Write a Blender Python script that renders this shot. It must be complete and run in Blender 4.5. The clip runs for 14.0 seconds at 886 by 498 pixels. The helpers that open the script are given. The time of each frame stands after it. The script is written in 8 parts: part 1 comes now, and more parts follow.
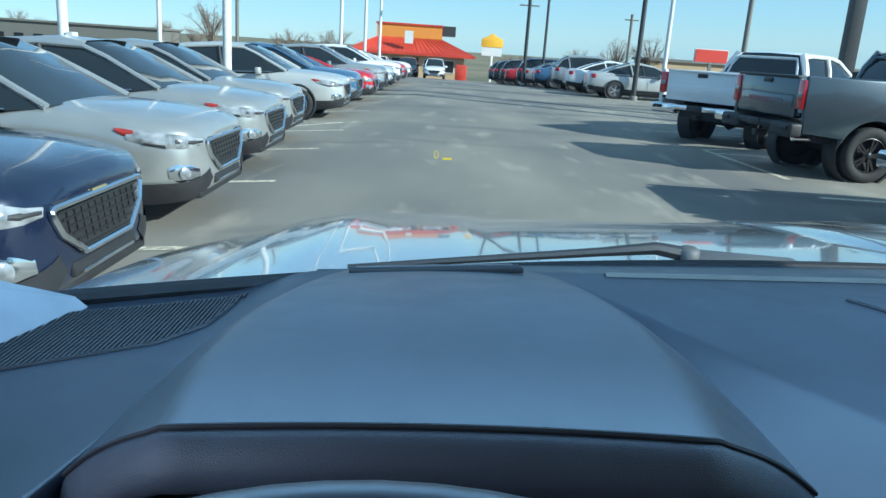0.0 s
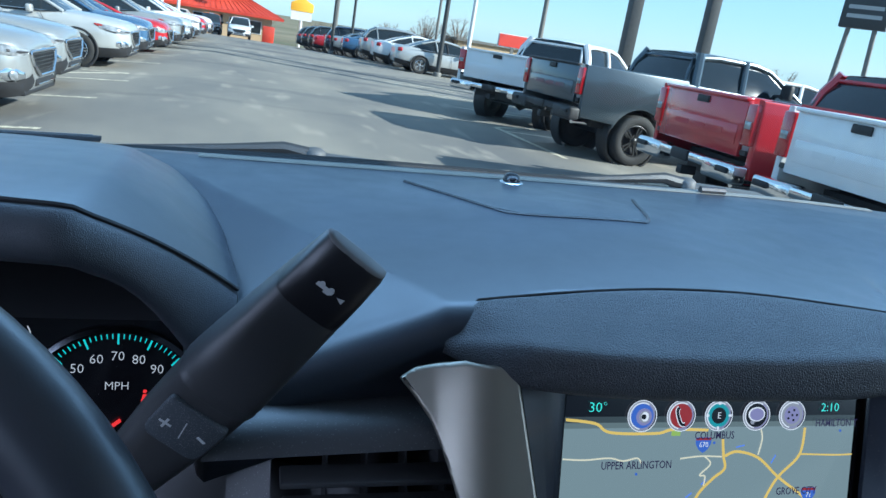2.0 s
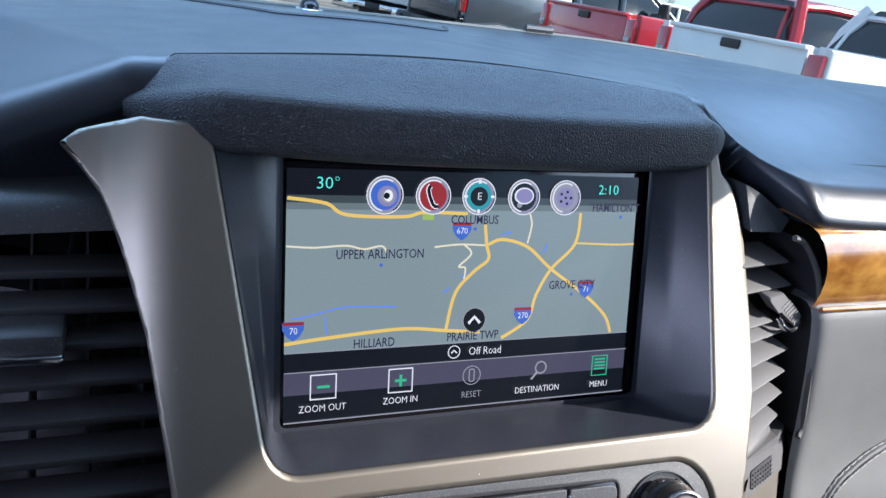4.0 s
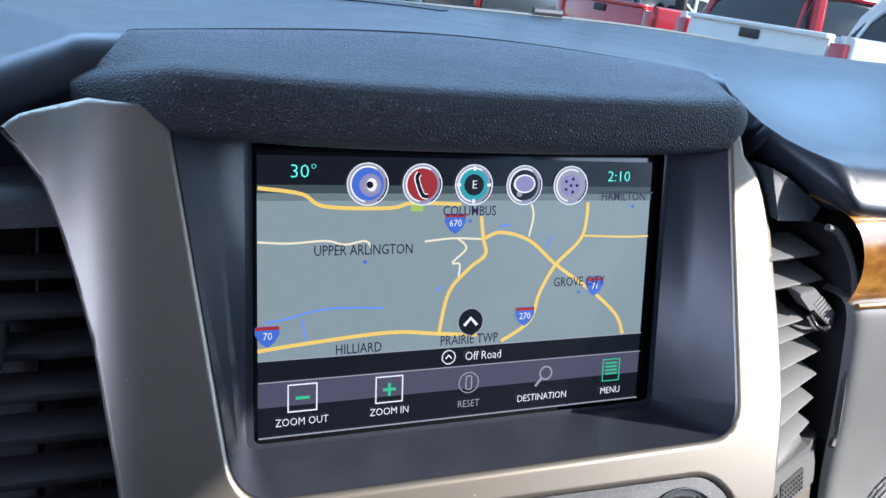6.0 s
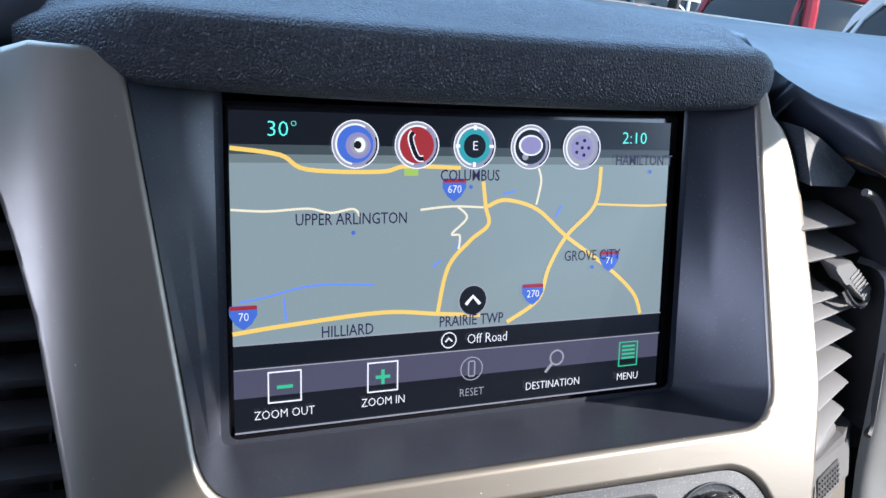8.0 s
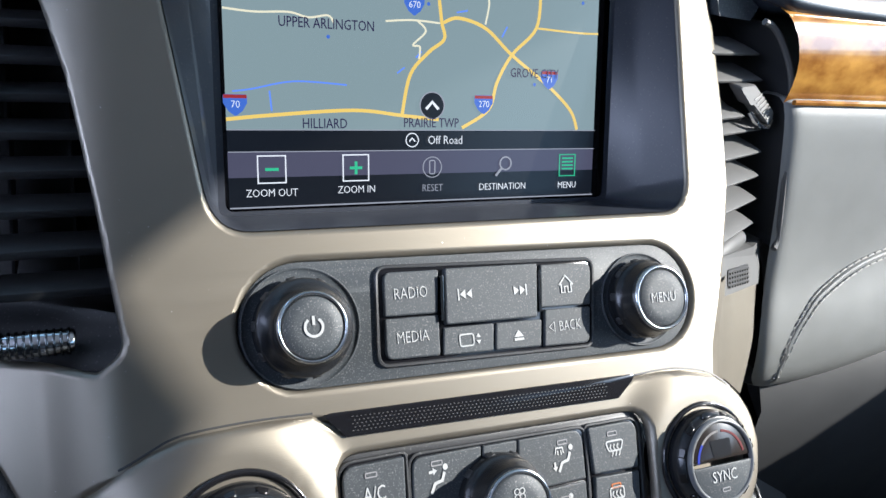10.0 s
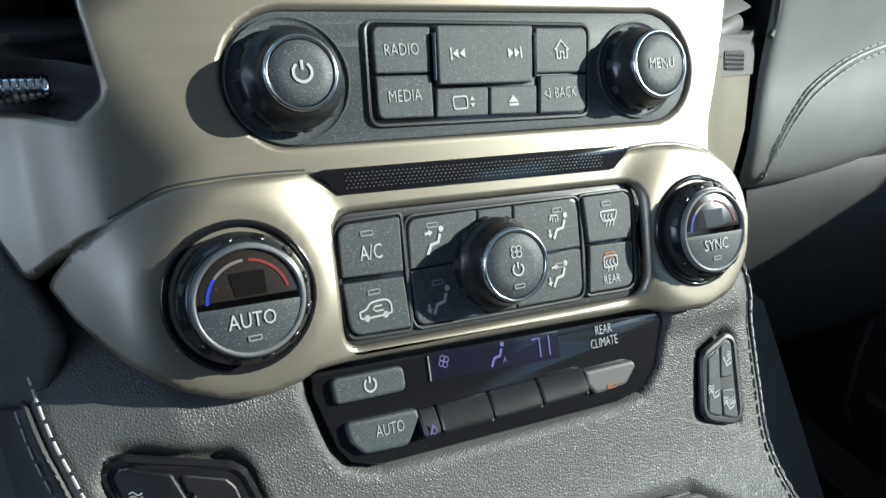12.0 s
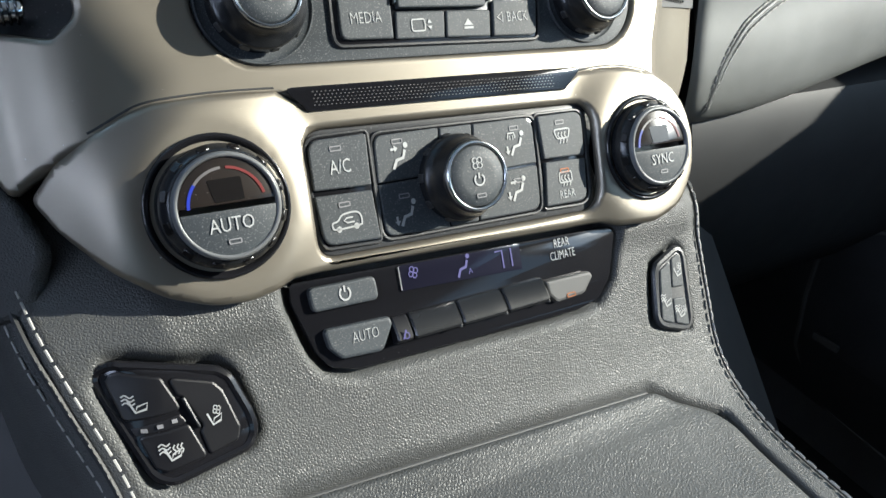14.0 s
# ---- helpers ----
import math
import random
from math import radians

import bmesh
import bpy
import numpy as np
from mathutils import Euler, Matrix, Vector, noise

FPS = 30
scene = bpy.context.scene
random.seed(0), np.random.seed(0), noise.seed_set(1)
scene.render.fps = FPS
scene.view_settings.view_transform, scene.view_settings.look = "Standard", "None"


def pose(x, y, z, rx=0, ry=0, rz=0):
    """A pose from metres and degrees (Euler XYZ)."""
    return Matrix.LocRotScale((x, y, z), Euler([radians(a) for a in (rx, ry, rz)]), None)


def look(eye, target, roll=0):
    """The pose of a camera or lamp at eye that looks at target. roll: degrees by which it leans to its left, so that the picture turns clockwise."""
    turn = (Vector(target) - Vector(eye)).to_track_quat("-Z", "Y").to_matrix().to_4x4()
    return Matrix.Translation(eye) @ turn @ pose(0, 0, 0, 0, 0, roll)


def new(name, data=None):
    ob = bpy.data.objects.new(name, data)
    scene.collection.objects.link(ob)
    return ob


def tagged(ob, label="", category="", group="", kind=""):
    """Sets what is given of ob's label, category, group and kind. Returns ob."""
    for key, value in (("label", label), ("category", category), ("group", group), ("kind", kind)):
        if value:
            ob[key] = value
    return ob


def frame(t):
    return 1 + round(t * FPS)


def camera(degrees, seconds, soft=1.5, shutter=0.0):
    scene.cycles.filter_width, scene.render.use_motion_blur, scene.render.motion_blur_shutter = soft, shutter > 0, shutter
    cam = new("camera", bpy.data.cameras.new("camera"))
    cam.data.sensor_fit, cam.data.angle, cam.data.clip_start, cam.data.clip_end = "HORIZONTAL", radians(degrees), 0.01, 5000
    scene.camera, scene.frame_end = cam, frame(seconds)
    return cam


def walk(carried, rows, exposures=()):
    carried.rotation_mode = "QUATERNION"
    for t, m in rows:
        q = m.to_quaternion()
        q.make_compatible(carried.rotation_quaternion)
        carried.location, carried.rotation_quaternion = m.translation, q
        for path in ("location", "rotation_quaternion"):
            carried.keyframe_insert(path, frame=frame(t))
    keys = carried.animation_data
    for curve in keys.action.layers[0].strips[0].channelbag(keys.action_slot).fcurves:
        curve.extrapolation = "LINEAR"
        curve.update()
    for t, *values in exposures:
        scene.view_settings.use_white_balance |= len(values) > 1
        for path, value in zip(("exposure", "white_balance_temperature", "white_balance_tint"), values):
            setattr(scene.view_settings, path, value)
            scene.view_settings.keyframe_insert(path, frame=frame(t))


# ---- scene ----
cam = camera(60.74, 14.0)
PATH = [
    (0, look((-0.4370, -0.2330, 1.5974), (-0.4431, 0.7299, 1.3276), 1.27)),
    (0.5, look((-0.4362, -0.2288, 1.6032), (-0.4161, 0.7354, 1.3390), 2.09)),
    (1, look((-0.4273, -0.2423, 1.6029), (-0.3549, 0.7188, 1.3363), 3.56)),
    (1.5, look((-0.3496, -0.3014, 1.5857), (-0.1923, 0.6474, 1.3118), 5.42)),
    (2, look((-0.2509, -0.3196, 1.5453), (-0.0037, 0.6058, 1.2580), 7.22)),
    (2.5, look((-0.1819, -0.3222, 1.5086), (0.1365, 0.5746, 1.2017), 8.14)),
    (3, look((-0.1528, -0.3243, 1.4835), (0.2093, 0.5471, 1.1523), 8.52)),
    (3.5, look((-0.1503, -0.3110, 1.4628), (0.2280, 0.5467, 1.1146), 8.43)),
    (4, look((-0.1505, -0.3044, 1.4611), (0.2306, 0.5477, 1.1024), 8.35)),
    (6.5, look((-0.1199, -0.2648, 1.4424), (0.2336, 0.5956, 1.0754), 6.87)),
    (7, look((-0.1160, -0.2525, 1.4346), (0.2365, 0.6076, 1.0659), 6.59)),
    (9.5, look((-0.1172, -0.2883, 1.3920), (0.2830, 0.5618, 1.0496), 6.32)),
    (10, look((-0.1393, -0.3226, 1.3720), (0.2741, 0.5055, 0.9934), 6.71)),
    (10.5, look((-0.1462, -0.3293, 1.3615), (0.2742, 0.4747, 0.9409), 7.60)),
    (11, look((-0.1358, -0.3206, 1.3437), (0.2826, 0.4640, 0.8862), 7.53)),
    (11.5, look((-0.1351, -0.3176, 1.3408), (0.2860, 0.4492, 0.8564), 7.31)),
    (12, look((-0.1460, -0.3325, 1.3291), (0.2777, 0.4089, 0.8089), 7.14)),
    (12.5, look((-0.1549, -0.3515, 1.3198), (0.2786, 0.3634, 0.7711), 7.43)),
    (13, look((-0.1587, -0.3537, 1.3114), (0.2824, 0.3461, 0.7496), 7.44)),
    (13.5, look((-0.1590, -0.3543, 1.3113), (0.2904, 0.3458, 0.7565), 7.15)),
    (14, look((-0.1606, -0.3582, 1.3138), (0.3066, 0.3487, 0.7828), 6.62)),
]
EXPOSURES = [(0.0, 1.18, 5520, 2), (2.0, 1.50, 5560, 7), (3.0, 1.60, 5780, 13), (4.0, 1.68, 6000, 17), (7.0, 1.90, 6000, 17), (9.5, 1.95, 5950, 14), (10.3, 1.72, 5950, 8), (11.0, 1.55, 5900, 0), (12.0, 1.49, 5900, 0), (14.0, 1.57, 6150, 6)]
walk(cam, PATH, EXPOSURES)

# ---- light ----
# sun from the passenger side, a little behind the car
SUN = Vector((-0.805, 0.400, -0.438)).normalized()
world = bpy.data.worlds.new("sky")
scene.world = world
world.use_nodes = True
wn = world.node_tree.nodes
wl = world.node_tree.links
sky = wn.new("ShaderNodeTexSky")
sky.sky_type = "NISHITA"
sky.sun_disc = False
sky.sun_elevation = math.asin(-SUN.z)
sky.sun_rotation = math.atan2(-SUN.x, -SUN.y)
sky.air_density, sky.dust_density, sky.ozone_density = 0.9, 0.0, 3.0
bg = wn["Background"]
bg.inputs["Strength"].default_value = 0.053
# clear winter air: a little bluer than the model's
tone = wn.new("ShaderNodeMix")
tone.data_type, tone.blend_type = "RGBA", "MULTIPLY"
tone.inputs["Factor"].default_value = 1.0
tone.inputs["B"].default_value = (0.81, 0.97, 1.06, 1)
wl.new(sky.outputs["Color"], tone.inputs["A"])
# haze evens the gradient towards a pale blue
haze = wn.new("ShaderNodeMix")
haze.data_type = "RGBA"
haze.inputs["Factor"].default_value = 0.45
haze.inputs["B"].default_value = (4.9, 7.3, 9.2, 1)
wl.new(tone.outputs["Result"], haze.inputs["A"])
wl.new(haze.outputs["Result"], bg.inputs["Color"])
sun = new("sun", bpy.data.lights.new("sun", "SUN"))
sun.data.energy, sun.data.angle, sun.data.color = 3.6, radians(0.55), (1.0, 0.93, 0.80)
sun.matrix_world = look((0, 0, 30), Vector((0, 0, 30)) + SUN)


def window_light(name, m, sx, sy, watts, color):
    """The sky's light through a window, from a lamp that fills part of its opening."""
    lamp = new(name, bpy.data.lights.new(name, "AREA"))
    lamp.data.shape, lamp.data.size, lamp.data.size_y = "RECTANGLE", sx, sy
    lamp.data.energy, lamp.data.color = watts, color
    lamp.matrix_world = m


# upper half of the windscreen, the two front side windows
window_light("windscreen_light", look((-0.05, 0.250, 1.605), (-0.05, 0.24, 1.30)), 1.4, 0.20, 2.1, (0.40, 0.66, 1.0))
window_light("driver_window_light", look((-0.925, -0.36, 1.55), (-0.20, -0.30, 1.42)), 0.80, 0.34, 2.3, (0.71, 0.77, 1.0))
window_light("passenger_window_light", look((0.75, -0.36, 1.53), (0.0, -0.30, 1.30)), 0.80, 0.30, 0.9, (0.72, 0.86, 1.0))

# ---- materials ----


class Mat:
    """A node material with shortcuts for its texture chain."""

    def __init__(self, name, color, rough=0.5, metal=0.0, spec=0.5, coat=0.0):
        self.m = bpy.data.materials.new(name)
        self.m.use_nodes = True
        self.n, self.l = self.m.node_tree.nodes, self.m.node_tree.links
        self.b = self.n["Principled BSDF"]
        self.b.inputs["Base Color"].default_value = (*color, 1)
        self.b.inputs["Roughness"].default_value = rough
        self.b.inputs["Metallic"].default_value = metal
        self.b.inputs["Specular IOR Level"].default_value = spec
        self.b.inputs["Coat Weight"].default_value = coat
        self.b.inputs["Coat Roughness"].default_value = 0.05
        self.color = color
        self.height = None

    def coord(self):
        if "Texture Coordinate" not in self.n:
            self.n.new("ShaderNodeTexCoord")
        return self.n["Texture Coordinate"].outputs["Object"]

    def noise(self, scale, detail=3.0, stretch=None):
        t = self.n.new("ShaderNodeTexNoise")
        t.inputs["Scale"].default_value, t.inputs["Detail"].default_value = scale, detail
        src = self.coord()
        if stretch:
            mp = self.n.new("ShaderNodeMapping")
            mp.inputs["Scale"].default_value = stretch
            self.l.new(src, mp.inputs["Vector"])
            src = mp.outputs["Vector"]
        self.l.new(src, t.inputs["Vector"])
        return t.outputs["Fac"]

    def cells(self, scale, feature="F1"):
        t = self.n.new("ShaderNodeTexVoronoi")
        t.feature = feature
        t.inputs["Scale"].default_value = scale
        self.l.new(self.coord(), t.inputs["Vector"])
        return t.outputs["Distance"]

    def ramp(self, fac, a, b, ca, cb):
        r = self.n.new("ShaderNodeValToRGB")
        e = r.color_ramp.elements
        e[0].position, e[1].position = a, b
        e[0].color, e[1].color = (*ca, 1), (*cb, 1)
        self.l.new(fac, r.inputs["Fac"])
        return r.outputs["Color"]

    def base(self, fac, a, b, ca, cb):
        self.l.new(self.ramp(fac, a, b, ca, cb), self.b.inputs["Base Color"])
        return self

    def speckle(self, fac, a, b, amount, over=None):
        """Mix a lighter colour over the base where fac is high."""
        mx = self.n.new("ShaderNodeMix")
        mx.data_type = "RGBA"
        src = self.b.inputs["Base Color"]
        if src.is_linked:
            self.l.new(src.links[0].from_socket, mx.inputs["A"])
        else:
            mx.inputs["A"].default_value = (*self.color, 1)
        mx.inputs["B"].default_value = (*amount, 1)
        self.l.new(self.ramp(fac, a, b, (0, 0, 0), (1, 1, 1)), mx.inputs["Factor"])
        self.l.new(mx.outputs["Result"], src)
        return self

    def rough(self, fac, a, b):
        mr = self.n.new("ShaderNodeMapRange")
        mr.inputs["To Min"].default_value, mr.inputs["To Max"].default_value = a, b
        self.l.new(fac, mr.inputs["Value"])
        self.l.new(mr.outputs["Result"], self.b.inputs["Roughness"])
        return self

    def bump(self, fac, dist, strength=1.0):
        bp = self.n.new("ShaderNodeBump")
        bp.inputs["Distance"].default_value, bp.inputs["Strength"].default_value = dist, strength
        self.l.new(fac, bp.inputs["Height"])
        if self.height:
            self.l.new(self.height, bp.inputs["Normal"])
        self.height = bp.outputs["Normal"]
        self.l.new(self.height, self.b.inputs["Normal"])
        return self

    def glow(self, color, strength):
        self.b.inputs["Emission Color"].default_value = (*color, 1)
        self.b.inputs["Emission Strength"].default_value = strength
        return self


def leather(name, col, scale=420, depth=0.0005):
    m = Mat(name, col, 0.45)
    c = m.cells(scale, "DISTANCE_TO_EDGE")
    m.base(m.noise(9, 4), 0.35, 0.7, [v * 0.8 for v in col], [v * 1.25 for v in col])
    m.rough(m.noise(60, 3), 0.44, 0.58)
    m.bump(m.ramp(c, 0.0, 0.30, (0, 0, 0), (1, 1, 1)), depth, 0.6)
    m.bump(m.noise(160, 4), depth * 0.6, 0.5)
    return m.m


def plastic(name, col, rough=0.45, grain=0.00006, scale=1500, dust=0.0, var=0.15, fleck=1000):
    m = Mat(name, col, rough)
    m.base(m.noise(14, 4), 0.3, 0.7, [v * (1 - var) for v in col], [v * (1 + var) for v in col])
    m.rough(m.noise(40, 3), rough - 0.06, rough + 0.08)
    m.bump(m.noise(scale, 2), grain)
    if dust:
        m.speckle(m.noise(fleck, 1), 0.66 if fleck < 1500 else 0.60, 0.74 if fleck < 1500 else 0.70, (dust, dust * 1.03, dust * 1.05))
    return m.m


def paint(name, col, metal=0.3, rough=0.3, coat=0.8):
    m = Mat(name, col, rough, metal, 0.5, coat)
    m.base(m.noise(3, 3), 0.3, 0.7, [v * 0.92 for v in col], [min(1, v * 1.06) for v in col])
    return m.m


DASH = plastic("dash_soft_plastic", (0.023, 0.029, 0.039), 0.35, 0.00008, 1300)
LEATHER = leather("black_leather", (0.032, 0.036, 0.043), 760, 0.0009)
HOODLEATHER = leather("hood_leather", (0.036, 0.042, 0.052), 1000, 0.00020)
WHEELLEATHER = plastic("smooth_leather", (0.020, 0.023, 0.029), 0.36, 0.00003, 900)
LEATHER2 = leather("console_leather", (0.060, 0.062, 0.062), 860, 0.00026)
PADLEATHER = leather("knee_pad_leather", (0.185, 0.19, 0.185), 1500, 0.00007)
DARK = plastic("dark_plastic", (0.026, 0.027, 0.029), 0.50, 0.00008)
HOUSING = plastic("housing_plastic", (0.036, 0.037, 0.040), 0.40, 0.00005, 1800, 0.10)
PANEL = plastic("panel_plastic", (0.031, 0.038, 0.045), 0.58, 0.00005, 2600, 0.12, 0.12, 1900)
SEATKEY = plastic("switch_black", (0.006, 0.006, 0.008), 0.38, 0.00003)
RECESS = plastic("recess_plastic", (0.030, 0.034, 0.045), 0.30, 0.00003, 1800, 0.07)
# sunlit vent slats and key get their brightness from this colour; also pale trims
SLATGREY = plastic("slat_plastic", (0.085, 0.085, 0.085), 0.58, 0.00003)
GLOSS = Mat("gloss_black", (0.010, 0.010, 0.012), 0.10)
GLOSS = GLOSS.rough(GLOSS.noise(50, 4), 0.06, 0.22).speckle(GLOSS.noise(1100, 1), 0.78, 0.82, (0.10, 0.10, 0.10)).m
CHROME = Mat("chrome", (0.75, 0.76, 0.78), 0.10, 1.0)
CHROME = CHROME.rough(CHROME.noise(80, 3), 0.06, 0.16).m
GRIP = plastic("knob_grip", (0.012, 0.013, 0.015), 0.24, 0.00002)
RINGCHROME = Mat("knob_ring_chrome", (0.58, 0.59, 0.61), 0.16, 1.0)
RINGCHROME = RINGCHROME.rough(RINGCHROME.noise(90, 3), 0.12, 0.24).m
RINGSATIN = plastic("knob_ring_satin", (0.13, 0.135, 0.14), 0.30, 0.00002)
DCHROME = Mat("dark_chrome", (0.16, 0.17, 0.18), 0.12, 1.0)
DCHROME = DCHROME.rough(DCHROME.noise(80, 3), 0.08, 0.2).m
m = Mat("satin_silver", (0.26, 0.235, 0.195), 0.45, 0.78)
m.base(m.noise(10, 3), 0.3, 0.7, (0.262, 0.236, 0.194), (0.285, 0.256, 0.212))
m.rough(m.noise(240, 4, (0.06, 1, 1)), 0.36, 0.43)
m.bump(m.noise(2600, 2, (0.05, 1, 1)), 0.00002)
m.speckle(m.noise(700, 1), 0.80, 0.83, (0.70, 0.69, 0.67))
SILVER = m.m
m = Mat("walnut_wood", (0.3, 0.14, 0.04), 0.22, 0.0, 0.5, 1.0)
w1 = m.noise(30, 8, (1.6, 1, 2.6))
m.base(w1, 0.36, 0.66, (0.22, 0.085, 0.014), (0.52, 0.27, 0.060))
m.speckle(m.noise(14, 6, (1, 1, 1.6)), 0.58, 0.72, (0.10, 0.036, 0.008))
WOOD = m.m
LEGEND = Mat("white_print", (0.37, 0.38, 0.38), 0.5).m
LEGEND_DIM = Mat("grey_print", (0.20, 0.20, 0.21), 0.5).m
THREAD = Mat("pale_thread", (0.40, 0.39, 0.37), 0.8).m
RUBBER = plastic("tyre_rubber", (0.022, 0.022, 0.022), 0.8, 0.0008, 120)


def glowing(name, col, strength, rough=0.3):
    g = Mat(name, [c * 0.05 for c in col], rough)
    return g.glow(col, strength * 0.84).m


m = bpy.data.materials.new("window_glass")
m.use_nodes = True
nn, ll = m.node_tree.nodes, m.node_tree.links
nn.clear()
mo, mt, mg, mm = (nn.new("ShaderNode" + k) for k in ("OutputMaterial", "BsdfTransparent", "BsdfGlossy", "MixShader"))
mt.inputs["Color"].default_value = (0.90, 0.95, 0.94, 1)
mg.inputs["Roughness"].default_value = 0.02
mm.inputs[0].default_value = 0.035
ll.new(mt.outputs[0], mm.inputs[1])
ll.new(mg.outputs[0], mm.inputs[2]), ll.new(mm.outputs[0], mo.inputs["Surface"])
GLASS = m

# ---- mesh helpers ----


def thing(name, label, category, m=None, group="", kind=""):
    ob = new(name)
    ob.empty_display_size = 0.05
    if m is not None:
        ob.matrix_world = m
    return tagged(ob, label, category, group, kind)


def part(name, bm, material, parent=None, label="", smooth=True, angle=40):
    """One bmesh as one mesh object in the parent's own space."""
    me = bpy.data.meshes.new(name)
    if smooth:
        for f in bm.faces:
            f.smooth = True
        for e in bm.edges:
            if len(e.link_faces) == 2 and e.calc_face_angle(0) > radians(angle):
                e.smooth = False
    bm.to_mesh(me)
    bm.free()
    for mt_ in material if isinstance(material, (list, tuple)) else [material]:
        me.materials.append(mt_)
    ob = new(name, me)
    if parent is not None:
        ob.parent = parent
    if label:
        ob["label"] = label
    return ob


def box(sx, sy, sz, m=None, bevel=0.0, seg=2, bm=None):
    out = bm or bmesh.new()
    r = bmesh.ops.create_cube(out, size=1.0, matrix=(m or Matrix()) @ Matrix.Diagonal((sx, sy, sz, 1)))
    if bevel:
        vs = set(r["verts"])
        bmesh.ops.bevel(out, geom=[e for e in out.edges if e.verts[0] in vs and e.verts[1] in vs], offset=bevel, segments=seg, affect="EDGES", profile=0.5)
    return out


def lathe(profile, n=48, m=None, bm=None):
    """Turn (radius, height) points round local z."""
    out = bm or bmesh.new()
    m = m or Matrix()
    rings = []
    for r, h in profile:
        if r < 1e-6:
            rings.append([out.verts.new(m @ Vector((0, 0, h)))])
        else:
            rings.append([out.verts.new(m @ Vector((r * math.cos(2 * math.pi * i / n), r * math.sin(2 * math.pi * i / n), h))) for i in range(n)])
    for a, b in zip(rings, rings[1:]):
        for i in range(n):
            j = (i + 1) % n
            if len(a) == 1 and len(b) > 1:
                out.faces.new((a[0], b[i], b[j]))
            elif len(b) == 1 and len(a) > 1:
                out.faces.new((a[i], a[j], b[0]))
            elif len(a) > 1:
                out.faces.new((a[i], a[j], b[j], b[i]))
    return out


def loft(loops, closed=True, cap=False, bm=None):
    """Skin over rows of points; closed joins the last point of a row to its first."""
    out = bm or bmesh.new()
    rows_ = [[out.verts.new(p) for p in row] for row in loops]
    n = len(rows_[0])
    for a, b in zip(rows_, rows_[1:]):
        for i in range(n if closed else n - 1):
            j = (i + 1) % n
            out.faces.new((a[i], a[j], b[j], b[i]))
    if cap:
        out.faces.new(list(reversed(rows_[0])))
        out.faces.new(rows_[-1])
    bmesh.ops.recalc_face_normals(out, faces=out.faces)
    return out


def tube(points, radius, n=10, bm=None, closed=False):
    """A round rod along points; radius may be a list."""
    pts_ = [Vector(p) for p in points]
    rad = radius if isinstance(radius, (list, tuple)) else [radius] * len(pts_)
    loops = []
    side = None
    for i, p in enumerate(pts_):
        a = pts_[i - 1] if i or closed else p
        b = pts_[(i + 1) % len(pts_)] if i < len(pts_) - 1 or closed else p
        d = (b - a).normalized()
        if side is None:
            side = d.orthogonal().normalized()
        side = (side - d * side.dot(d)).normalized()
        up = d.cross(side)
        loops.append([p + (side * math.cos(2 * math.pi * k / n) + up * math.sin(2 * math.pi * k / n)) * rad[i] for k in range(n)])
    if closed:
        loops.append(loops[0])
    out = loft(loops, True, not closed, bm)
    if closed:
        bmesh.ops.remove_doubles(out, verts=out.verts, dist=1e-6)
    return out


def rpoly(pts_, r, seg=5):
    """A polygon with rounded corners; r is one radius or one a corner."""
    n = len(pts_)
    rs = r if isinstance(r, (list, tuple)) else [r] * n
    out = []
    for i in range(n):
        p, a, b = Vector(pts_[i]), Vector(pts_[i - 1]), Vector(pts_[(i + 1) % n])
        u, v = (a - p), (b - p)
        lu, lv = u.length, v.length
        u, v = u / lu, v / lv
        half = math.acos(max(-1, min(1, u.dot(v)))) / 2
        d = min(rs[i] / max(math.tan(half), 1e-3), lu * 0.48, lv * 0.48)
        s, e = p + u * d, p + v * d
        for k in range(seg + 1):
            t = k / seg
            out.append(tuple(s * (1 - t) ** 2 + p * 2 * t * (1 - t) + e * t * t))
    return out


def rect(x0, z0, x1, z1, r=0.002, seg=4):
    return rpoly([(x0, z0), (x1, z0), (x1, z1), (x0, z1)], r, seg)


def flat(outline, holes=(), depth=0.002, bevel=0.0004):
    """A plate in the u, v plane from w = 0 up to w = depth, filled with holes left open."""
    cu = bpy.data.curves.new("plate", "CURVE")
    cu.dimensions, cu.fill_mode = "2D", "BOTH"
    half = depth / 2
    bevel = min(bevel, half * 0.9)
    cu.extrude, cu.bevel_depth, cu.bevel_resolution, cu.offset = half - bevel, bevel, 1, -bevel
    for loop in (outline, *holes):
        sp = cu.splines.new("POLY")
        sp.points.add(len(loop) - 1)
        for p, q in zip(sp.points, loop):
            p.co = (q[0], q[1], 0, 1)
        sp.use_cyclic_u = True
    ob = bpy.data.objects.new("plate", cu)
    me = bpy.data.meshes.new_from_object(ob)
    bm = bmesh.new()
    bm.from_mesh(me)
    bpy.data.objects.remove(ob), bpy.data.meshes.remove(me), bpy.data.curves.remove(cu)
    for v in bm.verts:
        v.co.z += half
    bmesh.ops.remove_doubles(bm, verts=bm.verts, dist=1e-6)
    return bm


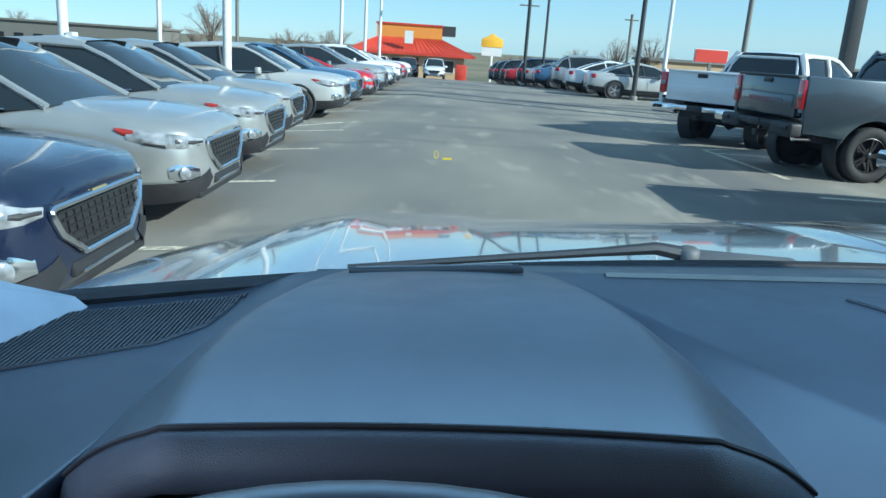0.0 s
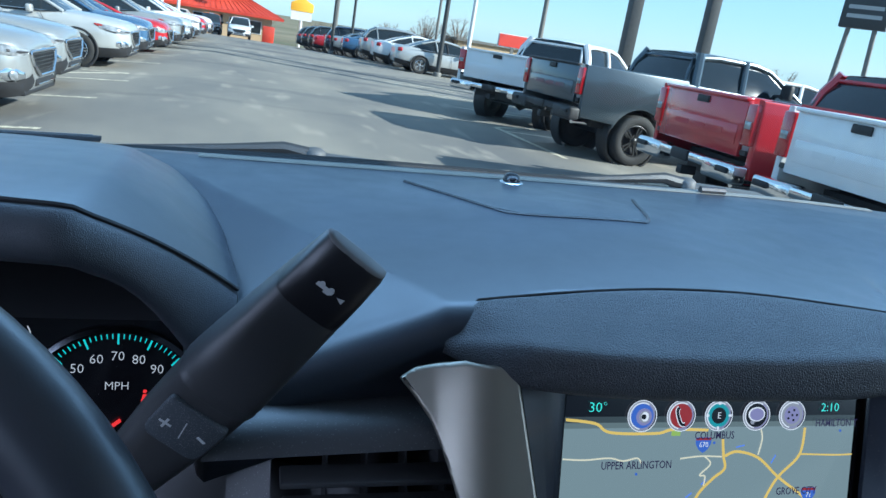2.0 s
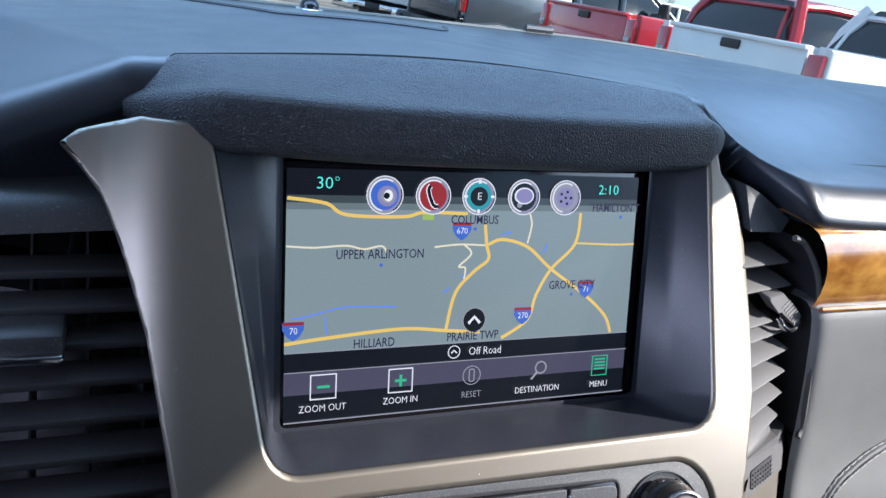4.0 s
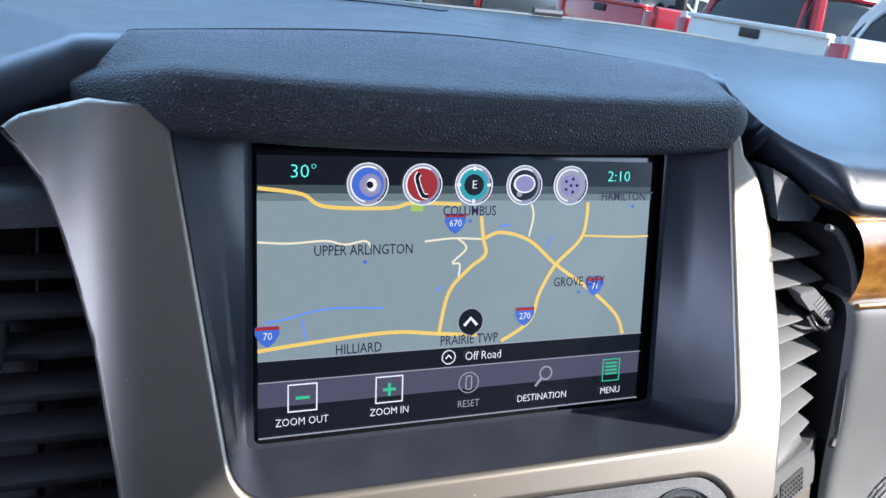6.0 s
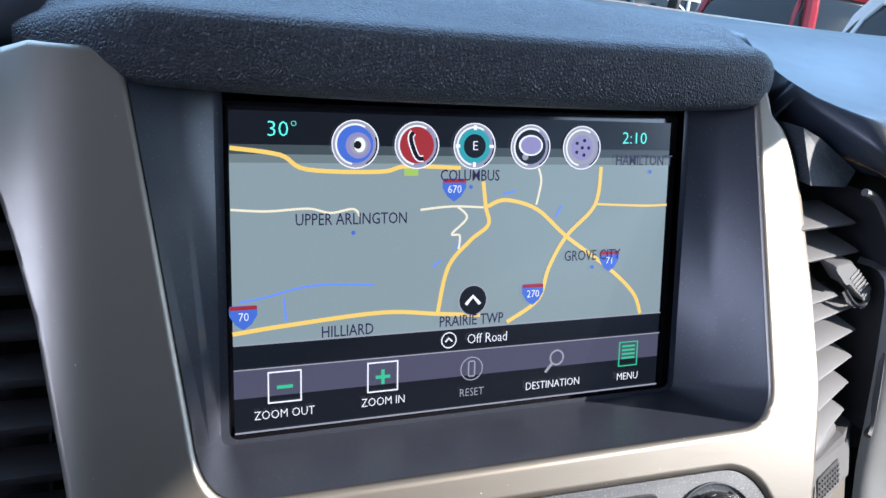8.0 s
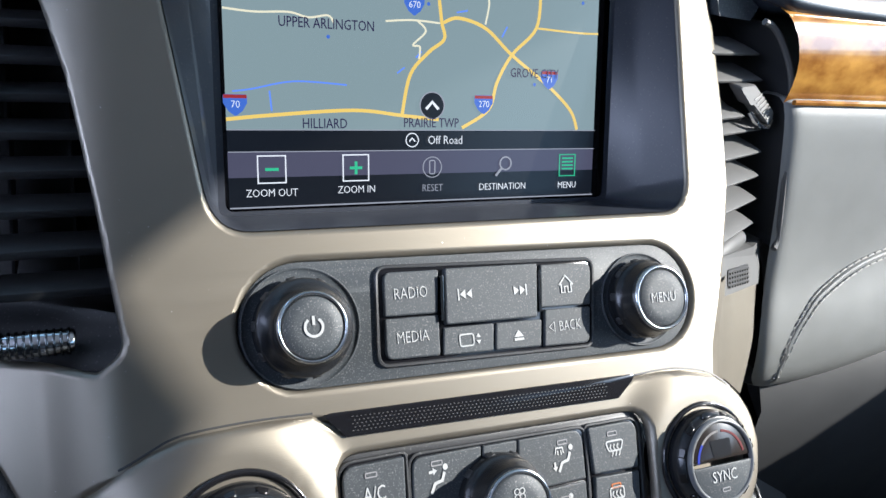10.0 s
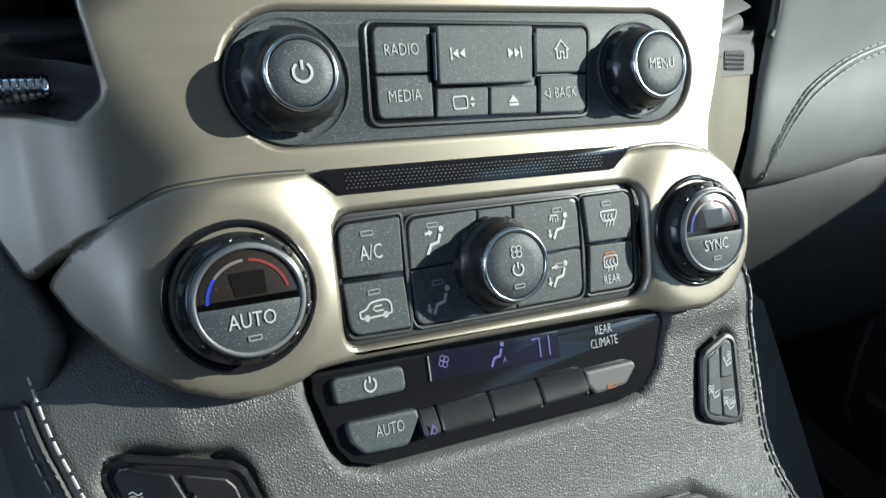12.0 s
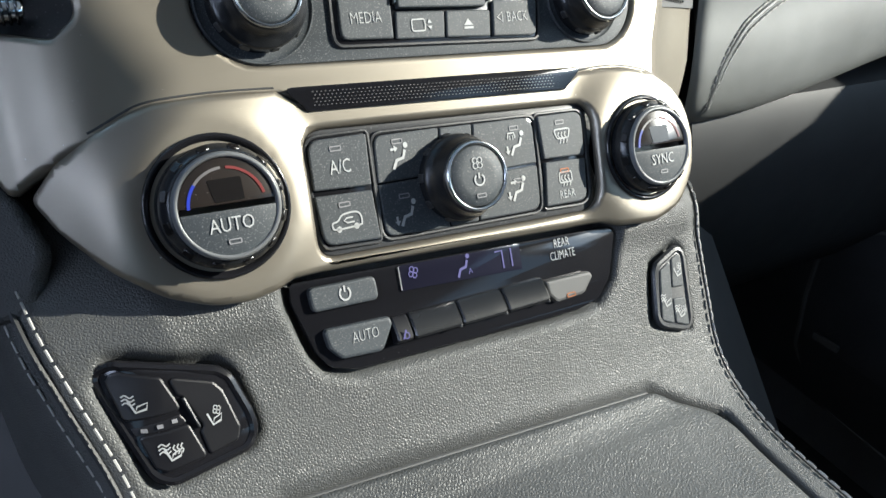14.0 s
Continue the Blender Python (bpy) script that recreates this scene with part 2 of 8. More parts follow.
def text(body, size, depth=0.00015, width=1.0, align="CENTER", weight=0.0):
    """Letters in the u, v plane, centred on the origin."""
    cu = bpy.data.curves.new("text", "FONT")
    cu.body, cu.size, cu.align_x, cu.align_y, cu.resolution_u = body, size, align, "CENTER", 2
    cu.extrude, cu.offset = depth, weight - 0.014 * size
    ob = bpy.data.objects.new("text", cu)
    me = bpy.data.meshes.new_from_object(ob)
    bm = bmesh.new()
    bm.from_mesh(me)
    bpy.data.objects.remove(ob), bpy.data.meshes.remove(me), bpy.data.curves.remove(cu)
    for v in bm.verts:
        v.co.x *= width
    return bm


def stroke(points, width, depth=0.00015, closed=False):
    """A flat line of even width through u, v points."""
    out = bmesh.new()
    ps = [Vector(p) for p in points]
    n = len(ps)
    rows_ = []
    for i, p in enumerate(ps):
        a = ps[i - 1] if i or closed else p
        b = ps[(i + 1) % n] if i < n - 1 or closed else p
        d = (b - a).normalized()
        s = Vector((-d.y, d.x)) * width / 2
        rows_.append([out.verts.new((*(p + s), depth)), out.verts.new((*(p - s), depth)), out.verts.new((*(p - s), 0)), out.verts.new((*(p + s), 0))])
    if closed:
        rows_.append(rows_[0])
    for a, b in zip(rows_, rows_[1:]):
        for i in range(3):
            out.faces.new((a[i], a[i + 1], b[i + 1], b[i]))
    bmesh.ops.recalc_face_normals(out, faces=out.faces)
    return out


def arc(cx, cy, r, a0, a1, n=20):
    return [(cx + r * math.cos(radians(a0 + (a1 - a0) * i / n)), cy + r * math.sin(radians(a0 + (a1 - a0) * i / n))) for i in range(n + 1)]


def spline(pts_, n=8):
    """Catmull-Rom through points."""
    ps = [Vector(p) for p in pts_]
    out = []
    for i in range(len(ps) - 1):
        a, b, c, d = ps[max(i - 1, 0)], ps[i], ps[i + 1], ps[min(i + 2, len(ps) - 1)]
        for k in range(n):
            t = k / n
            out.append(0.5 * ((2 * b) + (c - a) * t + (2 * a - 5 * b + 4 * c - d) * t * t + (3 * b - a - 3 * c + d) * t ** 3))
    return [tuple(p) for p in out] + [tuple(ps[-1])]


def merge(*bms):
    out = bmesh.new()
    for b in bms:
        me = bpy.data.meshes.new("tmp")
        b.to_mesh(me)
        b.free()
        out.from_mesh(me)
        bpy.data.meshes.remove(me)
    return out


def moved(bm, m):
    bmesh.ops.transform(bm, matrix=m, verts=bm.verts)
    return bm


def smooth01(a, b, v):
    t = max(0.0, min(1.0, (v - a) / (b - a)))
    return t * t * (3 - 2 * t)

# ---- the centre stack: one curved face that all its panels follow ----
FACE_Z = (0.90, 1.06, 1.077, 1.10, 1.125, 1.15, 1.20, 1.262, 1.385, 1.50)
FACE_Y = (-0.36, -0.20, -0.18, -0.164, -0.148, -0.1333, -0.1058, -0.0717, -0.004, 0.07)


def face_y(x, z):
    y = sum(float(np.interp(z + d, FACE_Z, FACE_Y)) for d in (-0.008, -0.004, 0, 0.004, 0.008)) / 5
    if x > 0.128:
        y += 0.8 * (x - 0.128) * smooth01(0.128, 0.16, x)
    elif x < -0.128:
        y += 0.5 * (-x - 0.128) * smooth01(0.128, 0.16, -x)
    return y


def face_n(x, z):
    e = 0.002
    return Vector(((face_y(x + e, z) - face_y(x - e, z)) / (2 * e), -1, (face_y(x, z + e) - face_y(x, z - e)) / (2 * e))).normalized()


def face_p(x, z, off=0.0):
    return Vector((x, face_y(x, z), z)) + face_n(x, z) * off


def on_face(bm, off=0.0, step=0.007, side=0.12):
    """Bend a u, v, w plate onto the face: u is x, v is z, w stands off it."""
    vs = [v.co for v in bm.verts]
    for axis, no in ((1, (0, 1, 0)), (0, (1, 0, 0))) if step else ():
        lo, hi = min(v[axis] for v in vs), max(v[axis] for v in vs)
        k = math.ceil(lo / step)
        while k * step < hi:
            if axis == 1 or abs(k * step) > side:
                p = [0, 0, 0]
                p[axis] = k * step
                bmesh.ops.bisect_plane(bm, geom=bm.verts[:] + bm.edges[:] + bm.faces[:], plane_co=p, plane_no=no)
            k += 1
    for v in bm.verts:
        v.co = face_p(v.co.x, v.co.y, v.co.z + off)
    return bm


def face_skin(name, outline, holes, depth, bevel, off, step, side, material, parent, label, shape=None):
    """A bent plate whose front takes its shading from the surface itself; shape moves a point of it further."""
    bm = flat(outline, holes, depth, bevel)
    vs = [v.co for v in bm.verts]
    for axis, no in ((1, (0, 1, 0)), (0, (1, 0, 0))):
        lo, hi = min(v[axis] for v in vs), max(v[axis] for v in vs)
        k = math.ceil(lo / step)
        while k * step < hi:
            if axis == 1 or abs(k * step) > side:
                p = [0, 0, 0]
                p[axis] = k * step
                bmesh.ops.bisect_plane(bm, geom=bm.verts[:] + bm.edges[:] + bm.faces[:], plane_co=p, plane_no=no)
            k += 1
    at = lambda u, v, w: face_p(u, v, w + off) + (shape(u, v) if shape else Vector())
    uvw = [v.co.copy() for v in bm.verts]
    for v in bm.verts:
        v.co = at(*v.co)
    bmesh.ops.recalc_face_normals(bm, faces=bm.faces)
    bm.normal_update()
    e = 0.0015
    normals = []
    for v, (a, b, w) in zip(bm.verts, uvw):
        n = (at(a + e, b, w) - at(a - e, b, w)).cross(at(a, b + e, w) - at(a, b - e, w)).normalized()
        normals.append(n if w > depth - 1e-5 else v.normal.copy())
    ob = part(name, bm, material, parent, label, angle=180)
    ob.data.normals_split_custom_set_from_vertices(normals)
    return ob


def face_m(x, z, off=0.0):
    """The frame at a point of the face: local x to the right, local y up the face, local z out of it."""
    n = face_n(x, z)
    u = Vector((1, 0, 0))
    u = (u - n * u.dot(n)).normalized()
    v = n.cross(u)
    p = face_p(x, z, off)
    return Matrix(((u.x, v.x, n.x, p.x), (u.y, v.y, n.y, p.y), (u.z, v.z, n.z, p.z), (0, 0, 0, 1)))


panel = thing("dashboard", "black soft-touch dashboard with satin silver trim and wood inlay", "dashboard", kind="structure")

# dark core that stands behind every opening
NX = [-0.30 + 0.6 * i / 30 for i in range(31)]
NZ = [0.90 + (1.386 - 0.90) * i / 40 for i in range(41)]
core = loft([[(x, face_y(x, z) + 0.055 + 0.05 * (z > 1.25 and abs(x) < 0.1), z if x > -0.17 else min(z, 1.30)) for x in NX] for z in NZ], False)
part("stack_backing", core, DARK, panel)

# satin silver surround of screen and radio, and the lower climate surround
UP_OUT = [(-0.1460, 1.3885), (-0.1551, 1.3848), (-0.1687, 1.3798), (-0.1759, 1.3739), (-0.1685, 1.3669), (-0.1609, 1.3584), (-0.1563, 1.3483), (-0.1517, 1.3360), (-0.1457, 1.3152), (-0.1397, 1.2778), (-0.1365, 1.2531), (-0.1340, 1.2355), (-0.1420, 1.2284), (-0.1930, 1.2262), (-0.1764, 1.2015), (-0.1632, 1.1782), (-0.1417, 1.1963),
          (-0.1166, 1.2045), (-0.0728, 1.2067), (-0.0641, 1.2040), (0.0582, 1.2012), (0.0689, 1.2031), (0.1010, 1.1993), (0.1135, 1.1935), (0.1163, 1.2113), (0.1225, 1.2274), (0.1277, 1.2437), (0.1372, 1.2770), (0.1415, 1.310), (0.1432, 1.345), (0.1405, 1.3600), (0.1350, 1.3710), (0.1295, 1.3765), (0.1285, 1.3885)]
UP_R = [0.002, 0.01, 0.006, 0.0012, 0.02, 0.02, 0.02, 0.03, 0.03, 0.03, 0.03, 0.006, 0.004, 0.004, 0.01, 0.004, 0.02, 0.02, 0.003, 0.002, 0.002, 0.003, 0.02, 0.002, 0.02, 0.03, 0.03, 0.03, 0.03, 0.02, 0.02, 0.01, 0.004, 0.002]
OPEN_UP = [(-0.1027, 1.2678), (0.1093, 1.2668), (0.1207, 1.3836), (-0.1205, 1.3836)]
SCREEN_HOLE = rpoly(OPEN_UP, [0.016, 0.016, 0.001, 0.001], 8)
RADIO_HOLE = [(-0.0747 + 0.0226 * math.cos(radians(a)), 1.2370 + 0.0202 * math.sin(radians(a))) for a in range(90, 271, 9)] + [(0.0830 + 0.0225 * math.cos(radians(a)), 1.2341 + 0.0203 * math.sin(radians(a))) for a in range(-90, 91, 9)]
face_skin("upper_surround", rpoly(UP_OUT, UP_R, 4), [SCREEN_HOLE, RADIO_HOLE], 0.006, 0.0026, -0.003, 0.004, 0.12, SILVER, panel, "satin champagne silver surround")
SEAM_L = [(-0.1575, 1.1795), (-0.1485, 1.1915), (-0.1375, 1.2010), (-0.1280, 1.2055), (-0.1180, 1.2085), (-0.0970, 1.2095), (-0.0738, 1.2090), (-0.0634, 1.2031)]
SEAM_R = [(0.0582, 1.2008), (0.0660, 1.2045), (0.0800, 1.2050), (0.0925, 1.2045), (0.1090, 1.2012), (0.1215, 1.1940), (0.1285, 1.1845)]
LOW_OUT = SEAM_L + SEAM_R + [(0.1310, 1.1720), (0.1280, 1.1570), (0.1170, 1.1440), (0.1000, 1.1395), (0.0780, 1.1408), (0.0690, 1.1432), (-0.0795, 1.1485), (-0.0860, 1.1463), (-0.0972, 1.1448), (-0.1100, 1.1460), (-0.1247, 1.1512), (-0.1395, 1.1610), (-0.1510, 1.1710)]
LOW_R = [0.004, 0.02, 0.02, 0.02, 0.02, 0.02, 0.003, 0.003, 0.003, 0.003, 0.01, 0.02, 0.02, 0.02, 0.02, 0.01, 0.02, 0.02, 0.02, 0.01, 0.004, 0.004, 0.006, 0.03, 0.03, 0.03, 0.03, 0.02]
CLIM_HOLE = rpoly([(-0.0676, 1.1525), (0.0682, 1.1490), (0.0700, 1.1918), (-0.0672, 1.1948)], [0.007, 0.010, 0.008, 0.009], 6)


def climate_bulge(u, v):
    """The rims round the two temperature knobs stand proud."""
    out_ = Vector((0, 0, 0))
    for cx, cz in ((-0.1023, 1.1753), (0.0973, 1.1702)):
        d = math.hypot(u - cx, v - cz)
        out_ += Vector((0, -1, 0.4)) * 0.0045 * (1 - smooth01(0.026, 0.046, d))
    return out_


for ln in (SEAM_L[2:-1], SEAM_R[1:-1]):
    part("seam", tube([face_p(x, z + 0.0004, 0.0026) for x, z in spline(ln, 5)], 0.0006, 6), DARK, panel)
face_skin("climate_surround", rpoly(LOW_OUT, LOW_R, 5), [CLIM_HOLE], 0.006, 0.0026, -0.002, 0.004, 0.03, SILVER, panel, "satin champagne silver climate surround", climate_bulge)

# grained leather that borders the silver wing on the driver's side
FLANK = [(-0.1622, 1.1778), (-0.1772, 1.2022), (-0.1945, 1.2275), (-0.2500, 1.2500), (-0.2600, 1.1300), (-0.1650, 1.1420), (-0.1560, 1.1640)]
face_skin("leather_flank", rpoly(FLANK, [0.004, 0.02, 0.01, 0.01, 0.01, 0.01, 0.01], 5), (), 0.008, 0.0035, -0.0065, 0.006, 0.15, LEATHER2, panel, "black grained leather beside the silver trim")

# funnel between the surround and the recessed screen
SCR_TILT = 0.247


def scr_p(u, v, off=0.0):
    """A point of the screen: u across, v up along it from its middle, off towards the cabin."""
    n = Vector((0, -1, SCR_TILT)).normalized()
    up = Vector((0, SCR_TILT, 1)).normalized()
    return Vector((0.0, -0.0110, 1.3150)) + Vector((1, 0, 0)) * u + up * v + n * off


back = rpoly([(-0.0945, -0.0590), (0.0965, -0.0590), (0.0965, 0.0700), (-0.0945, 0.0700)], [0.004, 0.004, 0.001, 0.001], 8)
front = [face_p(x, z, 0.0015) for x, z in SCREEN_HOLE]
rear = [scr_p(u, v, 0.003) for u, v in back]
part("screen_recess", loft([front, [a.lerp(b, 0.5) for a, b in zip(front, rear)], rear, [scr_p(u * 0.97, v * 0.97, 0.003) for u, v in back]]), RECESS, panel, "black recessed shelf round the screen", angle=50)

# the screen
screen = thing("infotainment_screen", "colour touch screen showing a navigation map", "screen")


def on_screen(bm, off=0.0):
    for v in bm.verts:
        v.co = scr_p(v.co.x, v.co.y, v.co.z + off)
    return bm


def px_uv(x, y):
    """Screen layout units: 0 to 100 across, 0 to 62 down."""
    return (-0.0895 + 0.179 * x / 100, 0.0565 - 0.113 * y / 62)


S_MAP = glowing("map_green_grey", (0.085, 0.112, 0.114), 1.0, 0.22)
S_BLACK = glowing("screen_black", (0.003, 0.004, 0.006), 1.0, 0.22)
S_BAR = glowing("menu_bar_blue_grey", (0.0275, 0.0275, 0.0425), 1.0, 0.22)
S_ROAD = glowing("map_road_yellow", (0.31, 0.215, 0.05), 1.0)
S_ROADW = glowing("map_road_pale", (0.3, 0.28, 0.2), 1.0)
S_RIVER = glowing("map_river_blue", (0.05, 0.1, 0.31), 1.0)
S_NAME = glowing("map_name_ink", (0.008, 0.006, 0.022), 1.0)
S_WHITE = glowing("screen_white", (0.31, 0.32, 0.33), 1.0)
S_TEAL = glowing("screen_teal", (0.05, 0.375, 0.31), 1.0)
S_RED = glowing("icon_red", (0.12, 0.010, 0.012), 1.0)
S_BLUE = glowing("icon_blue", (0.022, 0.055, 0.20), 1.0)
S_CYAN = glowing("icon_cyan", (0.012, 0.12, 0.13), 1.0)
S_LILAC = glowing("icon_lilac", (0.095, 0.09, 0.16), 1.0)
S_GREY = glowing("icon_grey", (0.11, 0.115, 0.13), 1.0)
S_GREEN = glowing("icon_green", (0.015, 0.18, 0.09), 1.0)
S_PARK = glowing("map_park", (0.125, 0.19, 0.04), 1.0)


def plate_uv(x0, y0, x1, y1, r=0.0):
    a, b = px_uv(x0, y1), px_uv(x1, y0)
    return rpoly([a, (b[0], a[1]), b, (a[0], b[1])], r, 3) if r else [a, (b[0], a[1]), b, (a[0], b[1])]


part("screen_glass", on_screen(flat(plate_uv(-2.2, -1.6, 102.2, 63.6, 0.002), (), 0.002, 0.0002), -0.0030), GLOSS, screen)
disp = part("map_view", on_screen(flat(plate_uv(0, 9.6, 100, 44.4), (), 0.0006, 0.0), -0.0009), S_MAP, screen, "grey-green navigation map")
head_ = part("status_bar", on_screen(flat(plate_uv(0, 0, 100, 6.2), (), 0.0006, 0.0), -0.0009), S_BLACK, screen, "black status bar")
part("status_fade", on_screen(flat(plate_uv(0, 6.2, 100, 8.0), (), 0.0006, 0.0), -0.0009), glowing("map_dim", (0.02, 0.0275, 0.03), 1.0, 0.22), screen)
part("status_fade", on_screen(flat(plate_uv(0, 8.0, 100, 9.6), (), 0.0006, 0.0), -0.0009), glowing("map_half_dim", (0.055, 0.0725, 0.0725), 1.0, 0.22), screen)
road_bar = part("street_bar", on_screen(flat(plate_uv(0, 44.4, 100, 49.1), (), 0.0006, 0.0), -0.0009), S_BLACK, screen, "black street name bar")
menu_bar = part("menu_bar", on_screen(flat(plate_uv(0, 49.3, 100, 55.0), (), 0.0006, 0.0), -0.0009), S_BAR, screen, "blue-grey menu bar")
part("menu_bar", on_screen(flat(plate_uv(0, 55.0, 100, 62), (), 0.0006, 0.0), -0.0009), S_BLACK, screen, "black lower menu bar")


def ink(name, bm, material, parent, lift=0.0002):
    return part(name, on_screen(bm, lift), material, parent, smooth=False)


def roads(name, lines, width, material, lift):
    for k, ln in enumerate(lines):
        ink(name, stroke(spline([px_uv(*p) for p in ln], 6), width), material, disp, lift + 0.00002 * k)


def word(body, x, y, size, material, parent, width=1.0, lift=0.0007):
    u, v = px_uv(x, y)
    ink("caption", moved(text(body, size, 0.00008, width, "CENTER", size * 0.016 if material == S_NAME else 0.0), Matrix.Translation((u, v, lift))), material, parent)


roads("river_line", [[(1.5, 35.9), (5.8, 35.3), (15.6, 33.4), (28.2, 33.9)], [(9.8, 35.6), (10.2, 40.1)], [(41, 30.8), (43, 29.4)], [(46, 27), (47.5, 25.5)], [(70, 21), (71.5, 18.4)], [(57, 15.8), (60, 15.2)]], 0.0007, S_RIVER, 0.0001)
roads("pale_road", [[(0.0, 18.3), (6.8, 18.7), (14.7, 18.3), (19.2, 19.2), (23.8, 18.5), (25.2, 20.0)], [(38.1, 18.9), (45.1, 18.3), (52.4, 18.6)], [(46.3, 18.3), (48.6, 20.7), (45.2, 24.0), (47.0, 24.4), (46.8, 27.3)], [(65.4, 10.4), (66.1, 13.3), (65.1, 18.2)]], 0.0008, S_ROADW, 0.00015)
roads("yellow_road", [[(0.1, 6.9), (9.4, 8.1), (14.6, 10.8), (29.3, 11.2), (35.0, 10.1), (46.9, 10.4)], [(52.2, 13.2), (52.9, 18.4), (53.6, 22.3), (49.5, 25.5), (44.5, 31.0), (42.3, 40.5)],
                      [(53.4, 18.4), (57.6, 17.1), (65.3, 19.2), (73.0, 25.3), (84.7, 33.0), (91.8, 39.1), (94.1, 44.1)], [(81.3, 10.0), (80.1, 18.5), (73.0, 25.3), (68.8, 32.2), (66.4, 39.1), (58.8, 43.7)],
                      [(-0.1, 42.0), (10.2, 41.0), (29.8, 39.7), (42.3, 40.8), (52.2, 41.7)]], 0.0015, S_ROAD, 0.0002)
roads("thin_road", [[(80.7, 18.3), (93.3, 18.8), (99.9, 18.7)]], 0.0009, S_ROAD, 0.0002)
ink("park_patch", flat(plate_uv(34.5, 10.4, 37.5, 12), (), 0.0001, 0), S_PARK, disp, 0.0001)
for body, x, y in (("UPPER ARLINGTON", 23.6, 20.5), ("COLUMBUS", 49.0, 12.0), ("GROVE CITY", 79.9, 29.8), ("HILLIARD", 22.6, 42.9), ("PRAIRIE TWP", 50.1, 42.6), ("HAMILTON T", 92.6, 8.6)):
    word(body, x, y, 0.0060, S_NAME, disp, 0.78)
for x, y in ((23.8, 23.2), (49.3, 14.3), (80.1, 32.5), (94.6, 11.1)):
    ink("town_dot", flat(arc(*px_uv(x, y), 0.0008, 0, 345, 11), (), 0.0001, 0), S_BLUE, disp, 0.0003)
for body, x, y in (("670", 45.5, 14.6), ("270", 64.9, 37.6), ("70", 2.0, 38.6), ("71", 84.6, 31.0)):
    u, v = px_uv(x, y)
    sh = [(u + a * 0.0050, v + b * 0.0050) for a, b in ((-0.95, 0.75), (0.95, 0.75), (0.95, 0.05), (0.55, -0.6), (0, -1), (-0.55, -0.6), (-0.95, 0.05))]
    ink("route_shield", flat(rpoly(sh, 0.001, 3), (), 0.0001, 0), S_BLUE, disp, 0.0004)
    ink("shield_band", flat([(u - 0.0046, v + 0.0022), (u + 0.0046, v + 0.0022), (u + 0.0046, v + 0.0036), (u - 0.0046, v + 0.0036)], (), 0.0001, 0), S_RED, disp, 0.0005)
    word(body, x, y + 0.2, 0.0042, S_WHITE, disp, 0.9)
u, v = px_uv(50.3, 38.3)
ink("position_disc", flat(arc(u, v, 0.0060, 0, 350, 35), (), 0.0001, 0), S_BLACK, disp, 0.0006)
ink("position_ring", stroke(arc(u, v, 0.0059, 0, 350, 35), 0.0005, 0.0001, True), S_GREY, disp, 0.0007)
ink("position_arrow", stroke([(u - 0.003, v - 0.0016), (u, v + 0.0016), (u + 0.003, v - 0.0016)], 0.0013), S_WHITE, disp, 0.0008)
word("30°", 9.8, 3.4, 0.0075, S_TEAL, head_, 1.05)
word("2:10", 89.7, 3.7, 0.0068, S_TEAL, head_, 1.05)
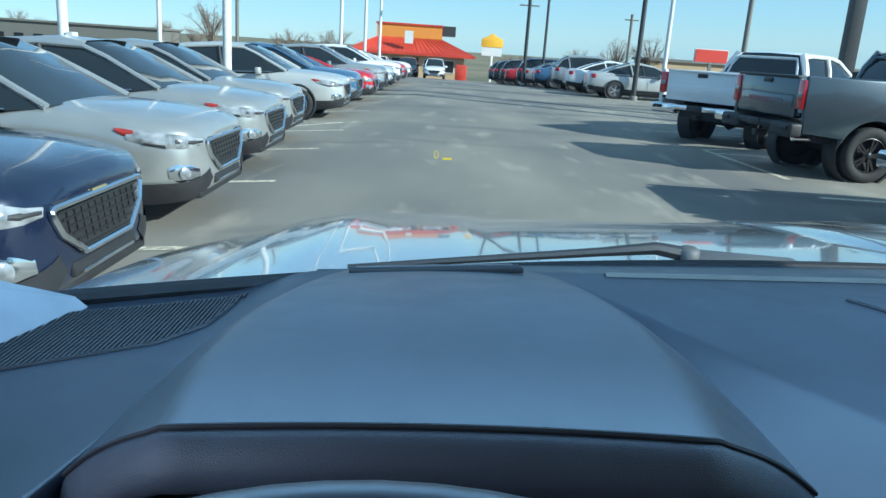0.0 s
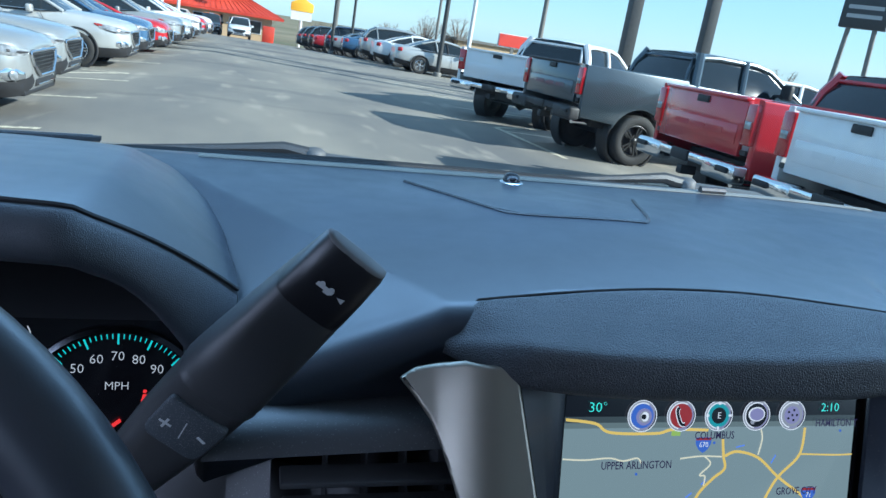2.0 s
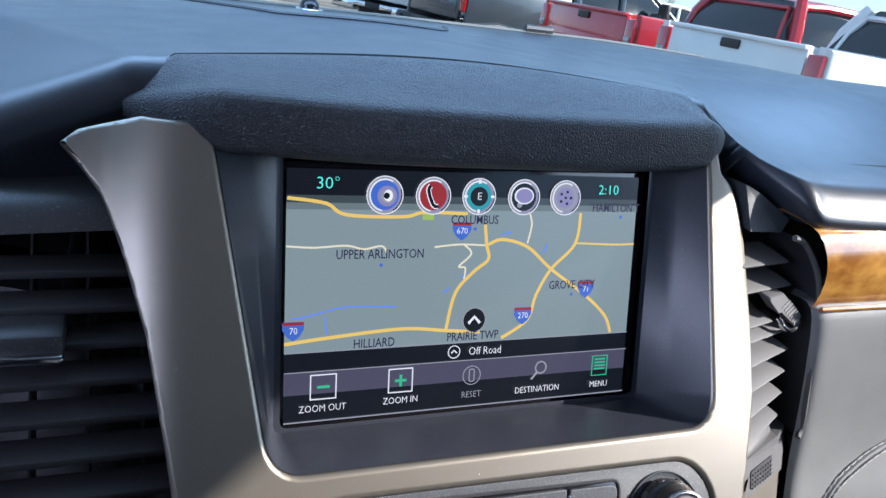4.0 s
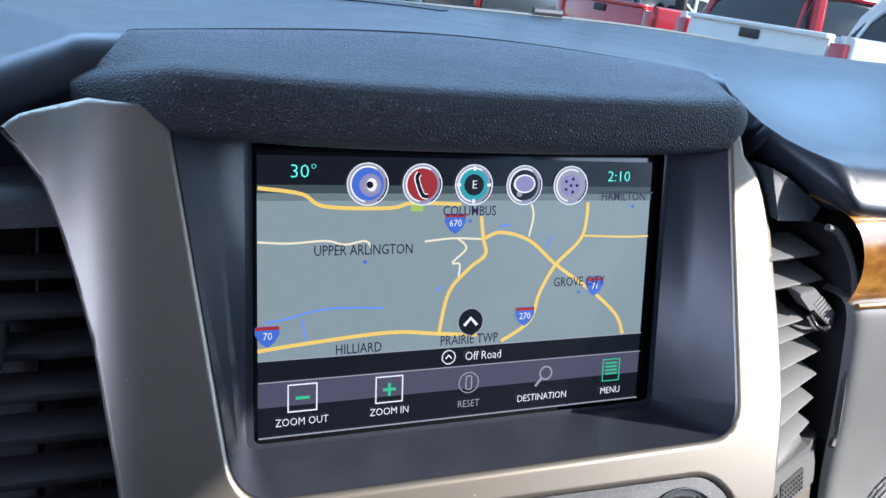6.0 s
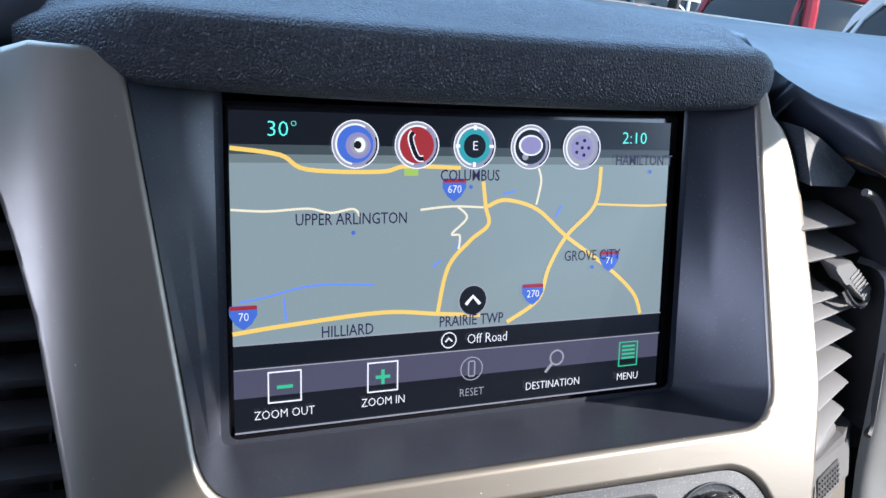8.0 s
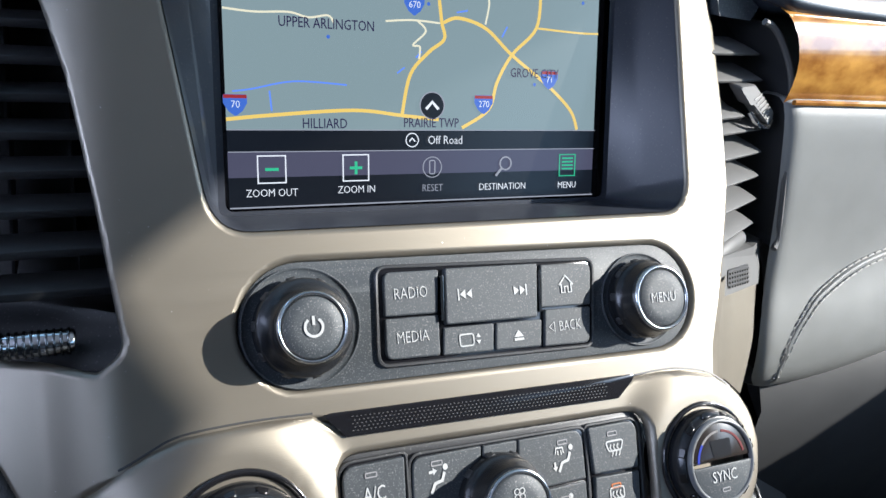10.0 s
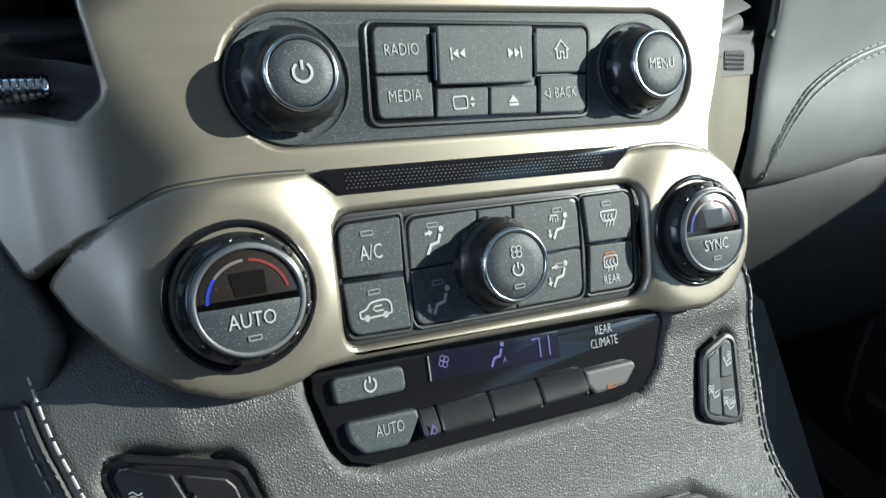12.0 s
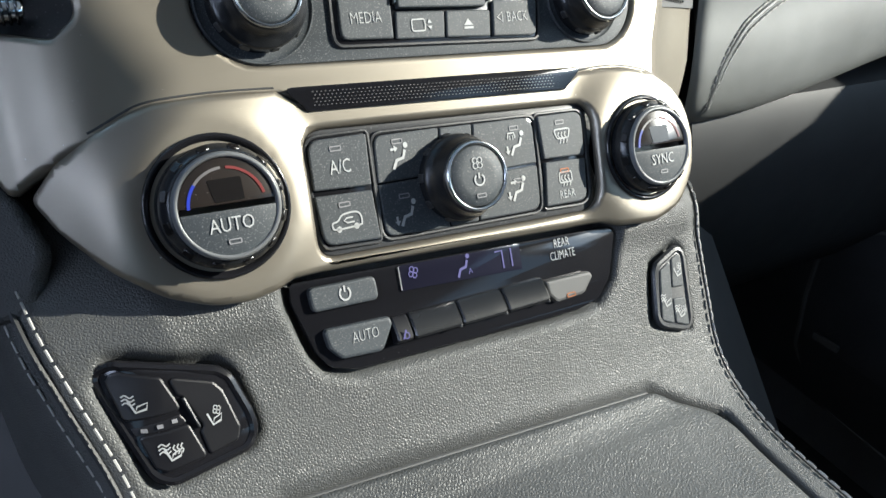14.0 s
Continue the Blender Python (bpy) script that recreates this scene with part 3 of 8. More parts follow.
for i, (x, mt_) in enumerate(((24.1, S_BLUE), (37.0, S_RED), (49.8, S_CYAN), (63.0, S_LILAC), (75.8, S_GREY))):
    u, v = px_uv(x, 5.9)
    disc = lambda dx, dy, r, mt2, o, sx=1.0: ink("icon_mark", flat([(u + dx + a * r * sx, v + dy + b * r) for a, b in arc(0, 0, 1, 0, 345, 23)], (), 0.0001, 0), mt2, head_, o)
    ring = lambda r, w, mt2, o, a0=0, a1=350: ink("icon_ring", stroke(arc(u, v, r, a0, a1, 35), w, 0.0001, a1 - a0 > 340), mt2, head_, o)
    ink("app_icon", flat(arc(u, v, 0.0084, 0, 350, 35), (), 0.0002, 0), S_GREY, head_, 0.0006)
    disc(0, 0, 0.0066, S_BLACK if i == 3 else mt_, 0.0009)
    ring(0.0084, 0.0004, S_WHITE, 0.0010)
    ring(0.0070, 0.0006, S_WHITE, 0.0010, 60, 260)
    ring(0.0078, 0.0005, S_BLACK, 0.0010, -60, 20)
    ring(0.0070, 0.0005, S_LILAC, 0.0010, -100, 60)
    if i == 0:
        disc(0.0010, -0.0004, 0.0046, S_LILAC, 0.0011)
        disc(0.0012, -0.0004, 0.0032, S_GREY, 0.0013)
        disc(0.0014, -0.0002, 0.0026, S_WHITE, 0.0015, 0.8)
        disc(0.0006, -0.0002, 0.0014, S_BLACK, 0.0017)
    elif i == 1:
        for w, mt2, o in ((0.0024, S_WHITE, 0.0011), (0.0015, S_BLACK, 0.0013)):
            ink("icon_mark", stroke(spline([(u - 0.0016, v + 0.0046), (u - 0.0026, v + 0.0026), (u - 0.0012, v - 0.0020), (u + 0.0004, v - 0.0046), (u + 0.0024, v - 0.0048)], 4), w), mt2, head_, o)
    elif i == 2:
        ink("icon_mark", flat(arc(u, v, 0.0045, 0, 340, 17), (), 0.0001, 0), S_BLACK, head_, 0.0010)
        word("E", x, 5.9, 0.0050, S_WHITE, head_, 1.0, 0.0014)
        ink("icon_mark", merge(*[stroke([(u + 0.006 * math.cos(a), v + 0.006 * math.sin(a)), (u + 0.0078 * math.cos(a), v + 0.0078 * math.sin(a))], 0.0012) for a in (0, 1.57, 3.14, 4.71)]), S_WHITE, head_, 0.0011)
    elif i == 3:
        disc(-0.0022, -0.0038, 0.0013, S_GREY, 0.0010)
        disc(0, 0.0006, 0.0040, S_WHITE, 0.0011, 1.3)
        disc(0, 0.0006, 0.0034, S_LILAC, 0.0013, 1.3)
    else:
        disc(0, 0, 0.0050, S_LILAC, 0.0010)
        for k in range(6):
            disc(0.0030 * math.cos(k * 1.257) * (k < 5), 0.0030 * math.sin(k * 1.257) * (k < 5), 0.0007, S_BLACK, 0.0012)
word("Off Road", 54.0, 46.8, 0.0056, S_WHITE, road_bar, 0.85)
u, v = px_uv(45.0, 46.7)
ink("road_ring", merge(stroke(arc(u, v, 0.0030, 0, 350, 25), 0.0004, 0.0001, True), stroke([(u - 0.0014, v - 0.0006), (u, v + 0.0009), (u + 0.0014, v - 0.0006)], 0.0006)), S_WHITE, road_bar, 0.0003)
ink("bar_line", merge(stroke([px_uv(0, 49.2), px_uv(100, 49.2)], 0.0004), stroke([px_uv(0, 61.8), px_uv(100, 61.8)], 0.0006), stroke([px_uv(0, 44.3), px_uv(100, 44.3)], 0.0004)), S_GREY, menu_bar, 0.0003)
for body, x, y in (("ZOOM OUT", 9.7, 58.6), ("ZOOM IN", 30.3, 58.4), ("RESET", 50.5, 58.6), ("DESTINATION", 70.9, 58.8), ("MENU", 91.2, 59.0)):
    word(body, x, y, 0.0046, S_WHITE if body != "RESET" else S_GREY, menu_bar, 0.86)
for x, marks in ((9.8, [[(-1, 0), (1, 0)]]), (30.2, [[(-1, 0), (1, 0)], [(0, -1), (0, 1)]])):
    u, v = px_uv(x, 53.2)
    ink("key_frame", stroke([(u + a * 0.0058, v + b * 0.0056) for a, b in ((-1, -1), (1, -1), (1, 1), (-1, 1))], 0.0007, 0.0001, True), S_WHITE, menu_bar, 0.0004)
    ink("key_mark", merge(*[stroke([(u + a * 0.0028, v + b * 0.0028) for a, b in q], 0.0012) for q in marks]), S_GREEN, menu_bar, 0.0005)
u, v = px_uv(50.5, 53.4)
ink("reset_mark", merge(stroke(arc(u, v, 0.0046, 0, 350, 29), 0.0004, 0.0001, True), stroke(rect(u - 0.0013, v - 0.0030, u + 0.0013, v + 0.0030, 0.0007, 3), 0.0005, 0.0001, True)), S_GREY, menu_bar, 0.0004)
u, v = px_uv(71.8, 52.8)
ink("lens_mark", merge(stroke(arc(u, v, 0.0030, 0, 350, 25), 0.0007, 0.0001, True), stroke([(u - 0.0022, v - 0.0024), (u - 0.0052, v - 0.0058)], 0.0011)), S_GREY, menu_bar, 0.0004)
u, v = px_uv(91.3, 53.6)
ink("list_mark", merge(stroke([(u + a * 0.0045, v + b * 0.0052) for a, b in ((-1, -1), (1, -1), (1, 1), (-1, 1))], 0.0007, 0.0001, True), *[stroke([(u - 0.0032, v + k * 0.0017), (u + 0.0032, v + k * 0.0017)], 0.0008) for k in (-1, 0, 1, 2)]), S_GREEN, menu_bar, 0.0004)


# ---- radio panel ----
def key(name, outline, parent, material=PANEL, depth=0.0035, off=0.0, bevel=0.0006, label=""):
    return part(name, on_face(flat(outline, (), depth, bevel), off), material, parent, label, angle=15)


def legend(bm, x, z, parent, off, material=None, step=0):
    return part("legend", on_face(moved(bm, Matrix.Translation((x, z, 0))), off, step), material or LEGEND, parent, smooth=False)


def knob(name, x, z, r, h, base_r, parent, label, seat_r=0.0, ring=None, lift=0.0, skirt=0.42):
    """A turning knob on its own axis: a notched skirt, a tapered grip, a ring and a pressed cap."""
    m = face_m(x, z, lift)
    body = lathe([(base_r, -0.002), (base_r, h * skirt * 0.75), (base_r * 0.985, h * skirt * 0.92), (base_r * 0.95, h * skirt), (r * 1.10, h * (skirt + 0.10)), (r * 1.06, h * 0.84), (r * 1.03, h * 0.93), (r * 0.97, h * 0.95)], 64, m)
    k = part(name, body, GRIP, parent, label, angle=30)
    part("knob_ring", lathe([(r * 1.02, h * 0.90), (r * 1.015, h * 0.965), (r * 0.985, h), (r * 0.94, h + 0.0003), (r * 0.90, h - 0.0004), (r * 0.885, h - 0.0016)], 64, m), ring or RINGCHROME, k, "bright ring")
    part("knob_cap", lathe([(r * 0.875, h - 0.0018), (r * 0.865, h - 0.0006), (r * 0.83, h - 0.0001), (r * 0.5, h + 0.0002), (0, h + 0.0003)], 64, m), PANEL, k, "grainy dark grey cap", angle=14)
    for i in range(10):
        part("grip_notch", box(base_r * 0.20, 0.0012, h * skirt * 0.42, m @ Matrix.Rotation(2 * math.pi * (i + 0.3) / 10, 4, "Z") @ Matrix.Translation((0, base_r * 0.995, h * skirt * 0.62)) @ Matrix.Rotation(radians(14), 4, "X"), 0.0004, 1), DARK, k)
    if seat_r:
        part("knob_seat", lathe([(seat_r, 0.0), (seat_r, 0.0009), (seat_r * 0.985, 0.0013), (seat_r * 0.965, 0.0008), (seat_r * 0.93, 0.0003), (base_r * 0.98, 0.0003)], 64, m), PANEL, k, "raised round seat")
    return k, m, h


def power_mark(s):
    return merge(stroke(arc(0, 0, s, -235, 55, 20), s * 0.30), stroke([(0, s * 0.25), (0, s * 1.25)], s * 0.30))


def cap_mark(bm, k, m, h, u=0.0, v=0.0, material=None):
    part("legend", moved(bm, m @ Matrix.Translation((u, v, h + 0.0005))), material or LEGEND, k, smooth=False)


radio = thing("radio_panel", "dark grey radio control panel with two knobs", "control panel")
part("faceplate", on_face(flat(RADIO_HOLE, (), 0.004, 0.0005), -0.0028), PANEL, radio, "grainy dark grey faceplate")
INSET = rpoly([(-0.0469, 1.2209), (0.0491, 1.2183), (0.0540, 1.2506), (-0.0448, 1.2536)], 0.004, 4)
part("key_frame", on_face(flat(INSET, (), 0.0012, 0.0004), 0.0006), GLOSS, radio, "glossy black key frame")
part("frame_edge", tube([face_p(x, z, 0.0019) for x, z in INSET], 0.0008, 6, None, True), HOUSING, radio)
k = key("button", rpoly([(-0.0433, 1.2369), (-0.0214, 1.2364), (-0.0196, 1.2511), (-0.0424, 1.2516)], [0.0008, 0.0008, 0.0008, 0.003], 3), radio)
legend(text("RADIO", 0.0056, 0.0001, 0.82), -0.0321, 1.2439, k, 0.0037)
k = key("button", rpoly([(-0.0442, 1.2227), (-0.0221, 1.2221), (-0.0212, 1.2357), (-0.0433, 1.2362)], [0.003, 0.0008, 0.0008, 0.0008], 3), radio)
legend(text("MEDIA", 0.0056, 0.0001, 0.82), -0.0329, 1.2293, k, 0.0037)
k = key("button", rpoly([(-0.0189, 1.2321), (0.0221, 1.2312), (0.0247, 1.2504), (-0.0172, 1.2513)], 0.0010, 3), radio, PANEL, 0.0042, 0.0004, 0.0006, "wide track seek key")
tri = lambda x, s, d: flat([(x, -s), (x + d * s * 1.5, 0), (x, s)] if d > 0 else [(x, s), (x + d * s * 1.5, 0), (x, -s)], (), 0.0002, 0)
legend(merge(tri(0, 0.0016, -1), tri(0.0028, 0.0016, -1), stroke([(-0.0030, -0.002), (-0.0030, 0.002)], 0.0006)), -0.0096, 1.2419, k, 0.0047)
legend(merge(tri(0, 0.0016, 1), tri(-0.0028, 0.0016, 1), stroke([(0.0030, -0.002), (0.0030, 0.002)], 0.0006)), 0.0150, 1.2414, k, 0.0047)
k = key("button", rpoly([(-0.0207, 1.2218), (0.0014, 1.2212), (0.0028, 1.2307), (-0.0193, 1.2312)], 0.0008, 3), radio, PANEL, 0.0028)
legend(merge(stroke(rect(-0.0036, -0.0020, 0.0024, 0.0020, 0.001, 3), 0.0005, 0.0001, True), flat([(0.0036, 0.0005), (0.0056, 0.0005), (0.0046, 0.0019)], (), 0.0001, 0), flat([(0.0036, -0.0005), (0.0046, -0.0019), (0.0056, -0.0005)], (), 0.0001, 0)), -0.0095, 1.2261, k, 0.0030)
k = key("button", rpoly([(0.0024, 1.2212), (0.0236, 1.2205), (0.0251, 1.2302), (0.0038, 1.2307)], 0.0008, 3), radio, PANEL, 0.0028)
legend(merge(flat([(-0.0022, -0.0006), (0.0022, -0.0006), (0, 0.0018)], (), 0.0001, 0), stroke([(-0.0022, -0.0015), (0.0022, -0.0015)], 0.0008)), 0.0134, 1.2256, k, 0.0030)
k = key("button", rpoly([(0.0248, 1.2342), (0.0495, 1.2336), (0.0517, 1.2491), (0.0268, 1.2498)], [0.0008, 0.0008, 0.003, 0.0008], 3), radio)
legend(merge(stroke([(-0.0034, 0.0), (0, 0.0034), (0.0034, 0.0)], 0.0006), stroke([(-0.0024, 0.0004), (-0.0024, -0.0028), (-0.0008, -0.0028), (-0.0008, -0.0006), (0.0008, -0.0006), (0.0008, -0.0028), (0.0024, -0.0028), (0.0024, 0.0004)], 0.0006)), 0.0380, 1.2417, k, 0.0037)
k = key("button", rpoly([(0.0248, 1.2203), (0.0471, 1.2196), (0.0493, 1.2328), (0.0267, 1.2335)], [0.0008, 0.003, 0.0008, 0.0008], 3), radio)
legend(text("BACK", 0.0054, 0.0001, 0.78), 0.0379, 1.2268, k, 0.0037)
legend(stroke([(0.0012, 0.0018), (-0.0014, 0), (0.0012, -0.0018)], 0.0005, 0.0001, True), 0.0291, 1.2270, k, 0.0037)
for x0, x1, z0, z1 in ((-0.0203, -0.0191, 1.2335, 1.2490), (0.0238, 0.0250, 1.2328, 1.2480)):
    key("key_divider", rpoly([(x0 - 0.0007, z0), (x1 - 0.0007, z0), (x1 + 0.0008, z1), (x0 + 0.0008, z1)], 0.0004, 3), radio, DCHROME, 0.0044, 0.0006, 0.0002)
k, m, h = knob("volume_knob", -0.0747, 1.2364, 0.0123, 0.0178, 0.0178, radio, "round black volume knob with notched skirt", 0.0220, None, 0.0012)
cap_mark(power_mark(0.0031), k, m, h)
k, m, h = knob("menu_knob", 0.0771, 1.2334, 0.0138, 0.0158, 0.0172, radio, "round black menu knob with notched skirt", 0.0205, None, 0.0012)
cap_mark(text("MENU", 0.0062, 0.0001, 0.78), k, m, h)

# disc slot between the two surrounds
slot = thing("disc_slot", "narrow black disc slot in the silver trim", "disc slot")
part("slot_mouth", on_face(flat(rpoly([(-0.0627, 1.2007), (0.0574, 1.1978), (0.0685, 1.2058), (-0.0713, 1.2089)], 0.0015, 3), (), 0.001, 0.0002), 0.0042), GLOSS, slot)
mesh_ = bmesh.new()
for i in range(66):
    for j in range(5):
        x = -0.060 + i * 0.0017 + (j % 2) * 0.00085
        on = face_m(x, 1.2023 + j * 0.0011 - 0.0265 * (x + 0.056), 0.0051)
        box(0.0006, 0.0004, 0.0003, on, 0, 1, mesh_)
part("slot_mesh", mesh_, DARK, slot)

# ---- climate panel ----
clim = thing("climate_panel", "dark grey climate control panel with fan knob", "control panel")
part("faceplate", on_face(flat(CLIM_HOLE, (), 0.004, 0.0008), -0.0020), HOUSING, clim, "black faceplate")


def lamp_mark(x, z, parent, material=None, off=0.0050):
    legend(stroke(rect(-0.0022, -0.0007, 0.0022, 0.0007, 0.0003, 2), 0.0004, 0.0001, True), x, z, parent, off, material or LEGEND_DIM)


def key_bay(outline, r):
    """A glossy black frame that stands a little proud round a group of keys."""
    bay = part("key_frame", on_face(flat(rpoly(outline, r, 6), (), 0.0012, 0.0005), 0.0016), GLOSS, clim, "glossy black key frame")
    part("frame_edge", tube([face_p(x, z, 0.0029) for x, z in rpoly(outline, r, 6)], 0.0007, 6, None, True), HOUSING, bay)


key_bay([(-0.0666, 1.1606), (-0.0665, 1.1925), (-0.0400, 1.1925), (-0.0412, 1.1541), (-0.0648, 1.1551)], [0.004, 0.006, 0.002, 0.002, 0.005])
key_bay([(-0.0391, 1.1913), (0.0404, 1.1898), (0.0378, 1.1525), (-0.0408, 1.1541)], [0.005, 0.005, 0.005, 0.005])
key_bay([(0.0397, 1.1899), (0.0672, 1.1896), (0.0650, 1.1520), (0.0388, 1.1530)], [0.002, 0.006, 0.007, 0.002])
CK = 0.0048
k = key("button", rpoly([(-0.0654, 1.1913), (-0.0414, 1.1913), (-0.0424, 1.1738), (-0.0660, 1.1748)], [0.005, 0.0008, 0.0008, 0.0008], 4), clim, PANEL, CK)
legend(text("A/C", 0.0068, 0.0001, 0.78, "CENTER", 0.00008), -0.0541, 1.1814, k, 0.0050)
lamp_mark(-0.0549, 1.1877, k)
k = key("button", rpoly([(-0.0662, 1.1730), (-0.0426, 1.1722), (-0.0420, 1.1553), (-0.0652, 1.1562)], [0.0008, 0.0008, 0.0008, 0.005], 4), clim, PANEL, CK)
# a small car seen from the side with a round arrow inside
car_icon = merge(stroke(spline([(-0.0060, -0.0016), (-0.0060, 0.0002), (-0.0036, 0.0009), (-0.0014, 0.0027), (0.0040, 0.0030), (0.0060, 0.0014), (0.0060, -0.0014)], 4) + [(0.0045, -0.0018), (-0.0046, -0.0020)], 0.0006, 0.0001, True), stroke([(0.0026, 0.0014), (0.0000, 0.0014), (-0.0012, 0.0006), (0.0, -0.0002), (0.0030, -0.0002)], 0.0005), flat(arc(-0.0036, -0.0020, 0.0011, 0, 330, 9), (), 0.0001, 0), flat(arc(0.0036, -0.0018, 0.0011, 0, 330, 9), (), 0.0001, 0))
legend(car_icon, -0.0551, 1.1630, k, 0.0050)
lamp_mark(-0.0550, 1.1690, k)


def seat_icon(kind):
    """A seated figure as one bent stroke with a round head, and arrows of air."""
    a = [stroke([(0.0030, 0.0026), (0.0018, -0.0002), (-0.0014, -0.0008), (-0.0032, -0.0040)], 0.0012), flat(arc(0.0036, 0.0043, 0.0011, 0, 330, 9), (), 0.0001, 0)]
    arrow = lambda x, y, dx, dy: [stroke([(x, y), (x + dx, y + dy)], 0.0009), flat([(x + dx * 1.9, y + dy * 1.9), (x + dx - dy * 0.7, y + dy + dx * 0.7), (x + dx + dy * 0.7, y + dy - dx * 0.7)], (), 0.0001, 0)]
    if "u" in kind:
        a += arrow(-0.0036, 0.0032, 0.0018, 0.0002)
    if "d" in kind:
        a += arrow(-0.0050, -0.0002, 0.0001, -0.0018)
    if "w" in kind:
        a += [stroke([(-0.0044, 0.0026), (-0.0038, 0.0048), (-0.0006, 0.0048), (-0.0002, 0.0026)], 0.0006), stroke([(-0.0030, 0.0022), (-0.0030, 0.0038)], 0.0005), stroke([(-0.0014, 0.0022), (-0.0014, 0.0038)], 0.0005)]
    return merge(*a)


MIDK = [([(-0.0382, 1.1900), (-0.0092, 1.1900), (-0.0112, 1.1752), (-0.0120, 1.1739), (-0.0394, 1.1739)], [0.004, 0.0006, 0.0006, 0.0006, 0.0006], "u", -0.0287, 1.1815, -0.0286, 1.1872),
        ([(-0.0393, 1.1733), (-0.0118, 1.1733), (-0.0101, 1.1540), (-0.0392, 1.1552)], [0.0006, 0.0006, 0.0006, 0.004], "d", -0.0290, 1.1617, -0.0292, 1.1682),
        ([(0.0075, 1.1895), (0.0374, 1.1892), (0.0372, 1.1715), (0.0050, 1.1714)], [0.0006, 0.005, 0.0006, 0.0006], "wd", 0.0276, 1.1796, 0.0274, 1.1859),
        ([(0.0049, 1.1706), (0.0371, 1.1707), (0.0362, 1.1536), (0.0045, 1.1542)], [0.0006, 0.0006, 0.005, 0.0006], "ud", 0.0254, 1.1626, 0.0263, 1.1662)]
for ol, rr_, kind, x, z, lx, lz in MIDK:
    k = key("button", rpoly(ol, rr_, 4), clim, PANEL, CK - 0.0006)
    legend(moved(seat_icon(kind), Matrix.Scale(0.95, 4)), x, z, k, 0.0044)
    lamp_mark(lx, lz, k, None, 0.0044)
key("fan_surround", rpoly([(-0.0084, 1.1898), (0.0068, 1.1896), (0.0056, 1.1803), (-0.0094, 1.1805)], 0.0006, 3), clim, PANEL, CK - 0.0008)
key("fan_surround", rpoly([(-0.0090, 1.1600), (0.0044, 1.1600), (0.0039, 1.1540), (-0.0092, 1.1543)], 0.0006, 3), clim, PANEL, CK - 0.0008)
k = key("button", rpoly([(0.0404, 1.1890), (0.0648, 1.1888), (0.0638, 1.1716), (0.0411, 1.1723)], [0.0008, 0.0045, 0.0008, 0.0008], 4), clim, PANEL, CK)
waves = lambda: [stroke(spline([(x, -0.0026), (x + 0.0006, -0.0010), (x - 0.0006, 0.0006), (x, 0.0018)], 4), 0.0005) for x in (-0.0018, 0, 0.0018)]
legend(merge(stroke(rpoly([(-0.0030, -0.0006), (0.0030, -0.0006), (0.0046, 0.0030), (-0.0046, 0.0030)], 0.001, 3), 0.0006, 0.0001, True), *waves()), 0.0524, 1.1799, k, 0.0050)
lamp_mark(0.0517, 1.1856, k)
k = key("button", rpoly([(0.0415, 1.1711), (0.0638, 1.1703), (0.0622, 1.1535), (0.0392, 1.1540)], [0.0008, 0.0008, 0.005, 0.0008], 4), clim, PANEL, CK)
legend(merge(stroke(rect(-0.0034, -0.0010, 0.0034, 0.0030, 0.0008, 2), 0.0006, 0.0001, True), *waves()), 0.0512, 1.1632, k, 0.0050)
legend(text("REAR", 0.0046, 0.0001, 0.80, "CENTER", 0.00005), 0.0511, 1.1575, k, 0.0050)
lamp_mark(0.0511, 1.1668, k, glowing("amber_lamp", (0.34, 0.10, 0.02), 1.0))
k, m, h = knob("fan_knob", -0.0035, 1.1712, 0.0139, 0.0195, 0.0180, clim, "round black fan knob with bright ring", 0.0, None, 0.001)
cap_mark(moved(power_mark(0.0022), Matrix.Translation((0, -0.0016, 0))), k, m, h)
cap_mark(merge(*[stroke(arc(0.0015 * math.cos(a), 0.0050 + 0.0015 * math.sin(a), 0.0011, 0, 330, 9), 0.0004, 0.0001, True) for a in (0.78, 2.36, 3.93, 5.5)]), k, m, h)
cap_mark(stroke(rect(-0.0020, -0.0086, 0.0020, -0.0072, 0.0003, 2), 0.0004, 0.0001, True), k, m, h, 0, 0, LEGEND_DIM)
FILMGLASS = Mat("smoked_window", (0.020, 0.016, 0.014), 0.16)
FILMGLASS = FILMGLASS.rough(FILMGLASS.noise(70, 4), 0.10, 0.30).speckle(FILMGLASS.noise(1400, 1), 0.75, 0.79, (0.16, 0.14, 0.13)).m
SMOKE_DARK = Mat("dead_display", (0.006, 0.005, 0.005), 0.25).m
ARC_GREY = Mat("dial_arc_grey", (0.13, 0.12, 0.12), 0.5).m


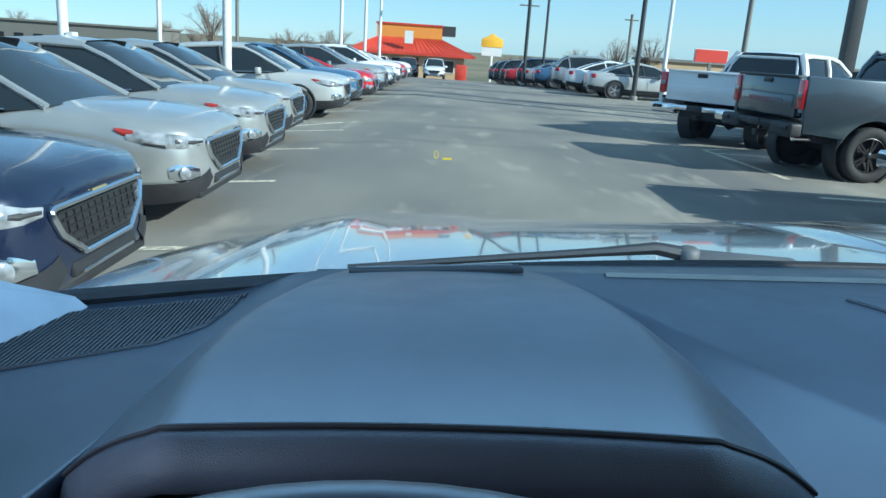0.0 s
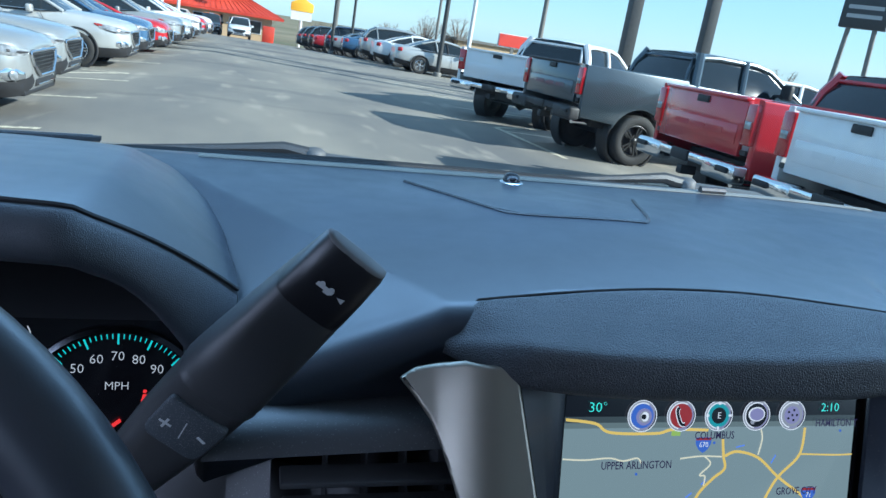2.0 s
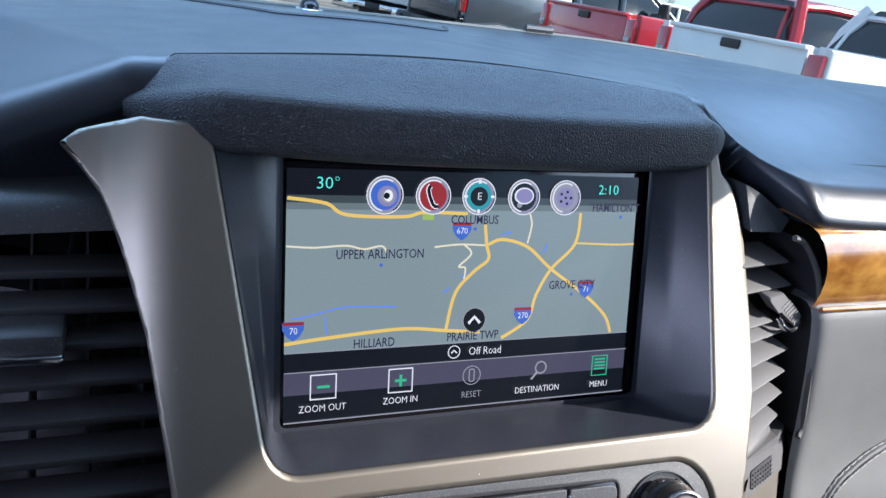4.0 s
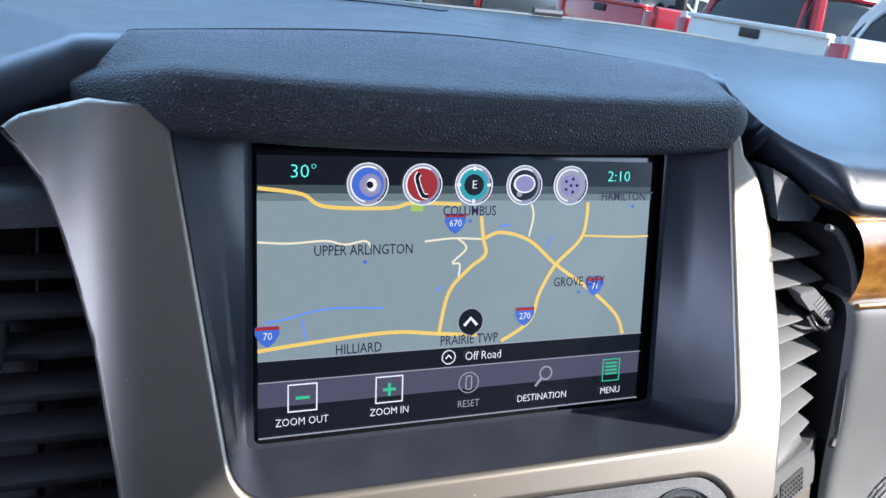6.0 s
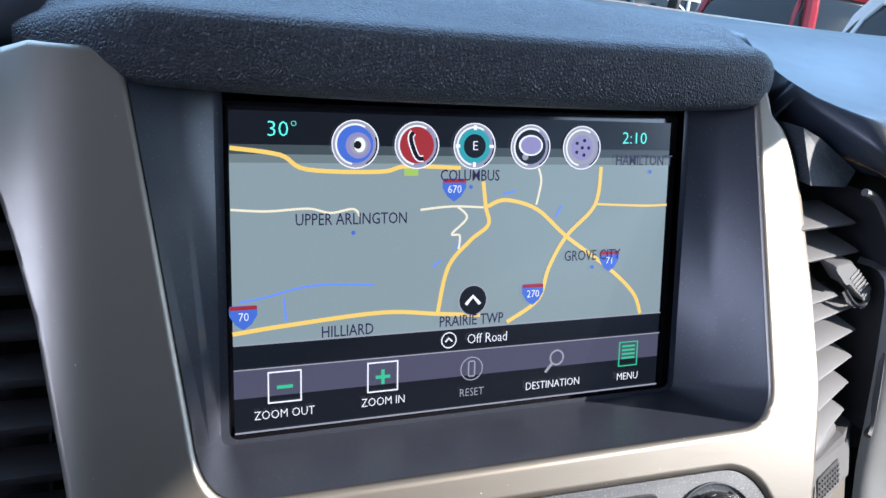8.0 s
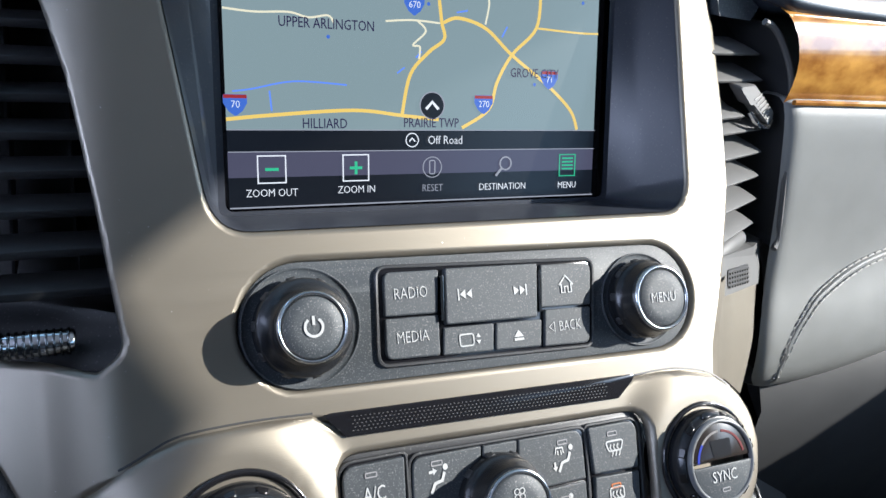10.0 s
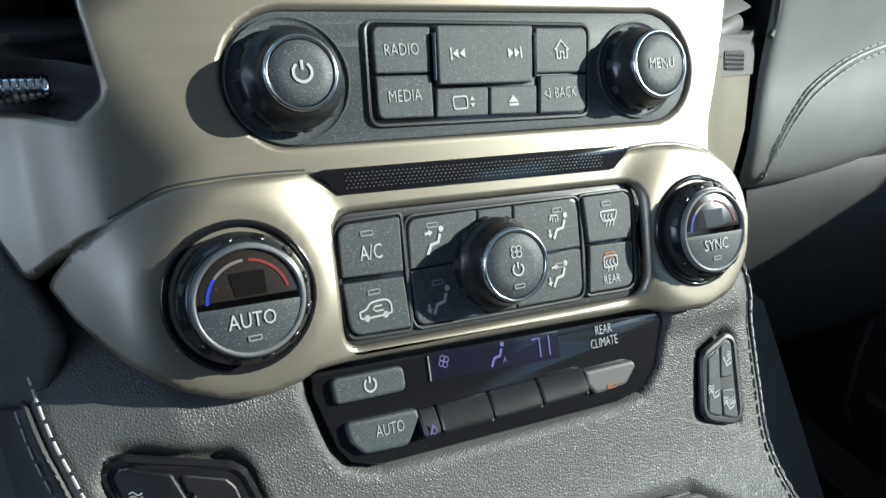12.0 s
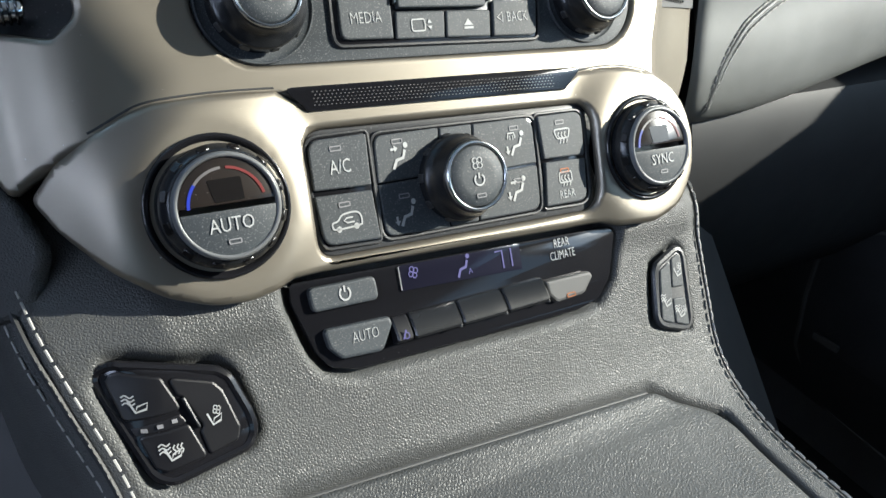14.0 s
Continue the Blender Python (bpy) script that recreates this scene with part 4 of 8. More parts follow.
def temp_knob(name, x, z, lift, tall, seat_r, word_, cold, label):
    m = face_m(x, z, lift)
    r = 0.0180
    k = part(name, lathe([(0.0214, -0.006), (0.0213, tall * 0.48), (0.0207, tall * 0.60), (0.0192, tall * 0.74), (0.0186, tall * 0.80), (0.0180, tall * 0.80)], 64, m), GRIP, clim, label, angle=28)
    part("outer_ring", lathe([(seat_r, -0.012), (seat_r, 0.0004), (seat_r - 0.0004, 0.0011), (seat_r - 0.0012, 0.0012), (seat_r - 0.0022, 0.0002), (0.0218, -0.0020), (0.0210, -0.0024)], 64, m), GLOSS, k, "glossy black seat ring")
    part("knob_ring", lathe([(r * 1.012, tall * 0.76), (r * 1.005, tall * 0.90), (r * 0.97, tall * 0.985), (r * 0.935, tall), (r * 0.905, tall - 0.0004), (r * 0.895, tall - 0.0020)], 64, m), RINGSATIN, k, "satin grey ring")
    for i in range(12):
        part("grip_notch", box(0.0042, 0.0030, 0.0011, m @ Matrix.Rotation(2 * math.pi * (i + 0.4) / 12, 4, "Z") @ Matrix.Translation((0, 0.0200, tall * 0.665)) @ Matrix.Rotation(radians(-52), 4, "X"), 0.0004, 1), SMOKE_DARK, k)
    h = tall - 0.0016
    d = r * 0.89
    up_half = [(d * math.cos(radians(a)), d * math.sin(radians(a))) for a in range(2, 179, 6)]
    low_half = [(d * math.cos(radians(a)), d * math.sin(radians(a)) - 0.0004) for a in range(182, 359, 6)]
    part("display_window", moved(flat(up_half, (), 0.0008, 0.0002), m @ Matrix.Translation((0, 0, h - 0.0004))), FILMGLASS, k, "smoked display window")
    part("press_cap", moved(flat(low_half, (), 0.0014, 0.0004), m @ Matrix.Translation((0, 0, h - 0.0004))), PANEL, k, "grainy dark grey push cap")
    lay = lambda b_: moved(b_, m @ Matrix.Translation((0, 0, h + 0.0005)))
    part("display_shape", lay(flat(rpoly([(-0.0040, 0.0016), (0.0058, 0.0016), (0.0056, 0.0092), (-0.0056, 0.0092)], 0.0006, 3), (), 0.0001, 0)), SMOKE_DARK, k)
    part("dial_arc", lay(stroke(arc(0, 0, d * 0.80, 176, 92, 20), 0.0009)), ARC_GREY, k)
    part("cold_arc", lay(stroke(arc(0, 0, d * 0.80, 177, 140, 10), 0.0010, 0.0002)), glowing(name + "_blue", (0.03, 0.05, 0.42), cold), k)
    part("warm_arc", lay(stroke(arc(0, 0, d * 0.80, 84, 12, 18), 0.0009, 0.0002)), glowing(name + "_red", (0.24, 0.05, 0.045), cold), k)
    top_ = h + 0.0008
    cap_mark(text(word_, 0.0068, 0.0001, 0.80, "CENTER", 0.00008), k, m, top_, 0, -0.0062)
    cap_mark(stroke(rect(-0.0020, -0.0125, 0.0020, -0.0111, 0.0003, 2), 0.0004, 0.0001, True), k, m, top_, 0, 0, LEGEND_DIM)
    return k


temp_knob("driver_temperature_knob", -0.1023, 1.1753, 0.0095, 0.0145, 0.0254, "AUTO", 0.55, "large black temperature knob lettered AUTO")
temp_knob("passenger_temperature_knob", 0.0973, 1.1702, 0.0092, 0.0100, 0.0246, "SYNC", 0.40, "large black temperature knob lettered SYNC")

# ---- rear climate panel ----
rear_panel = thing("rear_climate_panel", "glossy black rear climate panel, scratched and dusty", "control panel")
REAR_OUT = [(-0.0800, 1.1462), (0.0776, 1.1405), (0.0806, 1.1376), (0.0736, 1.1202), (0.0650, 1.1126), (0.0511, 1.1107), (-0.0588, 1.1127), (-0.0700, 1.1157), (-0.0745, 1.1214), (-0.0807, 1.1396)]
SINK = face_n(0, 1.125) * -0.004
rear_panel.matrix_world = Matrix.Translation(SINK)
part("faceplate", on_face(flat(rpoly(REAR_OUT, [0.002, 0.003, 0.003, 0.006, 0.008, 0.008, 0.006, 0.006, 0.006, 0.006], 5), (), 0.004, 0.0006), -0.0016), GLOSS, rear_panel, "scratched glossy black faceplate")
m = Mat("lcd_dark", (0.012, 0.012, 0.022), 0.15)
part("display", on_face(flat([(-0.0347, 1.1350), (0.0250, 1.1322), (0.0252, 1.1420), (-0.0345, 1.1440)], (), 0.0006, 0.0001), 0.0022), m.m, rear_panel, "dark segment display")
SEG = glowing("segment_lilac", (0.10, 0.09, 0.21), 0.8)
legend(merge(*[stroke(arc(0.0012 * math.cos(a), 0.0012 * math.sin(a), 0.0010, 0, 330, 9), 0.0004, 0.0001, True) for a in (0.4, 1.97, 3.54, 5.1)]), -0.0283, 1.1407, rear_panel, 0.0030, SEG)
legend(moved(seat_icon("x"), Matrix.Scale(0.85, 4)), -0.0050, 1.1383, rear_panel, 0.0030, SEG)
legend(text("A", 0.0030, 0.0001), -0.0014, 1.1362, rear_panel, 0.0030, SEG)
legend(merge(stroke([(-0.0046, 0.0032), (-0.0010, 0.0032), (-0.0010, -0.0036)], 0.0006), stroke([(0.0036, 0.0034), (0.0036, -0.0036)], 0.0006)), 0.0165, 1.1378, rear_panel, 0.0030, SEG)
legend(stroke([(0, -0.0042), (0, 0.0042)], 0.0005), -0.0346, 1.1395, rear_panel, 0.0030, LEGEND_DIM)
legend(text("REAR", 0.0050, 0.0001, 0.75), 0.0483, 1.1385, rear_panel, 0.0028)
legend(text("CLIMATE", 0.0050, 0.0001, 0.72), 0.0480, 1.1338, rear_panel, 0.0028)
k = key("button", rpoly([(-0.0742, 1.1436), (-0.0458, 1.1428), (-0.0457, 1.1345), (-0.0735, 1.1352)], 0.0024, 4), rear_panel, PANEL, 0.0036, 0.0014, 0.0010, "grey power key")
legend(power_mark(0.0022), -0.0597, 1.1393, k, 0.0052)
k = key("button", rpoly([(-0.0711, 1.1290), (-0.0428, 1.1279), (-0.0422, 1.1250), (-0.0480, 1.1168), (-0.0655, 1.1178), (-0.0702, 1.1225)], [0.002, 0.002, 0.001, 0.004, 0.004, 0.004], 4), rear_panel, PANEL, 0.0040, 0.0014, 0.0012, "grey AUTO key")
legend(text("AUTO", 0.0055, 0.0001, 0.75), -0.0545, 1.1238, k, 0.0056)


def rocker(x0, x1, name="rocker_switch"):
    """A lever key: a short bar with a rounded back that stands well out of the panel."""
    prof = ((1.1272, 0.0016), (1.1271, 0.0042), (1.1262, 0.0052), (1.1205, 0.0084), (1.1192, 0.0086), (1.1182, 0.0076), (1.1178, 0.0052), (1.1177, 0.0016))
    loops_ = [[face_p(x, 1.1222 + (z - 1.1222) * g, 0.0016 + (o - 0.0016) * g) for z, o in prof] for x, g in ((x0, 0.90), (x0 + 0.0008, 1.0), (x1 - 0.0008, 1.0), (x1, 0.90))]
    return part(name, loft(loops_, True, True), SEATKEY if name == "end_lever" else GRIP, rear_panel, "black lever key with a worn satin face", angle=24)


for x0, x1 in ((-0.0345, -0.0122), (-0.0116, 0.0107), (0.0113, 0.0336)):
    k = rocker(x0, x1)
    key("pale_edge", rpoly([(x1 - 0.0010, 1.1178), (x1 - 0.0004, 1.1178), (x1 - 0.0004, 1.1200), (x1 - 0.0010, 1.1200)], 0.0002, 2), k, SLATGREY, 0.0066, 0.0016, 0.0002, "pale corner")
k = rocker(-0.0425, -0.0353, "end_lever")
legend(merge(stroke([(-0.0012, -0.0014), (0.0004, 0.0016)], 0.0006), stroke(arc(0.0004, -0.0004, 0.0011, 0, 330, 9), 0.0004, 0.0001, True)), -0.0390, 1.1208, k, 0.0088, SEG)
# sunlight on this key is painted in with a paler plastic than its neighbours
k = key("button", rpoly([(0.0345, 1.1254), (0.0601, 1.1249), (0.0613, 1.1228), (0.0551, 1.1169), (0.0389, 1.1163), (0.0350, 1.1200)], [0.001, 0.003, 0.003, 0.004, 0.003, 0.002], 4), rear_panel, SLATGREY, 0.0042, 0.0014, 0.0012, "key coloured paler as if catching the sun")
lamp_mark(0.0470, 1.1180, k, glowing("rear_amber_lamp", (0.30, 0.10, 0.03), 0.8), 0.0058)

# ---- air vents ----


def vent(name, label, xs, z0, z1, n, ys, material, tab_at, tilt, frame_mat, edge_mat=CHROME):
    """Horizontal slats between x limits that shift with height; ys gives the depth at z0 and z1."""
    v = thing(name, label, "air vent")
    yy = lambda z: ys[0] + (ys[1] - ys[0]) * (z - z0) / (z1 - z0)
    for i in range(n - 1):
        z = z0 + (z1 - z0) * (i + 0.5) / n
        f = (i + 0.5) / n
        xa, xb = xs[0][0] + (xs[0][1] - xs[0][0]) * f, xs[1][0] + (xs[1][1] - xs[1][0]) * f
        b = box(xb - xa, 0.014, 0.0036, pose((xa + xb) / 2, yy(z) + 0.004, z - 0.001, tilt, 0, 0), 0.0010)
        part("slat", b, material, v)
    tx, tz = tab_at
    tab = part("tab", box(0.0235, 0.018, 0.0090, pose(tx, yy(tz) - 0.002, tz + 0.002, tilt, 0, 0), 0.002), frame_mat, v, "sliding tab")
    part("tab_edge", box(0.0225, 0.0036, 0.0036, pose(tx, yy(tz) - 0.0105, tz - 0.0040, tilt, 0, 0), 0.0010), edge_mat, tab, "chrome edge" if edge_mat == CHROME else "")
    fins = bmesh.new()
    for i in range(4):
        x = xs[0][0] + (xs[1][0] - xs[0][0]) * (i + 0.7) / 4.6
        loft([[(x, yy(z0) + 0.022, z0), (x, yy(z0) + 0.045, z0)], [(x, yy(z1) + 0.022, z1), (x, yy(z1) + 0.045, z1)]], False, False, fins)
    bmesh.ops.solidify(fins, geom=fins.faces[:], thickness=0.001)
    part("fin", fins, DARK, v)
    return v


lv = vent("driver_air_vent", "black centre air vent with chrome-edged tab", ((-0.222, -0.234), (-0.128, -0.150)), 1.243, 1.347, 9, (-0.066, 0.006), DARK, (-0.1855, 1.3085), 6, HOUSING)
part("housing", loft([[face_p(x, z, -0.012) for x in (-0.262, -0.24)] for z in (1.20, 1.25, 1.30, 1.35, 1.385)], False), HOUSING, lv)
part("top_panel", loft([[(x, y, z + 0.04 * (x + 0.21)) for x in (-0.268, -0.24, -0.21, -0.18, -0.150)] for y, z in ((-0.006, 1.343), (-0.002, 1.3495), (0.004, 1.3535), (0.014, 1.3555), (0.042, 1.3565))], False), HOUSING, lv, angle=80)
wheel_ = part("thumb_wheel", lathe([(0, -0.012), (0.0035, -0.012), (0.0042, -0.011), (0.0042, 0.011), (0.0035, 0.012), (0, 0.012)], 24, pose(-0.1600, -0.0745, 1.2345, 0, 90, 0)), CHROME, lv, "ribbed chrome wheel")
rb = bmesh.new()
for i in range(10):
    lathe([(0.0040, -0.0004), (0.0047, -0.0004), (0.0047, 0.0004), (0.0040, 0.0004)], 20, pose(-0.1700 + i * 0.0022, -0.0745, 1.2345, 0, 90, 0), rb)
part("wheel_rib", rb, DCHROME, wheel_)
part("lower_panel", loft([[face_p(x, z, -0.007) for x in (-0.262, -0.20, -0.15, -0.128)] for z in (1.224, 1.230)] + [[face_p(x, z, -0.016) for x in (-0.262, -0.20, -0.15, -0.128)] for z in (1.240, 1.2445)], False), HOUSING, lv)
# pair of the driver's black vent, full sun put into its paler plastic
rv = thing("passenger_air_vent", "centre air vent, its plastic coloured paler for full sun", "air vent")


def vent_p(x, z, back=0.0):
    """A point of the slanted plane in which the passenger-side vent lies; back goes in behind it."""
    return Vector((x, -0.069 + 0.45 * (z - 1.26) + (x - 0.128) * (0.47 - 4.2 * max(z - 1.26, -0.03)) + back, z))


def vent_plate(name, outline, thick, material, label=""):
    front, rear = [vent_p(x, z) for x, z in outline], [vent_p(x, z, thick) for x, z in outline]
    bm = loft([front, rear], True, True)
    return part(name, bm, material, rv, label, smooth=False)


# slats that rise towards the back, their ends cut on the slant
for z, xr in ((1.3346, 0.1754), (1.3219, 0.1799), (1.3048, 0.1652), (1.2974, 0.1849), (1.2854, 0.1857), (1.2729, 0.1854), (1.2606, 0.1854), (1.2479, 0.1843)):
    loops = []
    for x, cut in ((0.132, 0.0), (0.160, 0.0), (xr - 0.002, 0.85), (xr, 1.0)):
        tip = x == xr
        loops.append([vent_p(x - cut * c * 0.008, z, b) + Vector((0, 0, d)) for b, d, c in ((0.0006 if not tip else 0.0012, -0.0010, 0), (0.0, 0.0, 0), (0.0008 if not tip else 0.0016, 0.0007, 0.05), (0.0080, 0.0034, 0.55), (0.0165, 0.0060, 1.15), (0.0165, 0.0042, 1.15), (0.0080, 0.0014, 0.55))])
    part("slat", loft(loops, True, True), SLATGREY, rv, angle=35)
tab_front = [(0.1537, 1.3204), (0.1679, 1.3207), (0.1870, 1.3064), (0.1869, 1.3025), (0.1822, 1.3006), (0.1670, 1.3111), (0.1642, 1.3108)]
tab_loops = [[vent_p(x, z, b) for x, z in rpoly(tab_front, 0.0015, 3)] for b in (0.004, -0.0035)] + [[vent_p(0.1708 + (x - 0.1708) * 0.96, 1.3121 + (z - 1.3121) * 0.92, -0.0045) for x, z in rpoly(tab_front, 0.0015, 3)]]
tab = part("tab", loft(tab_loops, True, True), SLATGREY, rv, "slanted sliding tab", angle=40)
for i in range(7):
    x, z = 0.1707 + 0.0021 * i, 1.3157 - 0.0017 * i
    part("tab_rib", tube([vent_p(x - 0.0035, z - 0.0022, -0.0046), vent_p(x + 0.0030, z + 0.0006, -0.0046)], 0.0004, 5), SLATGREY, tab)
part("tab_edge", tube(spline([vent_p(0.1684, 1.3067, -0.001), vent_p(0.1725, 1.3013, -0.004), vent_p(0.1820, 1.2994, -0.004), vent_p(0.1868, 1.3019, -0.003)], 4), 0.0015, 8), CHROME, tab, "chrome edge")
rim = spline([(0.1659, 1.3511), (0.1729, 1.3487), (0.1795, 1.3428), (0.1873, 1.3327), (0.1927, 1.3209), (0.1963, 1.3041), (0.1984, 1.2886), (0.2004, 1.2709), (0.2041, 1.2506), (0.2066, 1.2366), (0.2033, 1.2320)], 5)
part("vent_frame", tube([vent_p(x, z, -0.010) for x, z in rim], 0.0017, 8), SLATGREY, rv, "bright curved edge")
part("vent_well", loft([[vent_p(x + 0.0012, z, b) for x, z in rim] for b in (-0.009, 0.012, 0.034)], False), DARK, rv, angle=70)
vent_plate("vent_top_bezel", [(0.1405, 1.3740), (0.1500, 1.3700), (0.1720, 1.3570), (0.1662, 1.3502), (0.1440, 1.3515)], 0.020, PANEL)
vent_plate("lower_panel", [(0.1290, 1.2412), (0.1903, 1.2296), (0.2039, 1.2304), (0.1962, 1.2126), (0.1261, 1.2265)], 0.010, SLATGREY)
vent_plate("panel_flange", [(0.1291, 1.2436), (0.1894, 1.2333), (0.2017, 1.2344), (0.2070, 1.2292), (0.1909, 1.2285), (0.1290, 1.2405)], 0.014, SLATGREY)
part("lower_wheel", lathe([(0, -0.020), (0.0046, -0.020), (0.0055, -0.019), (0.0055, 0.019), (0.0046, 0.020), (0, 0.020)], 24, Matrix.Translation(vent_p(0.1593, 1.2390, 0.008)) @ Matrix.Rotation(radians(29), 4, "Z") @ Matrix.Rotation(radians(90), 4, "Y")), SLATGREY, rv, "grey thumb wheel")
grip = part("grip_patch", loft([[vent_p(x, z, b) for x, z in rpoly([(0.1471, 1.2338), (0.1804, 1.2272), (0.1765, 1.2187), (0.1461, 1.2258)], 0.0015, 3)] for b in (0.003, -0.0006)], True, True), HOUSING, rv, "dark raised grip")
dots = bmesh.new()
for i in range(8):
    for j in range(4):
        x, z = 0.1495 + i * 0.00396 - j * 0.00037, 1.2318 - j * 0.00197 - i * 0.00086
        box(0.0020, 0.0010, 0.0011, Matrix.Translation(vent_p(x, z, -0.0009)) @ Matrix.Rotation(radians(29), 4, "Z"), 0, 1, dots)
part("grip_dots", dots, SLATGREY, grip)
part("vent_back", loft([[vent_p(x, z, 0.036) for x in (0.120, 0.29)] for z in (1.15, 1.20, 1.30, 1.378)], False), DARK, rv)
# silver that turns back from the face below the vent, and beside the slats
wing = []
for c, z, xr, zr in ((0.1255, 1.2365, 0.2026, 1.2156), (0.1236, 1.2305, 0.1988, 1.2132), (0.1225, 1.2274, 0.1964, 1.2113), (0.1190, 1.2180, 0.1908, 1.2004), (0.1163, 1.2113, 0.1847, 1.1878), (0.1145, 1.2020, 0.1733, 1.1795), (0.1130, 1.1940, 0.1586, 1.1711)):
    a, b = face_p(c - 0.003, z, 0.0018), vent_p(xr, zr, 0.002)
    m_ = vent_p(c + 0.022, z + (zr - z) * 0.25, 0.001)
    wing.append([a + Vector((0, 0.003, 0)), a, a.lerp(m_, 0.22) + Vector((0.0014, -0.0012, 0)), a.lerp(m_, 0.45) + Vector((0.0010, -0.0008, 0)), m_, m_.lerp(b, 0.33), m_.lerp(b, 0.66), b, b + Vector((0.001, 0.012, 0))])
part("side_wing", loft(wing, False), SILVER, panel, "satin silver side wing", angle=60)
part("side_wall", loft([[face_p(x, z, 0.0005), face_p(x, z, 0.0005) + Vector((0.004, 0.05, 0))] for x, z in ((0.1185, 1.2250), (0.1268, 1.2437), (0.1364, 1.2770), (0.1407, 1.310), (0.1424, 1.345), (0.1397, 1.3590), (0.1337, 1.3690), (0.1260, 1.3745))], False), SILVER, panel)

# ---- dashboard top ----


def glass_y(x):
    """Where the windscreen's lower edge runs over the dash."""
    return 0.472 - 0.30 * x * x



def brow_back(x):
    """Rear edge of the leather brow: nearly straight, its ends cut forward."""
    return 0.047 - 0.0105 * min(1, abs(x) / 0.134) ** 2 - 0.013 * min(1, max(0, (abs(x) - 0.134) / 0.019))


def dash_top(x, y):
    z = 1.4015 + 0.012 * math.exp(-(x / 0.15) ** 2) * (1 - smooth01(0.20, 0.40, y)) - 0.16 * max(0, y - 0.40)
    # facet that falls towards the driver, left of the crease
    ax, ay, bx, by = -0.150, 0.035, -0.312, 0.335
    d = ((bx - ax) * (y - ay) - (by - ay) * (x - ax)) / math.hypot(bx - ax, by - ay)
    if d > 0 and y < 0.40 and x > -0.52:
        z -= min(0.060, 0.42 * d * (1 - smooth01(0.28, 0.38, y))) * (1 - smooth01(0.44, 0.52, -x))
    if x < -0.55:
        z -= 0.012 * smooth01(0.55, 0.62, -x)
    # passenger side: a shallow dish beyond its own crease
    ax, ay, bx, by = 0.142, 0.030, 0.261, 0.279
    d = ((bx - ax) * (y - ay) - (by - ay) * (x - ax)) / math.hypot(bx - ax, by - ay)
    d = -d
    if d > 0:
        z -= 0.026 * (1 - math.exp(-d / 0.018)) * (1 - smooth01(-0.01, 0.17, y))
    z -= 0.016 * smooth01(0.25, 0.70, x) * smooth01(0.20, 0.38, y)
    # a shelf under the leather brow
    if abs(x) < 0.160:
        yb = brow_back(x)
        z -= 0.022 * (1 - smooth01(0.1530, 0.1565, -x) - smooth01(0.1480, 0.1520, x)) * (1 - smooth01(yb - 0.010, yb - 0.002, y))
    return z


def dash_front(x):
    y = 0.020 - 0.060 * smooth01(0.140, 0.172, x)
    # set back behind the instruments
    return y + 0.155 * smooth01(-0.268, -0.300, x) * (1 - smooth01(-0.600, -0.640, x))


rows_ = []
xs_ = [-0.80 + 1.60 * i / 400 for i in range(401)]


def lip_r(x):
    """Radius of the rolled front edge."""
    return 0.018 - 0.012 * smooth01(0.135, 0.148, x) + 0.013 * smooth01(0.152, 0.180, x) + 0.004 * smooth01(0.155, 0.215, -x)


for k in range(70):
    f = k / 69
    if k == 0:
        rows_.append([(x, glass_y(x) + 0.03, 1.30) for x in xs_])
    rows_.append([(x, y, dash_top(x, y)) for x in xs_ for y in [glass_y(x) + 0.006 + (dash_front(x) + lip_r(x) - glass_y(x) - 0.006) * f]])
# the front edge rolls over; on the passenger side it has a flatter bevel
run, drop = 0.0, 0.0
for i, (a, ln) in enumerate(((10, 0.004), (25, 0.004), (40, 0.004), (50, 0.004), (54, 0.005), (58, 0.005), (62, 0.005), (75, 0.003), (90, 0.003))):
    run, drop = run + ln * math.cos(radians(a)), drop + ln * math.sin(radians(a))
    c = radians(10 * (i + 1))
    row = []
    for x in xs_:
        r, w = lip_r(x), smooth01(0.145, 0.160, x)
        out_y, out_z = r * math.sin(c) * (1 - w) + run * r / 0.0218 * w, r * (1 - math.cos(c)) * (1 - w) + drop * r / 0.0266 * w
        row.append((x, dash_front(x) + r - out_y, dash_top(x, dash_front(x) + r) - out_z))
    rows_.append(row)
for dy, dz in ((0.003, 0.004), (0.006, 0.030), (0.03, 0.045)):
    rows_.append([(x, dash_front(x) + dy + (0.02 if x > 0 else 0) * (dz > 0.004), dash_top(x, dash_front(x) + lip_r(x)) - lip_r(x) - (dz if x < -0.12 else min(dz, 0.006))) for x in xs_])
part("dash_pad", loft(rows_, False), DASH, panel, "dark soft-touch dash pad", angle=75)

